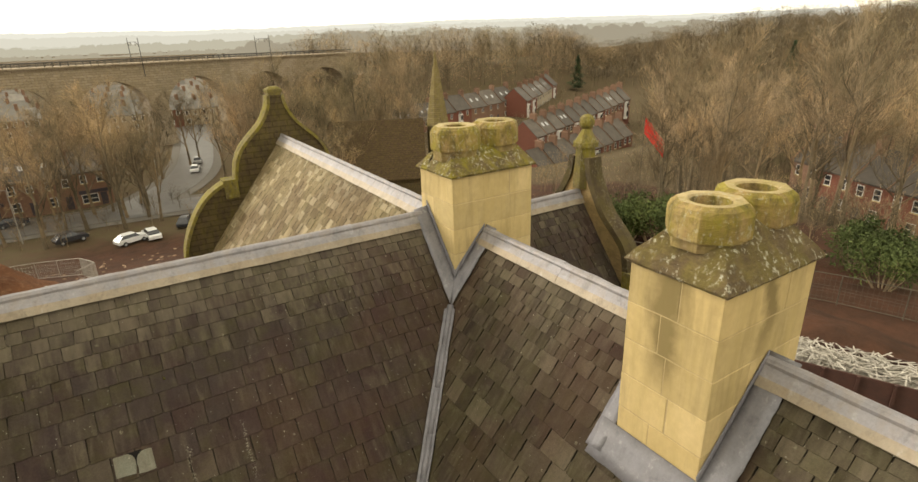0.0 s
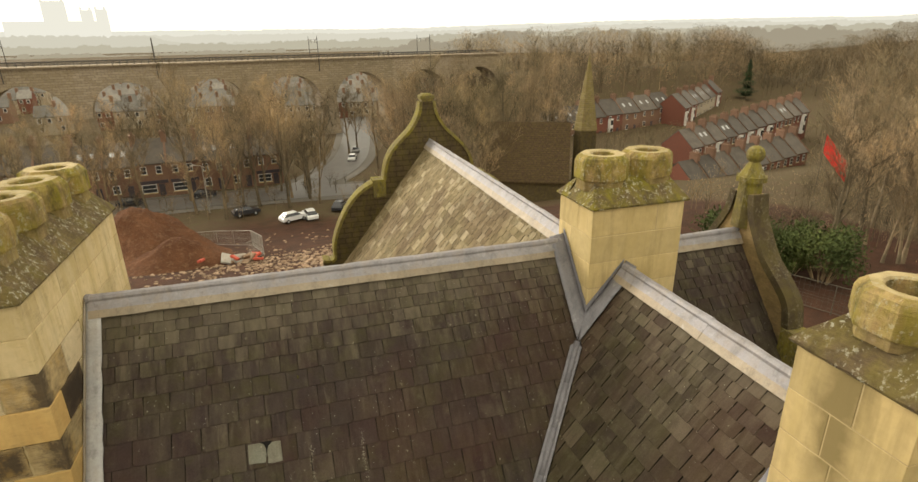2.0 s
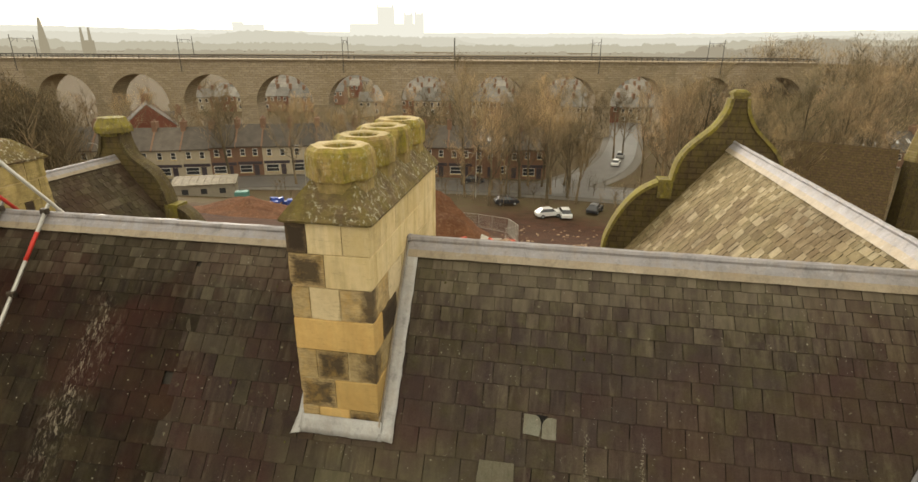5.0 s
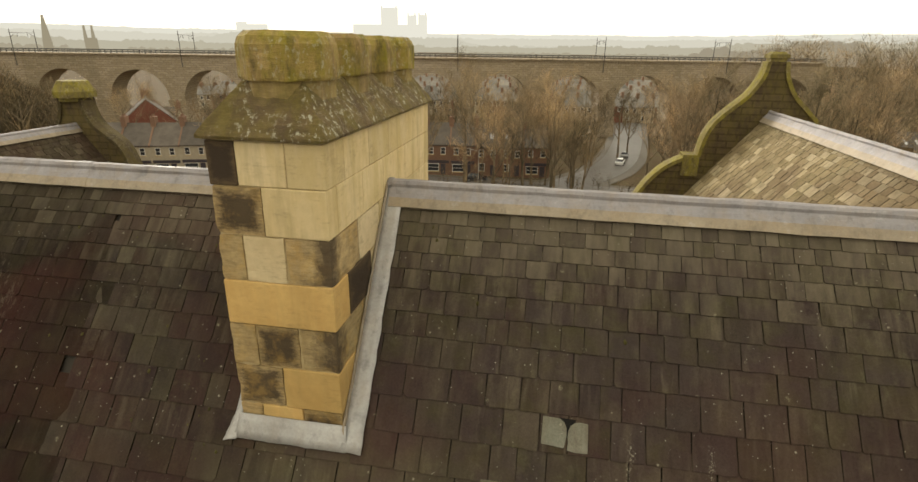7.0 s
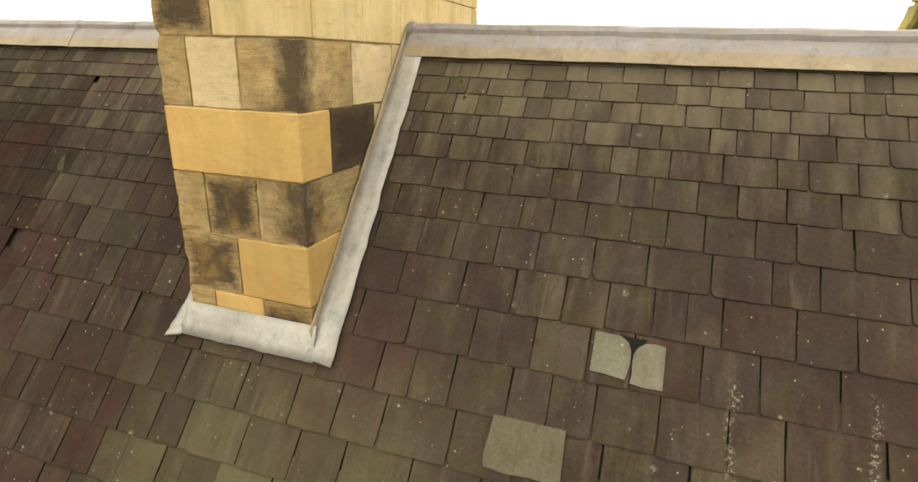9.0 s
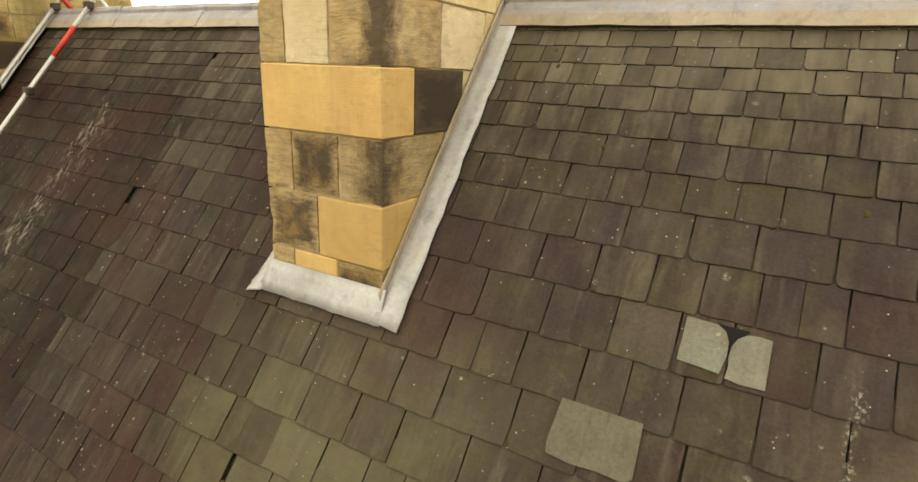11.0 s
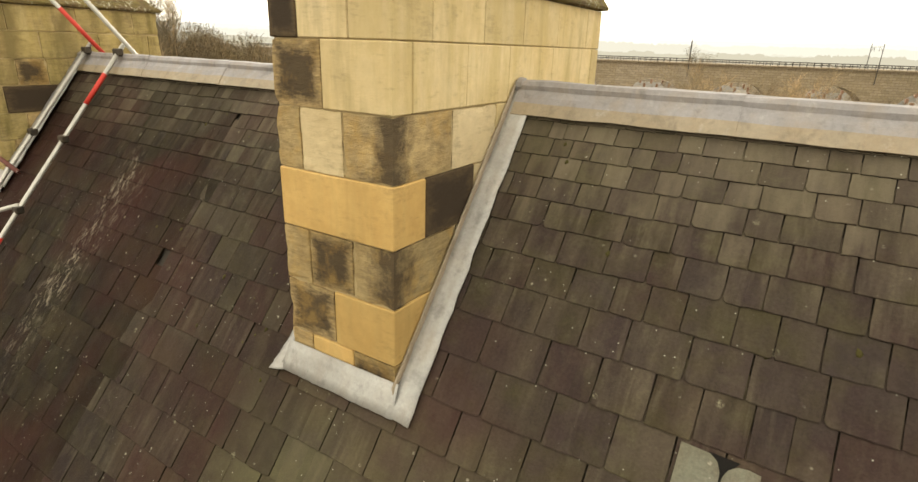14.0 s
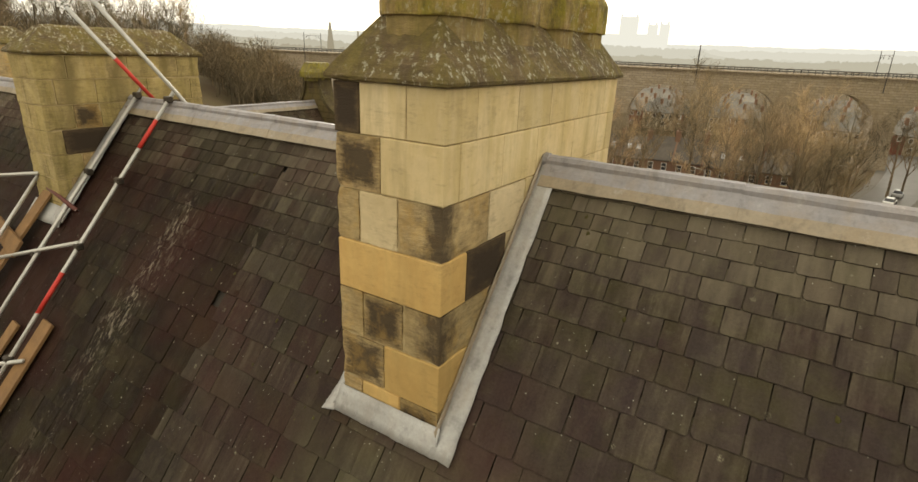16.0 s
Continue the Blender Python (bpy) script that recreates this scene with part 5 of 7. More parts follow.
def ribbon(name, pts, width, material, label, category, lift):
    pts = arc_points(pts, 14)
    m = Mesh()
    rows = []
    for i, (x, y) in enumerate(pts):
        a, b = pts[max(i - 1, 0)], pts[min(i + 1, len(pts) - 1)]
        d = Vector((b[0] - a[0], b[1] - a[1])).normalized()
        nx, ny = -d.y, d.x
        for s in (-1, -0.5, 0, 0.5, 1):
            px, py = x + nx * width / 2 * s, y + ny * width / 2 * s
            rows.append((px, py, ground_z(px, py) + lift))
    n = len(pts)
    m.add(rows, [(i * 5 + j, i * 5 + j + 1, i * 5 + j + 6, i * 5 + j + 5) for i in range(n - 1) for j in range(4)])
    ob = part(name, m, material, None, label)
    return tagged(ob, category=category, kind="structure")


ROAD_A = [(-210, 30), (-140, 62), (-80, 86), (-30, 97), (8, 97), (50, 90)]
ROAD_B = [(0, 96), (13, 118), (20, 150), (26, 200), (34, 290)]
ribbon("pavement_1", ROAD_A, 13, PAVING, "pale paved footway along the road", "pavement", 0.10)
ribbon("road_1", ROAD_A, 8.5, ASPHALT, "damp grey asphalt road", "road", 0.20)
ribbon("pavement_2", ROAD_B, 12, PAVING, "pale paved footway along the side road", "pavement", 0.14)
ribbon("road_2", ROAD_B, 8, ASPHALT, "damp grey asphalt side road", "road", 0.24)

# ---- the viaduct ----
VIA_STONE = stone_material("viaduct_sandstone", (0.39, 0.33, 0.265), (0.31, 0.262, 0.208), soot=0.16, streak=0.2, coursed=(1.5, 0.62, 0.04))
VIA_TOP = 13.2


def viaduct():
    root = thing("railway_viaduct", "long stone railway viaduct of round arches with iron parapet railings", "viaduct")
    p0, step = Vector((4.1, 168.0)), Vector((-20.5, -4.2))
    d = step.normalized()
    nrm = Vector((-d.y, d.x))
    span, depth, R = step.length, 8.0, 8.3
    spring = -0.3
    for i in range(-3, 9):
        c = p0 + step * i
        m = Mesh()
        # the arch wall: an outline with a half-round opening
        pts = [(R * math.cos(math.pi * k / 20), spring + R * math.sin(math.pi * k / 20)) for k in range(21)]
        loc = lambda u, v, z: (c.x + d.x * u + nrm.x * v, c.y + d.y * u + nrm.y * v, z)
        h = span / 2 + 0.002
        top = VIA_TOP - 1.6
        for v, flip in ((-depth / 2, False), (depth / 2, True)):
            edge = [(h, spring)] + pts + [(-h, spring)]
            up = [(h, top)] + [(u, top) for u, _ in pts] + [(-h, top)]
            a = [loc(u, v, z) for u, z in edge]
            b = [loc(u, v, z) for u, z in up]
            n = len(a)
            f = [(j, j + 1, n + j + 1, n + j) for j in range(n - 1)]
            m.add(a + b, f)
        a = [loc(u, -depth / 2, z) for u, z in pts]
        b = [loc(u, depth / 2, z) for u, z in pts]
        n = len(a)
        m.add(a + b, [(j, j + 1, n + j + 1, n + j) for j in range(n - 1)])
        part("arch", m, VIA_STONE, root)
        ring = Mesh()
        for k in range(21):
            a0, a1 = math.pi * k / 21 + 0.006, math.pi * (k + 1) / 21 - 0.006
            q = [(r * math.cos(a_), spring + r * math.sin(a_)) for a_ in (a0, a1) for r in (R - 0.02, R + 1.0)]
            ring.add([loc(u, v, z) for v in (-depth / 2 - 0.14, -depth / 2 + 0.3) for u, z in q], [(0, 1, 3, 2), (4, 6, 7, 5), (0, 2, 6, 4), (1, 5, 7, 3), (0, 4, 5, 1), (2, 3, 7, 6)])
        part("arch_ring", ring, VIA_STONE, root)
        pier = Mesh()
        u0 = span / 2
        w = span / 2 - R
        for za, zb, e0, e1 in ((-14, spring - 0.8, 0.7, 0.15), (spring - 0.8, spring, 0.35, 0.35)):
            r0 = [loc(u0 + su * (w + e0), sv * (depth / 2 + e0), za) for su, sv in ((-1, -1), (1, -1), (1, 1), (-1, 1))]
            r1 = [loc(u0 + su * (w + e1), sv * (depth / 2 + e1), zb) for su, sv in ((-1, -1), (1, -1), (1, 1), (-1, 1))]
            pier.prism(r0, r1)
        part("pier", pier, VIA_STONE, root)
        but = Mesh()
        but.prism([loc(u0 + su * 1.1, -depth / 2 + sv, spring) for su, sv in ((-1, -0.35), (1, -0.35), (1, 0.1), (-1, 0.1))], [loc(u0 + su * 0.9, -depth / 2 + sv, VIA_TOP - 1.6) for su, sv in ((-1, -0.2), (1, -0.2), (1, 0.1), (-1, 0.1))])
        part("pilaster", but, VIA_STONE, root)
    a, b = p0 + step * 8.5, p0 + step * -3.5
    L = (b - a).length
    e = (b - a).normalized()
    q = Vector((-e.y, e.x))
    deck = lambda u, v, z: (a.x + e.x * u + q.x * v, a.y + e.y * u + q.y * v, z)
    m = Mesh()
    for v0, v1, z0, z1 in ((-4.3, 4.3, VIA_TOP - 1.6, VIA_TOP - 1.0), (-4.6, 4.6, VIA_TOP - 1.25, VIA_TOP - 0.95)):
        m.prism([deck(0, v0, z0), deck(L, v0, z0), deck(L, v1, z0), deck(0, v1, z0)], [deck(0, v0, z1), deck(L, v0, z1), deck(L, v1, z1), deck(0, v1, z1)])
    part("deck", m, VIA_STONE, root, "corbelled stone deck")
    rail = Mesh()
    for v in (-4.4, 4.4):
        rail.tube(deck(0, v, VIA_TOP), deck(L, v, VIA_TOP), 0.09, 0.09, 6)
        rail.tube(deck(0, v, VIA_TOP - 0.5), deck(L, v, VIA_TOP - 0.5), 0.06, 0.06, 6)
        for i in range(int(L / 1.6)):
            rail.tube(deck(i * 1.6, v, VIA_TOP - 1.0), deck(i * 1.6, v, VIA_TOP + 0.05), 0.09, 0.09, 5)
    part("railing", rail, IRON, root, "dark iron parapet railing")
    return deck, L


IRON = plain("dark_iron", (0.06, 0.055, 0.05), (0.09, 0.08, 0.07), 3.0, 0.6, metal=0.4)
deck, DECK_L = viaduct()


def mast(u):
    root = thing("overhead_line_mast", "thin grey railway mast with cross arms on the viaduct", "mast", "railway masts")
    for v in (-4.8, 4.8):
        part("post", Mesh().tube(deck(u, v, VIA_TOP - 4.5), deck(u, v, VIA_TOP + 5.2), 0.13, 0.08, 6), IRON, root)
    for v0, v1, za, zb in ((-5.2, 5.2, 4.2, 4.2), (-4.8, -3.0, 3.0, 4.0), (4.8, 3.0, 3.0, 4.0), (-2.0, -2.0, 4.2, 3.2), (2.0, 2.0, 4.2, 3.2)):
        part("cross_arm", Mesh().tube(deck(u, v0, VIA_TOP + za), deck(u, v1, VIA_TOP + zb), 0.06, 0.06, 5), IRON, root)


for u in (20, 66, 112, 144, 186, 222):
    mast(u)

# ---- houses ----
BRICK = plain("red_brick", (0.22, 0.085, 0.055), (0.17, 0.07, 0.05), 3.0, 0.9, vary=0.18)
BROWN_BRICK = plain("brown_brick", (0.23, 0.135, 0.088), (0.175, 0.105, 0.072), 3.0, 0.9, vary=0.15)
RENDER = plain("cream_render", (0.46, 0.395, 0.29), (0.38, 0.32, 0.235), 2.0, 0.9, vary=0.15)
HOUSE_SLATE = plain("wet_house_slate", (0.070, 0.058, 0.047), (0.120, 0.100, 0.080), 0.7, 0.6, spec=0.3, vary=0.35)
# HOUSE_SLATE made paler for the far roofs: haze put into the colour.
HAZED_SLATE = plain("hazed_wet_slate", (0.12, 0.11, 0.095), (0.21, 0.192, 0.165), 0.5, 0.4, spec=0.4, vary=0.4)
WHITE = plain("white_paint", (0.72, 0.71, 0.67), (0.62, 0.6, 0.56), 4.0, 0.6)
PANE = plain("dark_window_glass", (0.03, 0.032, 0.035), (0.05, 0.05, 0.055), 2.0, 0.08, 0.02, 0.6)
DOOR = plain("dark_door_paint", (0.05, 0.045, 0.06), (0.07, 0.05, 0.05), 3.0, 0.5)


def house(width, depth, eaves, wall_mat, shop=False, skylight=False, bay=False):
    """A terraced house, front towards -y, its base at the origin."""
    root = thing("terraced_house", "", "house")
    w, d = width / 2, depth / 2
    rise = depth * 0.44
    wall = Mesh()
    ring = [(-d, -4), (d, -4), (d, eaves), (0, eaves + rise), (-d, eaves)]
    wall.prism([(-w, y, z) for y, z in ring], [(w, y, z) for y, z in ring])
    part("wall", wall, wall_mat, root)
    roof = Mesh()
    o = 0.3
    for s in (-1, 1):
        a = [(s * (d + o), eaves - o * 0.72 + 0.02), (0, eaves + rise + 0.06), (0, eaves + rise + 0.26), (s * (d + o), eaves - o * 0.72 + 0.22)]
        roof.prism([(-w - 0.02, y, z) for y, z in a], [(w + 0.02, y, z) for y, z in a])
    r = part("roof", roof, HOUSE_SLATE, root, "damp grey slate roof")
    ch = Mesh().box(w - 0.45, -0.9, eaves + rise - 0.6, w + 0.45, 0.9, eaves + rise + 1.5)
    coping = Mesh()
    for s in (-1, 1):
        a = [(s * (d + 0.32), eaves - 0.3), (0, eaves + rise + 0.1), (0, eaves + rise + 0.42), (s * (d + 0.32), eaves + 0.1)]
        coping.prism([(w - 0.16, y, z) for y, z in a], [(w + 0.16, y, z) for y, z in a])
    part("party_wall", coping, BROWN_BRICK, root)
    ch.box(w - 0.52, -0.97, eaves + rise + 1.25, w + 0.52, 0.97, eaves + rise + 1.42)
    for q in (-0.6, -0.2, 0.2, 0.6):
        ch.tube((w, q, eaves + rise + 1.4), (w, q, eaves + rise + 1.95), 0.14, 0.11, 6)
    part("chimney", ch, BROWN_BRICK, r, "brick chimney with clay pots")
    if skylight:
        for x in (-w * 0.4, w * 0.35):
            s = Mesh()
            zt = lambda y: eaves + rise * (1 + y / d) + 0.28
            s.add([(x - 0.4, -d * 0.62, zt(-d * 0.62)), (x + 0.4, -d * 0.62, zt(-d * 0.62)), (x + 0.4, -d * 0.40, zt(-d * 0.40)), (x - 0.4, -d * 0.40, zt(-d * 0.40)), (x - 0.4, -d * 0.62, zt(-d * 0.62) - 0.12), (x + 0.4, -d * 0.62, zt(-d * 0.62) - 0.12), (x + 0.4, -d * 0.40, zt(-d * 0.40) - 0.12), (x - 0.4, -d * 0.40, zt(-d * 0.40) - 0.12)],
                  [(0, 1, 2, 3), (4, 5, 1, 0), (5, 6, 2, 1), (6, 7, 3, 2), (7, 4, 0, 3)])
            part("skylight", s, SKYGLASS, r, "bright skylight glass")

    def window(x, z, ww, hh, side=-1):
        y = side * d
        win = part("window", Mesh().box(x - ww / 2, min(y + side * 0.06, y - side * 0.02), z, x + ww / 2, max(y + side * 0.06, y - side * 0.02), z + hh), WHITE, root, "white-framed sash window")
        for z0, z1 in ((z + 0.12, z + hh * 0.5 - 0.04), (z + hh * 0.5 + 0.05, z + hh - 0.1)):
            part("pane", Mesh().box(x - ww / 2 + 0.1, min(y, y + side * 0.075), z0, x + ww / 2 - 0.1, max(y, y + side * 0.075), z1), PANE, win)
        part("sill", Mesh().box(x - ww / 2 - 0.1, min(y, y + side * 0.14), z - 0.14, x + ww / 2 + 0.1, max(y, y + side * 0.14), z), CREAM, win)

    for side in (-1, 1):
        z1 = eaves - 2.0
        window(-w * 0.5, z1, 1.0, 1.5, side)
        window(w * 0.45, z1, 1.0, 1.5, side)
        if shop and side < 0:
            m = Mesh().box(-w + 0.2, -d - 0.12, 2.3, w - 0.2, -d + 0.05, 2.9)
            part("shop_fascia", m, WHITE if random.random() < 0.3 else DOOR, root)
            window(-w * 0.35, 0.6, w * 0.95, 1.6, side)
        else:
            window(-w * 0.45, 0.9, 1.2, 1.6, side)
        dr = Mesh().box(w * 0.45 - 0.5, min(side * d, side * (d + 0.08)), 0, w * 0.45 + 0.5, max(side * d, side * (d + 0.08)), 2.2)
        part("door", dr, DOOR, root)
    if bay:
        b = Mesh().prism([(x, y, 0) for x, y in ((-w * 0.45 - 1.0, -d), (-w * 0.45 - 0.6, -d - 0.7), (-w * 0.45 + 0.6, -d - 0.7), (-w * 0.45 + 1.0, -d))], [(x, y, 5.4) for x, y in ((-w * 0.45 - 1.0, -d), (-w * 0.45 - 0.6, -d - 0.7), (-w * 0.45 + 0.6, -d - 0.7), (-w * 0.45 + 1.0, -d))])
        bo = part("bay", b, WHITE, root, "white bay window")
        for z in (0.9, 3.5):
            part("pane", Mesh().box(-w * 0.45 - 0.5, -d - 0.73, z, -w * 0.45 + 0.5, -d - 0.68, z + 1.5), PANE, bo)
    return root


def far_house(width, depth, eaves, wall_mat):
    """A terraced house seen far off: walls, roof, chimney and windows."""
    root = thing("terraced_house", "", "house")
    w, d = width / 2, depth / 2
    rise = depth * 0.38
    ring = [(-d, -4), (d, -4), (d, eaves), (0, eaves + rise), (-d, eaves)]
    part("wall", Mesh().prism([(-w, y, z) for y, z in ring], [(w, y, z) for y, z in ring]), wall_mat, root)
    roof = Mesh()
    for s in (-1, 1):
        a = [(s * (d + 0.3), eaves - 0.2), (0, eaves + rise + 0.06), (0, eaves + rise + 0.26), (s * (d + 0.3), eaves)]
        roof.prism([(-w - 0.02, y, z) for y, z in a], [(w + 0.02, y, z) for y, z in a])
    r = part("roof", roof, HAZED_SLATE, root, "wet slate roof paled for haze")
    part("chimney", Mesh().box(w - 0.45, -0.8, eaves + rise - 0.6, w + 0.45, 0.8, eaves + rise + 1.6), BROWN_BRICK, r)
    for x, z in ((-w * 0.5, eaves - 2.0), (w * 0.45, eaves - 2.0), (-w * 0.4, 0.9)):
        win = part("window", Mesh().box(x - 0.6, -d - 0.06, z, x + 0.6, -d, z + 1.6), WHITE, root)
        part("pane", Mesh().box(x - 0.42, -d - 0.08, z + 0.18, x + 0.42, -d - 0.03, z + 1.42), PANE, win)
    return root


SKYGLASS = plain("skylight_glass", (0.45, 0.46, 0.47), (0.5, 0.5, 0.5), 2.0, 0.05, 0.02, 0.9)


def terrace(models, labels, start, end, group, base=None, climb=0.0, seed=1):
    """Houses side by side from start to end; each faces to the right of the way, stepping with the ground."""
    rng = random.Random(seed)
    a, b = Vector(start), Vector(end)
    d = (b - a).normalized()
    turn = math.degrees(math.atan2(d.y, d.x))
    u, made = 0.0, 0
    while u < (b - a).length:
        ob, width = models[rng.randrange(len(models))]
        c = a + d * (u + width / 2)
        q = copy_thing(ob, pose(c.x, c.y, base + climb * made if base is not None else ground_z(c.x, c.y) + 0.15, 0, 0, turn))
        tagged(q, labels[models.index((ob, width))], "house", group)
        u += width
        made += 1


PROTO = [(house(5.6, 8.5, 5.9, RENDER, shop=True), 5.6), (house(5.2, 8.5, 6.1, BROWN_BRICK, shop=True), 5.2), (house(5.0, 8.0, 5.8, BRICK), 5.0), (house(5.0, 8.0, 5.9, BRICK, skylight=False, bay=True), 5.0), (house(5.0, 8.0, 5.8, BROWN_BRICK, skylight=True), 5.0)]
terrace([PROTO[0], PROTO[0], PROTO[1]], ["cream rendered two-storey shop with slate roof", "cream rendered two-storey shop with slate roof", "brown brick two-storey shop with slate roof"], (-96, 90.5), (-48, 106), "shops along the road", seed=2)
terrace([PROTO[1], PROTO[4]], ["brown brick shop with slate roof", "brown brick terraced house with skylights"], (-46, 106.5), (-4, 111), "brick terrace along the road", seed=3)
terrace([PROTO[2], PROTO[3]], ["red brick terraced house with slate roof", "red brick terraced house with white bay window"], (73, 80), (107, 89), "lower brick terrace", -15.6, 0.25, seed=4)
terrace([PROTO[2], PROTO[4], PROTO[3]], ["red brick terraced house with slate roof", "brown brick terraced house with skylights", "red brick terraced house with white bay"], (90, 102), (144, 121), "middle brick terrace", -13.8, 0.3, seed=5)
BROAD = [(house(8.2, 9.5, 6.2, BROWN_BRICK, skylight=True), 8.2), (house(7.6, 9.5, 6.6, BRICK, bay=True), 7.6), (house(8.6, 9.0, 6.0, RENDER, skylight=True), 8.6)]
terrace(BROAD, ["broad brown brick house with skylights", "broad red brick house with white bay", "broad pale rendered house with skylights"], (74, 146), (124, 159), "upper brick terrace", -14.2, 0.35, seed=6)
terrace(BROAD, ["broad brown brick house with skylights", "broad red brick house with white bay", "broad pale rendered house with skylights"], (126, 152), (160, 176), "upper brick terrace", -12.6, 0.35, seed=12)
FAR = [(far_house(5.4, 8, 5.8, BROWN_BRICK), 5.4), (far_house(5.2, 8, 6.0, BRICK), 5.2), (far_house(5.6, 8, 5.6, RENDER), 5.6)]
for row in range(4):
    yy = 205 + 30 * row
    for x0 in (-150, -75, 2):
        terrace(FAR, ["brown brick terraced house beyond the viaduct", "red brick terraced house beyond the viaduct", "rendered terraced house beyond the viaduct"], (x0 - 4 * row, yy), (x0 + 58 - 4 * row, yy + 8), "terraces beyond the viaduct", seed=20 + row)
PROTO.append((house(11, 11, 8.0, BRICK), 11))
terrace([PROTO[5]], ["large red brick gabled house behind the shops"], (-90.5, 107), (-96.8, 114.8), "houses beside the viaduct", seed=8)
terrace([PROTO[0]], ["pale rendered house beside the viaduct"], (-104, 118), (-94, 121), "houses beside the viaduct", seed=8)
terrace([PROTO[4], PROTO[2]], ["brown brick house among trees", "red brick house among trees"], (84, 14), (90, 32), "brick houses below the wood", seed=9)
for ob, _ in PROTO + FAR + BROAD:
    for o in (*ob.children_recursive, ob):
        bpy.data.objects.remove(o)


# ---- the church ----
def church(x, y, turn):
    z = ground_z(x, y)
    root = thing("church", "stone church with a steep dark roof and a mossy spire", "church", at=pose(x, y, z, 0, 0, turn))
    m = Mesh()
    ring = [(-7, -3), (7, -3), (7, 3.6), (0, 11.6), (-7, 3.6)]
    m.prism([(-17, a, b) for a, b in ring], [(-2.5, a, b) for a, b in ring])
    part("nave_wall", m, GABLE_STONE, root)
    r = Mesh()
    for s in (-1, 1):
        a = [(s * 7.4, 3.25), (0, 11.7), (0, 12.0), (s * 7.4, 3.55)]
        r.prism([(-17.2, p, q) for p, q in a], [(-2.4, p, q) for p, q in a])
    part("roof", r, CHURCH_SLATE, root, "dark brown slate roof")
    t = Mesh().box(-2.3, -2.4, -3, 2.3, 2.4, 1.6)
    t.box(-2.5, -2.6, 1.5, 2.5, 2.6, 1.9)
    part("tower", t, GABLE_STONE, root)
    bel = Mesh().prism(octagon(0, 0, 1.9, 3.7), octagon(0, 0, 10.9, 3.4))
    part("belfry", bel, GABLE_STONE, root)
    for k in range(8):
        a = k * math.pi / 4
        w = Mesh().box(-0.28, -0.1, 7.4, 0.28, 0.1, 10.1, m=Matrix.Rotation(a + math.pi / 2, 4, "Z") @ Matrix.Translation((0, -1.70, 0)))
        part("louvre", w, MOSS_DARK, root)
    sp = Mesh().prism(octagon(0, 0, 10.8, 3.7), octagon(0, 0, 22.6, 0.12))
    part("spire", sp, SPIRE_STONE, root, "mossy octagonal spire")


CHURCH_SLATE = stone_material("brown_church_slate", (0.085, 0.052, 0.034), (0.062, 0.038, 0.027), soot=0.3, moss=0.15, coursed=(0.55, 0.3, 0.03))
church(49, 74, -27)

# ---- trees and woods ----
def bark_material(name, a, b, far=None):
    n = Nodes(name)
    f = n.noise(2.5, 6, 0.7, space="World")
    col = n.mix(n.ramp(f, [(0.3, (0, 0, 0)), (0.7, (1, 1, 1))]), a, b)
    if far:
        w = n.noise(0.035, 4, 0.6, space="World")
        col = n.mix(n.ramp(w, [(0.42, (0, 0, 0)), (0.58, (0.85, 0.85, 0.85))]), col, far)
    col = n.mix(1.0, col, n.ramp(n.rnd(), [(0.0, (0.7, 0.7, 0.7)), (1.0, (1.3, 1.25, 1.2))]), "MULTIPLY")
    stand = n.noise(0.13, 3, 0.55, (1, 1, 0.7), space="World")     # lighter and darker trees in the stand
    col = n.mix(1.0, col, n.ramp(stand, [(0.36, (0.5, 0.52, 0.5)), (0.5, (1.0, 1.0, 1.0)), (0.64, (1.45, 1.35, 1.2))]), "MULTIPLY")
    return n.done(col, 0.9, f, 0.4, 0.02, spec=0.15)


BARK = bark_material("winter_bark", (0.14, 0.112, 0.075), (0.20, 0.162, 0.108))
TWIG = bark_material("winter_twigs", (0.31, 0.236, 0.155), (0.40, 0.305, 0.20), (0.26, 0.215, 0.13))
TWIG_RED = bark_material("reddish_winter_twigs", (0.14, 0.106, 0.066), (0.18, 0.136, 0.084), (0.105, 0.092, 0.054))
LEAF = bark_material("evergreen_leaves", (0.05, 0.072, 0.024), (0.085, 0.105, 0.035))
CONIFER = bark_material("dark_conifer_needles", (0.026, 0.044, 0.020), (0.042, 0.062, 0.028))


def twig_card(mesh, a, b, width):
    """One thin twig: a narrow three-sided spike."""
    d = b - a
    u = d.orthogonal().normalized() * width
    v = d.normalized().cross(u)
    mesh.add([tuple(a + u), tuple(a - u * 0.5 + v * 0.8), tuple(a - u * 0.5 - v * 0.8), tuple(b)], [(0, 1, 3), (1, 2, 3), (2, 0, 3)])


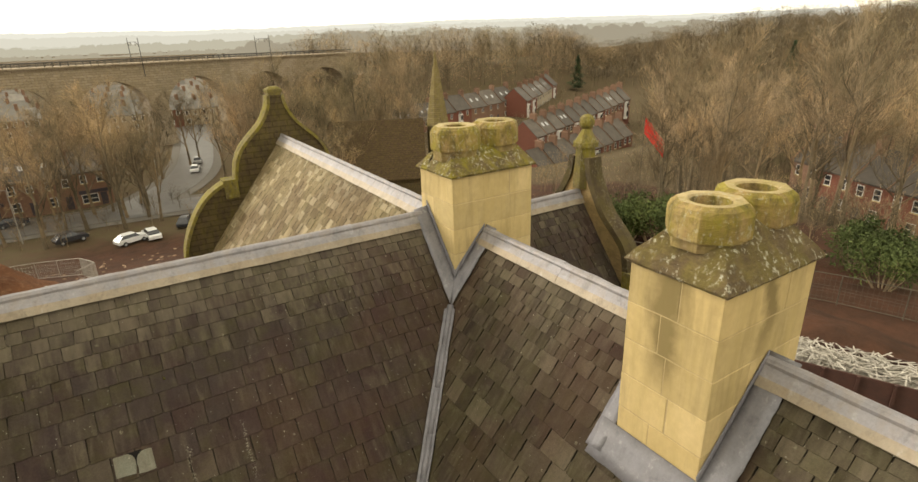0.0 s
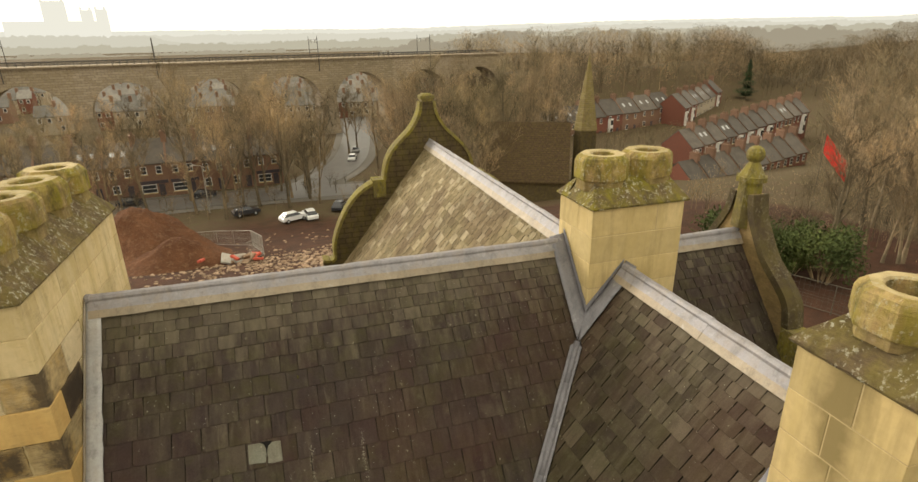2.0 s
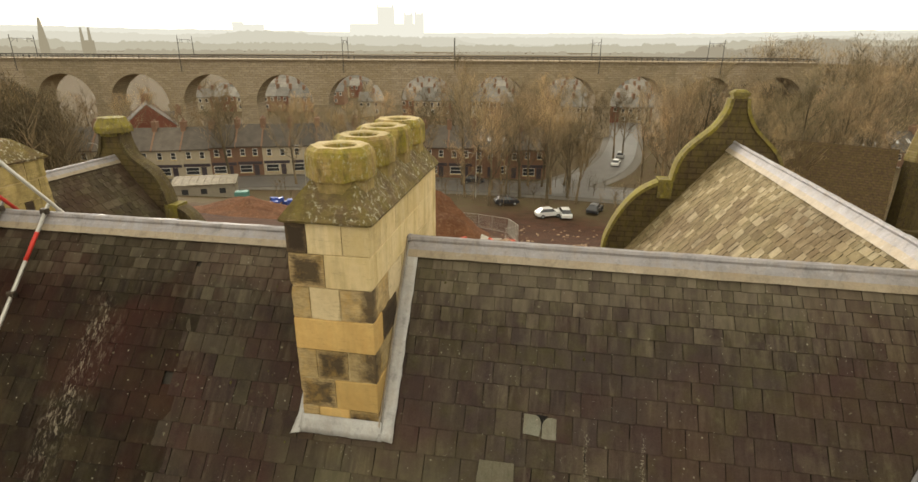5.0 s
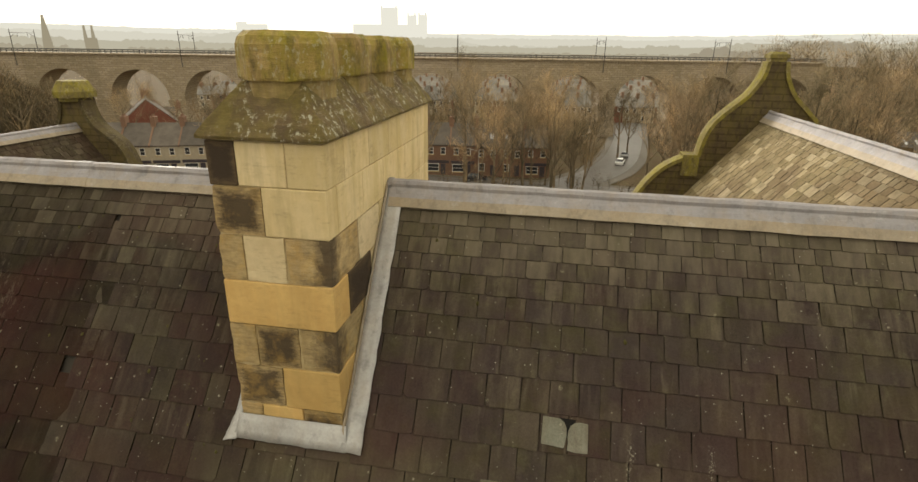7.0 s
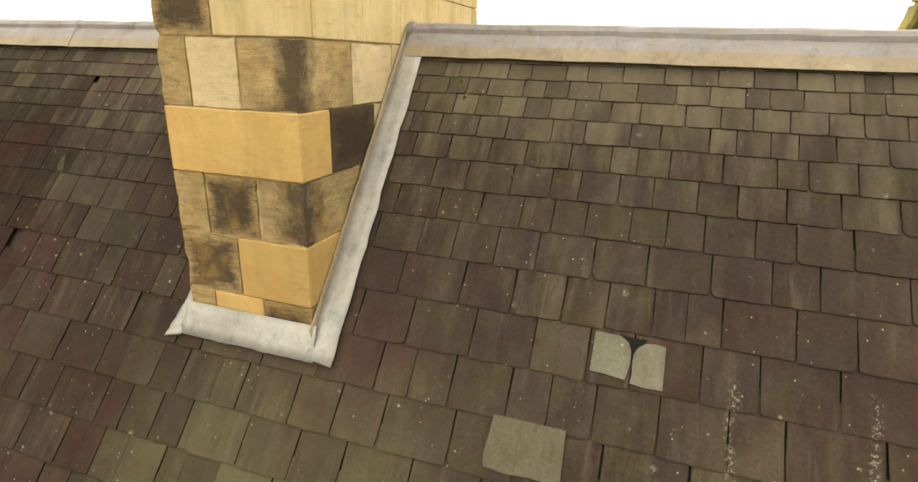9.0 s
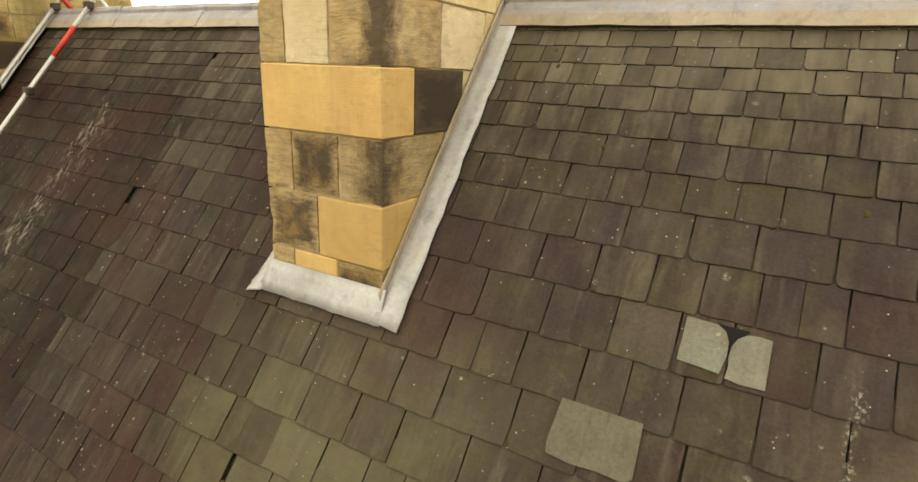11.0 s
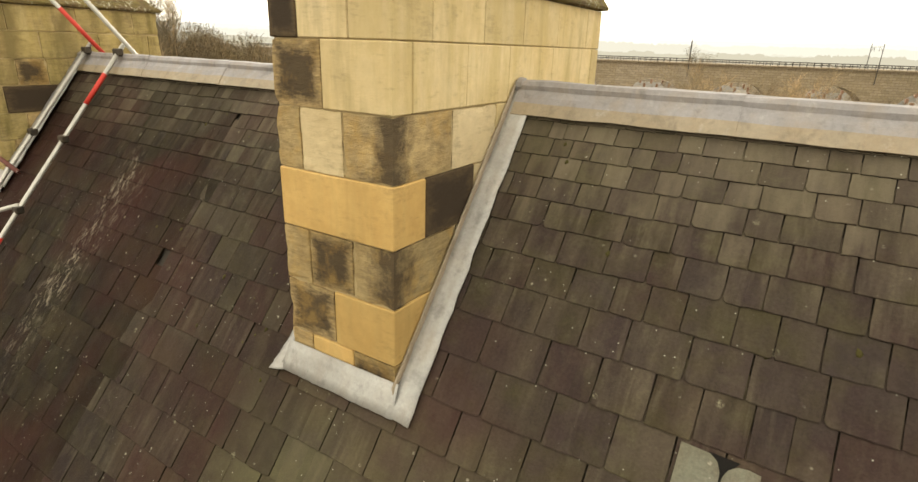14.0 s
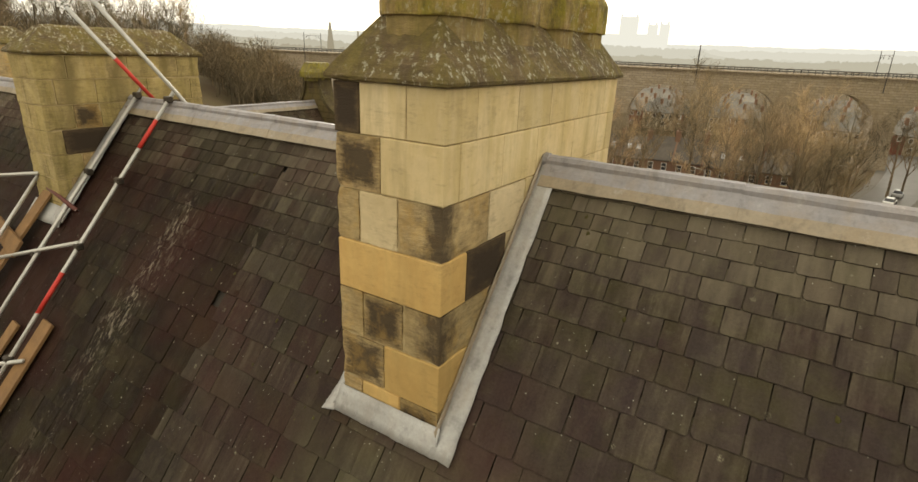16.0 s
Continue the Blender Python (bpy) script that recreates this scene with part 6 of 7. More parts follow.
def bare_tree(height, seed, limbs=9, twigs=5, spread=0.55, thick=0.26, twig_mat=None, low=0.28, twig_w=0.022):
    """A leafless tree: tapered trunk, limbs that fork twice, and a crown of fine twigs."""
    rng = random.Random(seed)
    root = thing("bare_tree", "tall leafless winter tree with a fine twiggy crown", "tree", "leafless trees of the valley")
    wood, crown = Mesh(), Mesh()
    p = Vector((0, 0, -0.5))
    stem = [p]
    lean = Vector((rng.uniform(-0.06, 0.06), rng.uniform(-0.06, 0.06), 1))
    for i in range(1, 8):
        p = p + lean * (height * 0.9 / 7) + Vector((rng.uniform(-1, 1), rng.uniform(-1, 1), 0)) * 0.02 * height * i / 7
        stem.append(p.copy())
    radius = lambda t: thick * (1 - t) ** 0.8 + 0.025
    for i in range(7):
        wood.tube(stem[i], stem[i + 1], radius(i / 7) * (1.25 if i == 0 else 1), radius((i + 1) / 7), 7, False)

    def on_stem(t):
        f = t * 7
        i = min(6, int(f))
        return stem[i].lerp(stem[i + 1], f - i)

    for k in range(limbs):
        t = low + (1 - low) * (k + rng.random()) / limbs * 0.97
        a = on_stem(t)
        ang = k * 2.4 + rng.uniform(-0.5, 0.5)
        length = height * (0.42 * (1 - t) + 0.13) * rng.uniform(0.8, 1.25)
        rise = rng.uniform(0.55, 1.25)
        d = Vector((math.cos(ang) * spread * 1.6, math.sin(ang) * spread * 1.6, rise)).normalized()
        r = radius(t) * 0.5
        pts = [a]
        for s in range(4):
            d = (d + Vector((rng.uniform(-0.25, 0.25), rng.uniform(-0.25, 0.25), 0.16))).normalized()
            pts.append(pts[-1] + d * length / 4)
        for s in range(4):
            wood.tube(pts[s], pts[s + 1], r * (1 - s / 4.5), r * (1 - (s + 1) / 4.5), 5, False)
        for s in range(1, 5):
            for q in range(3):
                d2 = (d + Vector((rng.uniform(-1, 1), rng.uniform(-1, 1), rng.uniform(-0.25, 0.9))) * 0.85).normalized()
                l2 = length * rng.uniform(0.28, 0.5)
                e = pts[s] + d2 * l2
                mid = pts[s].lerp(e, 0.5) + Vector((rng.uniform(-1, 1), rng.uniform(-1, 1), rng.uniform(0, 1))) * l2 * 0.08
                wood.tube(pts[s], mid, r * 0.35, r * 0.24, 3, False)
                wood.tube(mid, e, r * 0.24, 0.012, 3, False)
                for w in range(twigs):
                    base = pts[s].lerp(mid, 0.4 + 0.6 * rng.random()) if w % 3 == 0 else mid.lerp(e, rng.random())
                    d3 = (d2 + Vector((rng.uniform(-1, 1), rng.uniform(-1, 1), rng.uniform(-0.4, 1.0)))).normalized()
                    tip = base + d3 * height * rng.uniform(0.05, 0.10)
                    twig_card(crown, base, tip, twig_w)
                    for _ in range(2):
                        b2 = base.lerp(tip, rng.uniform(0.3, 0.8))
                        d4 = (d3 + Vector((rng.uniform(-1, 1), rng.uniform(-1, 1), rng.uniform(-0.3, 0.8))) * 0.9).normalized()
                        twig_card(crown, b2, b2 + d4 * height * rng.uniform(0.03, 0.06), twig_w * 0.75)
    part("trunk", wood, BARK, root, smooth=True)
    part("crown", crown, twig_mat or TWIG, root, "fine brown twigs")
    return root


def evergreen_bush(seed, mat, size=3.0, tall=1.0, leaves=2600):
    """A dense evergreen: stems and some thousands of small leaf blades in uneven clumps."""
    rng = random.Random(seed)
    root = thing("evergreen_bush", "dense dark green laurel bush", "bush", "evergreen bushes")
    stem, leaf = Mesh(), Mesh()
    clumps = []
    for k in range(11):
        a = rng.uniform(0, 6.28)
        r = size * rng.uniform(0.05, 0.75)
        c = Vector((r * math.cos(a), r * math.sin(a), size * tall * rng.uniform(0.35, 1.25)))
        clumps.append((c, size * rng.uniform(0.28, 0.5)))
        stem.tube((c.x * 0.2, c.y * 0.2, -0.4), c, 0.08, 0.03, 5)
    for i in range(leaves):
        c, r = clumps[rng.randrange(len(clumps))]
        d = Vector((rng.gauss(0, 1), rng.gauss(0, 1), rng.gauss(0, 1))).normalized()
        p = c + d * r * (rng.random() ** 0.35) * rng.uniform(0.85, 1.2)
        u = Vector((rng.gauss(0, 1), rng.gauss(0, 1), rng.gauss(0, 1))).normalized()
        v = u.cross(d).normalized() if abs(u.dot(d)) < 0.95 else u.orthogonal().normalized()
        s = rng.uniform(0.10, 0.2)
        leaf.add([tuple(p - u * s), tuple(p + v * s * 0.45 + d * 0.02), tuple(p + u * s), tuple(p - v * s * 0.45 + d * 0.02)], [(0, 1, 2), (0, 2, 3)])
    part("stem", stem, BARK, root)
    part("crown", leaf, mat, root, "glossy dark green leaves")
    return root


def conifer(height, seed):
    rng = random.Random(seed)
    root = thing("conifer", "tall dark conifer among bare trees", "tree", "conifers")
    t = Mesh().tube((0, 0, -0.5), (0, 0, height * 0.95), 0.25, 0.04, 6)
    part("trunk", t, BARK, root)
    leaf = Mesh()
    for i in range(2400):
        z = height * (0.12 + 0.88 * rng.random() ** 1.15)
        r = (height - z) * 0.36 * (0.35 + 0.65 * rng.random()) * (0.8 + 0.35 * math.sin(z * 2.1))
        a = rng.uniform(0, 6.28)
        p = Vector((r * math.cos(a), r * math.sin(a), z))
        o = Vector((math.cos(a), math.sin(a), -0.35)) * rng.uniform(0.35, 0.75)
        s = Vector((-math.sin(a), math.cos(a), rng.uniform(-0.3, 0.3))) * rng.uniform(0.12, 0.25)
        leaf.add([tuple(p - o * 0.4 + s), tuple(p - o * 0.4 - s), tuple(p + o)], [(0, 1, 2)])
    part("crown", leaf, CONIFER, root, "dark needle boughs")
    return root


TREES = [bare_tree(19, 1), bare_tree(17, 2, twig_mat=TWIG_RED), bare_tree(21, 3, limbs=11), bare_tree(15, 4, spread=0.8, limbs=8), bare_tree(18, 5, twigs=6)]
BUSH = [evergreen_bush(6, LEAF), evergreen_bush(7, LEAF, 2.6, 1.3)]
CONES = [conifer(15, 8)]


def plant(models, spots, seed, lo=0.8, hi=1.15):
    rng = random.Random(seed)
    for x, y in spots:
        s = rng.uniform(lo, hi)
        m = pose(x, y, ground_z(x, y) - 0.1, 0, 0, rng.uniform(0, 360))
        ob = copy_thing(models[rng.randrange(len(models))], m)
        ob.scale = (s, s, s)


def zone(n, az0, az1, d0, d1, seed):
    """Random places by bearing and distance from the hospital."""
    rng = random.Random(seed)
    out = []
    for _ in range(n):
        a, d = math.radians(rng.uniform(az0, az1)), math.sqrt(rng.uniform(d0 * d0, d1 * d1))
        out.append((d * math.sin(a), d * math.cos(a)))
    return out


plant(TREES, [(-32, 84), (-26, 88), (-20, 86), (-14, 90), (-9, 85), (-4, 91), (1, 88), (-38, 90), (6, 89), (22, 92), (25, 99), (29, 90), (19, 104), (33, 97), (27, 108), (-48, 92), (-58, 86), (24, 118), (30, 122), (38, 112), (-3, 100), (-16, 99), (-66, 96)], 1)
plant(TREES, [(28, 70), (31, 74), (25, 77), (34, 80), (-10, 118), (-20, 121), (-31, 117), (-2, 122), (-42, 112)], 21, 0.7, 0.9)
plant(TREES, zone(16, -24, 4, 90, 106, 22), 22, 0.6, 0.85)
plant(TREES, zone(22, 12, 30, 95, 135, 2), 2, 0.85, 1.2)
plant(TREES, zone(26, -22, 8, 118, 150, 3), 3, 0.7, 1.0)
plant(TREES, [p for p in zone(52, 47, 78, 58, 105, 4) if math.degrees(math.atan2(p[0], p[1])) > 52 + 420 / math.hypot(*p) and not (math.hypot(*p) < 72 and math.degrees(math.atan2(p[0], p[1])) < 60)], 4, 0.7, 1.0)
plant(TREES, [p for p in zone(16, 53, 66, 44, 60, 14) if not 53 < math.degrees(math.atan2(p[0], p[1])) < 58.5], 15, 0.45, 0.65)
plant(TREES, zone(24, -78, -59, 85, 125, 5), 5, 0.5, 0.75)
plant(TREES, zone(14, -47, -22, 112, 150, 6), 6, 0.6, 0.9)
plant(BUSH, [(34.5, 22.5), (36, 21.5), (37.5, 20), (36.5, 24), (39, 22), (33, 24)], 7, 0.75, 1.1)
plant(BUSH, [(43, 6), (45, 8.5), (46.5, 6.5), (47.5, 9)], 8, 0.7, 1.0)
plant(CONES, [(184, 180), (150, 92), (160, 84), (146, 100), (170, 80)], 9, 0.9, 1.3)
for ob in TREES + BUSH + CONES:
    for o in (*ob.children_recursive, ob):
        bpy.data.objects.remove(o)


def woodland(name, label, spots, mat_slots, seed, lo, hi, twigs=250):
    """Woods too far off to count: many small bare trees joined in one object."""
    rng = random.Random(seed)
    bases = []
    for k in range(6):
        m = Mesh()
        h = 1.0
        m.tube((0, 0, -0.05), (rng.uniform(-0.03, 0.03), 0, 0.55), 0.0085, 0.005, 4, False)
        for i in range(14):
            a, t = rng.uniform(0, 6.28), rng.uniform(0.25, 0.6)
            e = Vector((math.cos(a) * 0.2, math.sin(a) * 0.2, t + rng.uniform(0.12, 0.35)))
            m.tube((0, 0, t), e, 0.0042, 0.0016, 3, False)
        for i in range(twigs):
            a, zz = rng.uniform(0, 6.28), rng.uniform(0.28, 1.0)
            r = 0.34 * math.sqrt(max(0.02, 1 - ((zz - 0.58) / 0.43) ** 2)) * math.sqrt(rng.random())
            p = Vector((r * math.cos(a), r * math.sin(a), zz - 0.05))
            q = p + Vector((math.cos(a) * rng.uniform(-0.03, 0.09), math.sin(a) * rng.uniform(-0.03, 0.09), rng.uniform(0.01, 0.085)))
            b2 = rng.uniform(0, 3.14)
            u = Vector((math.cos(b2), math.sin(b2), rng.uniform(-0.3, 0.3))) * 0.0034
            m.add([tuple(p - u), tuple(p + u), tuple(q)], [(0, 1, 2)], 1)
        bases.append((np.array(m.v), m.f, m.m))
    out = Mesh()
    for x, y in spots:
        v, f, slots = bases[rng.randrange(6)]
        s = rng.uniform(lo, hi)
        a = rng.uniform(0, 6.28)
        c, sn = math.cos(a) * s * rng.uniform(0.9, 1.25), math.sin(a) * s
        rot = np.array([[c, -sn, 0], [sn, c, 0], [0, 0, s]])
        p = v @ rot.T + np.array([x, y, ground_z(x, y)])
        n = len(out.v)
        out.v.extend(map(tuple, p))
        out.f.extend([tuple(n + i for i in q) for q in f])
        out.m.extend(slots)
    return tagged(part(name, out, mat_slots, None, label), category="wood", kind="stuff")


woodland("woodland", "brown leafless wood on the railway bank", [p for p in [(random.Random(i).uniform(40, 230), random.Random(i + 5000).uniform(135, 255)) for i in range(900)] if (p[0] < 84 and p[1] < 205) or p[1] > 176 + 0.12 * (p[0] - 84)], (BARK, TWIG), 31, 11, 16)
woodland("woodland", "brown leafless wood on the hill", [p for p in zone(1500, 40, 88, 105, 380, 32) if not (math.degrees(math.atan2(p[0], p[1])) < 54 and math.hypot(*p) < 262)], (BARK, TWIG_RED), 32, 11, 17)
woodland("woodland", "dark leafless wood on the far slope", [p for p in zone(900, -95, -50, 95, 230, 33) if math.degrees(math.atan2(p[0], p[1])) < -56], (BARK, TWIG_RED), 33, 7, 10.5)
woodland("woodland", "brown leafless wood on the shoulder of the hill", zone(200, -58, -53.5, 95, 170, 35), (BARK, TWIG_RED), 35, 7.5, 10.5)
woodland("woodland", "brown leafless wood running down to the viaduct", zone(240, -53.5, -47.5, 95, 170, 36), (BARK, TWIG_RED), 36, 12, 16)
woodland("woodland", "hazy leafless trees on the skyline", zone(420, -48, 45, 240, 520, 34), (BARK, TWIG), 34, 8, 13, 90)
woodland("undergrowth", "brown leafless scrub below the trees", [p for p in zone(560, 46, 84, 48, 105, 41) if math.degrees(math.atan2(p[0], p[1])) > 55 or math.hypot(*p) < 60] + zone(160, -30, 30, 84, 100, 42) + zone(160, 15, 32, 90, 130, 43) + [(random.Random(i + 900).uniform(84, 158), random.Random(i + 7900).uniform(121, 147)) for i in range(110)], (BARK, TWIG), 41, 2.5, 5.5, 80)


def clear_of(p, lines, gap):
    """True where p is farther than gap from each line of houses."""
    for (x0, y0), (x1, y1) in lines:
        dx, dy = x1 - x0, y1 - y0
        t = max(0.0, min(1.0, ((p[0] - x0) * dx + (p[1] - y0) * dy) / (dx * dx + dy * dy)))
        if math.hypot(p[0] - x0 - t * dx, p[1] - y0 - t * dy) < gap:
            return False
    return True


ROWS = [((74, 146), (124, 159)), ((126, 152), (160, 176)), ((90, 102), (144, 121)), ((73, 80), (107, 89))]
woodland("undergrowth", "brown garden shrubs and small bare trees between the terraces", [p for p in [(random.Random(i + 300).uniform(58, 176), random.Random(i + 9300).uniform(66, 190)) for i in range(1000)] if clear_of(p, ROWS, 7.5) and math.hypot(p[0] - 45, p[1] - 74) > 18], (BARK, TWIG), 44, 2.0, 4.2, 70)

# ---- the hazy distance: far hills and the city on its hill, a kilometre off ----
# Flat emission, not lit: the haze of each distance is put into its colour.
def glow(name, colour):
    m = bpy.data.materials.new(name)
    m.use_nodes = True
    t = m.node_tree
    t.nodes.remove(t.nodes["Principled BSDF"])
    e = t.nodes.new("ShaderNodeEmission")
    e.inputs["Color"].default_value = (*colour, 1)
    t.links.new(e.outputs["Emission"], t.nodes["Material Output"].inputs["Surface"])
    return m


def skyline(name, label, dist, base, rough, colour, seed, steps=1500, crowns=0.8, az0=-110, az1=110):
    """A far ridge with the round crowns of trees along it. base: (bearing, elevation) pairs in degrees."""
    rng = random.Random(seed)
    m = Mesh()
    heads = []
    az = az0
    while az < az1:
        heads.append((az, rng.uniform(0.3, 0.95) * crowns, rough * rng.uniform(0.2, 1.3) * (0.35 + 0.65 * (noise.noise((az * 0.2, seed, 0)) > -0.1))))
        az += rng.uniform(0.12, 0.55) * crowns
    top = []
    for i in range(steps + 1):
        az = az0 + (az1 - az0) * i / steps
        for (a0, e0), (a1, e1) in zip(base, base[1:]):
            if a0 <= az <= a1:
                el = e0 + (e1 - e0) * ease((az - a0) / (a1 - a0))
        crown = max([h * math.sqrt(1 - ((az - c) / w) ** 2) for c, w, h in heads if abs(az - c) < w] or [0])
        top.append((az, el + crown + rough * rng.uniform(-0.1, 0.1)))
    vs = []
    for az, el in top:
        a = math.radians(az)
        x, y = dist * math.sin(a), dist * math.cos(a)
        vs += [(x, y, -60), (x, y, 15 + dist * math.tan(math.radians(el))), (x * 1.03, y * 1.03, -60)]
    m.add(vs, [(3 * i, 3 * i + 3, 3 * i + 4, 3 * i + 1) for i in range(steps)] + [(3 * i + 1, 3 * i + 4, 3 * i + 5, 3 * i + 2) for i in range(steps)])
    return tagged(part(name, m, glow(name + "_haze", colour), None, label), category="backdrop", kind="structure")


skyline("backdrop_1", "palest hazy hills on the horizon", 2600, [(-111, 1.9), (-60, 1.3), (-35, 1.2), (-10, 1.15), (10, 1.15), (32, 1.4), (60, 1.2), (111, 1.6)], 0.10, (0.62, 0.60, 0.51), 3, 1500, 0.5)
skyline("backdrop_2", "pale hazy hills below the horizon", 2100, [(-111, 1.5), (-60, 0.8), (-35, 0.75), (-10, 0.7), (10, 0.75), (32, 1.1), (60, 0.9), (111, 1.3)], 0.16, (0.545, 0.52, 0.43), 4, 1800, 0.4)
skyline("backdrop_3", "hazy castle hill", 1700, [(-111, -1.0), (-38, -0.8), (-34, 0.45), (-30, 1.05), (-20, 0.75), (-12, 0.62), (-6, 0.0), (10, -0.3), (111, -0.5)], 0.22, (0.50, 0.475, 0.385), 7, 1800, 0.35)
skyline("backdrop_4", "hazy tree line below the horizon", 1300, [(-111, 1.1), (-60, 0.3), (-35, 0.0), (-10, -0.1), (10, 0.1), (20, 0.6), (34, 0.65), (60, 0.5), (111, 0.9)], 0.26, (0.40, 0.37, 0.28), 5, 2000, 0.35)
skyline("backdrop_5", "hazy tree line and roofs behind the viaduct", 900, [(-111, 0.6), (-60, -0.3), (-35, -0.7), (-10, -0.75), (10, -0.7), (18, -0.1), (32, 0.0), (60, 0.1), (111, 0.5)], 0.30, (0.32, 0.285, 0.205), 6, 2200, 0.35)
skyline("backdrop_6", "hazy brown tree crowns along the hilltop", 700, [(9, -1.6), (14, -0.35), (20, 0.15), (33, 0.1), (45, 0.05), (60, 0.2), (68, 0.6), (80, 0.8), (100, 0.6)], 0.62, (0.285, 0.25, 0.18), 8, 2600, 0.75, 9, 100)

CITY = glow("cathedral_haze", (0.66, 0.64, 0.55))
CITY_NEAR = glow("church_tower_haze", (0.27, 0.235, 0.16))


def far_block(mesh, az0, az1, el0, el1, dist, deep=14, taper=0.0):
    x0, x1 = [dist * math.tan(math.radians(a)) for a in (az0, az1)]
    z0, z1 = [15 + dist * math.tan(math.radians(e)) / math.cos(math.radians(az0)) for e in (el0, el1)]
    cx = (x0 + x1) / 2
    k = 1 - taper
    mesh.prism([(x0, dist, z0), (x1, dist, z0), (x1, dist + deep, z0), (x0, dist + deep, z0)], [(cx + (x0 - cx) * k, dist, z1), (cx + (x1 - cx) * k, dist, z1), (cx + (x1 - cx) * k, dist + deep, z1), (cx + (x0 - cx) * k, dist + deep, z1)])


cathedral = thing("cathedral", "pale hazy cathedral with a tall tower on the city hill", "cathedral")
for nm, az0, az1, el0, el1 in (("tower", -17.9, -16.35, 0.4, 3.5), ("west_tower", -15.35, -14.55, 0.4, 2.85), ("west_tower", -14.3, -13.5, 0.4, 2.92), ("nave", -16.4, -13.6, 0.4, 2.0), ("choir", -20.6, -17.8, 0.4, 1.95)):
    m = Mesh()
    far_block(m, az0, az1, el0, el1, 1900)
    if "tower" in nm:
        for q in (az0, az1 - 0.16):
            far_block(m, q, q + 0.16, el1 - 0.02, el1 + 0.22, 1900, 3)
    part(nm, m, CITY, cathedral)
castle = thing("castle", "pale hazy castle keep on the skyline", "castle")
m = Mesh()
far_block(m, -31.2, -28.6, 0.3, 1.75, 1900)
far_block(m, -31.2, -30.4, 1.7, 1.95, 1900)
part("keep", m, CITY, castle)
tower = thing("church_tower", "hazy square church tower with two pinnacles", "church tower")
m = Mesh()
far_block(m, -43.35, -42.6, -1.6, 0.35, 420, 3)
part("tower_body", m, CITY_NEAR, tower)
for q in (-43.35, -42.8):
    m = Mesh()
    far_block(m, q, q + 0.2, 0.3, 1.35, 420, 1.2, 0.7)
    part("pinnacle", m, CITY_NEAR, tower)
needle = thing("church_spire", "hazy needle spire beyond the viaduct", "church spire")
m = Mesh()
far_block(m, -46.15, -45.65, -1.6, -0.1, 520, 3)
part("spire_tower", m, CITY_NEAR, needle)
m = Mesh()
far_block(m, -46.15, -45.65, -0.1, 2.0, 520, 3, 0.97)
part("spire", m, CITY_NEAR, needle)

# ---- scaffolding on the roof ----
STEEL = plain("galvanised_steel", (0.50, 0.49, 0.46), (0.40, 0.39, 0.36), 9.0, 0.45, 0.2, 0.5, 0.5)
DULL_RED = plain("dull_red_paint", (0.13, 0.04, 0.03), (0.09, 0.03, 0.025), 8.0, 0.6)
RED_PAINT = plain("red_paint", (0.55, 0.045, 0.03), (0.45, 0.04, 0.03), 8.0, 0.5)
BOARD = plain("scaffold_board_wood", (0.24, 0.135, 0.055), (0.16, 0.092, 0.042), 7.0, 0.8)
CLAMP = plain("dark_steel_clamp", (0.05, 0.045, 0.04), (0.09, 0.07, 0.05), 9.0, 0.6, metal=0.6)
scaffold = thing("scaffolding", "galvanised scaffold tubes with red bands and boards on the roof", "scaffolding", at=pose(-5.4, -1.0, 12.7))
lift = 0.12 * math.hypot(1, TAN)
inv = scaffold.matrix_basis.inverted()


def on_roof(x, s, h=lift):
    return Vector((x - 0.14, -s * RUN, R1Z - s * RISE + h))


def scaffold_tube(a, b, bands=(), paint=None):
    r = 0.0242
    ob = part("tube", Mesh().tube(a, b, r, r, 10), STEEL, scaffold, smooth=True, m=inv)
    L = (b - a).length
    for s0, s1 in bands:
        part("band", Mesh().tube(a + (b - a) * s0 / L, a + (b - a) * s1 / L, r + 0.0015, r + 0.0015, 10), paint or RED_PAINT, ob, "red painted band", smooth=True)
    return ob


def clamp(p):
    part("coupler", Mesh().soft_box(p.x - 0.05, p.y - 0.04, p.z - 0.04, p.x + 0.05, p.y + 0.04, p.z + 0.04, 0.012), CLAMP, scaffold, "dark steel coupler", m=inv)


scaffold_tube(on_roof(-4.93, -0.05), on_roof(-5.08, 5.2), ((0.45, 0.85), (2.5, 3.0), (4.5, 4.9)))
scaffold_tube(on_roof(-5.66, -0.05), on_roof(-5.8, 5.2))
up = lambda x, d: Vector((x - 0.14, 0.12 - d * RUN, R1Z + lift + 0.02 - 0.12 * TAN + d * RISE))
scaffold_tube(up(-5.62, -2.5), up(-5.62, 1.35), ((2.4, 3.15),))
scaffold_tube(up(-4.88, -2.5), up(-4.88, 1.55))
scaffold_tube(on_roof(-4.98, 2.12, lift + 0.05), on_roof(-6.9, 2.85, lift + 0.05))
scaffold_tube(on_roof(-6.45, 1.68, lift + 0.25), on_roof(-8.0, 2.0, lift + 0.25))
ob = scaffold_tube(on_roof(-5.4, 1.78, lift + 0.04), on_roof(-6.7, 1.58, lift + 0.04), ((0.0, 1.3),), DULL_RED)
scaffold_tube(on_roof(-4.78, 3.43), on_roof(-6.0, 3.95))
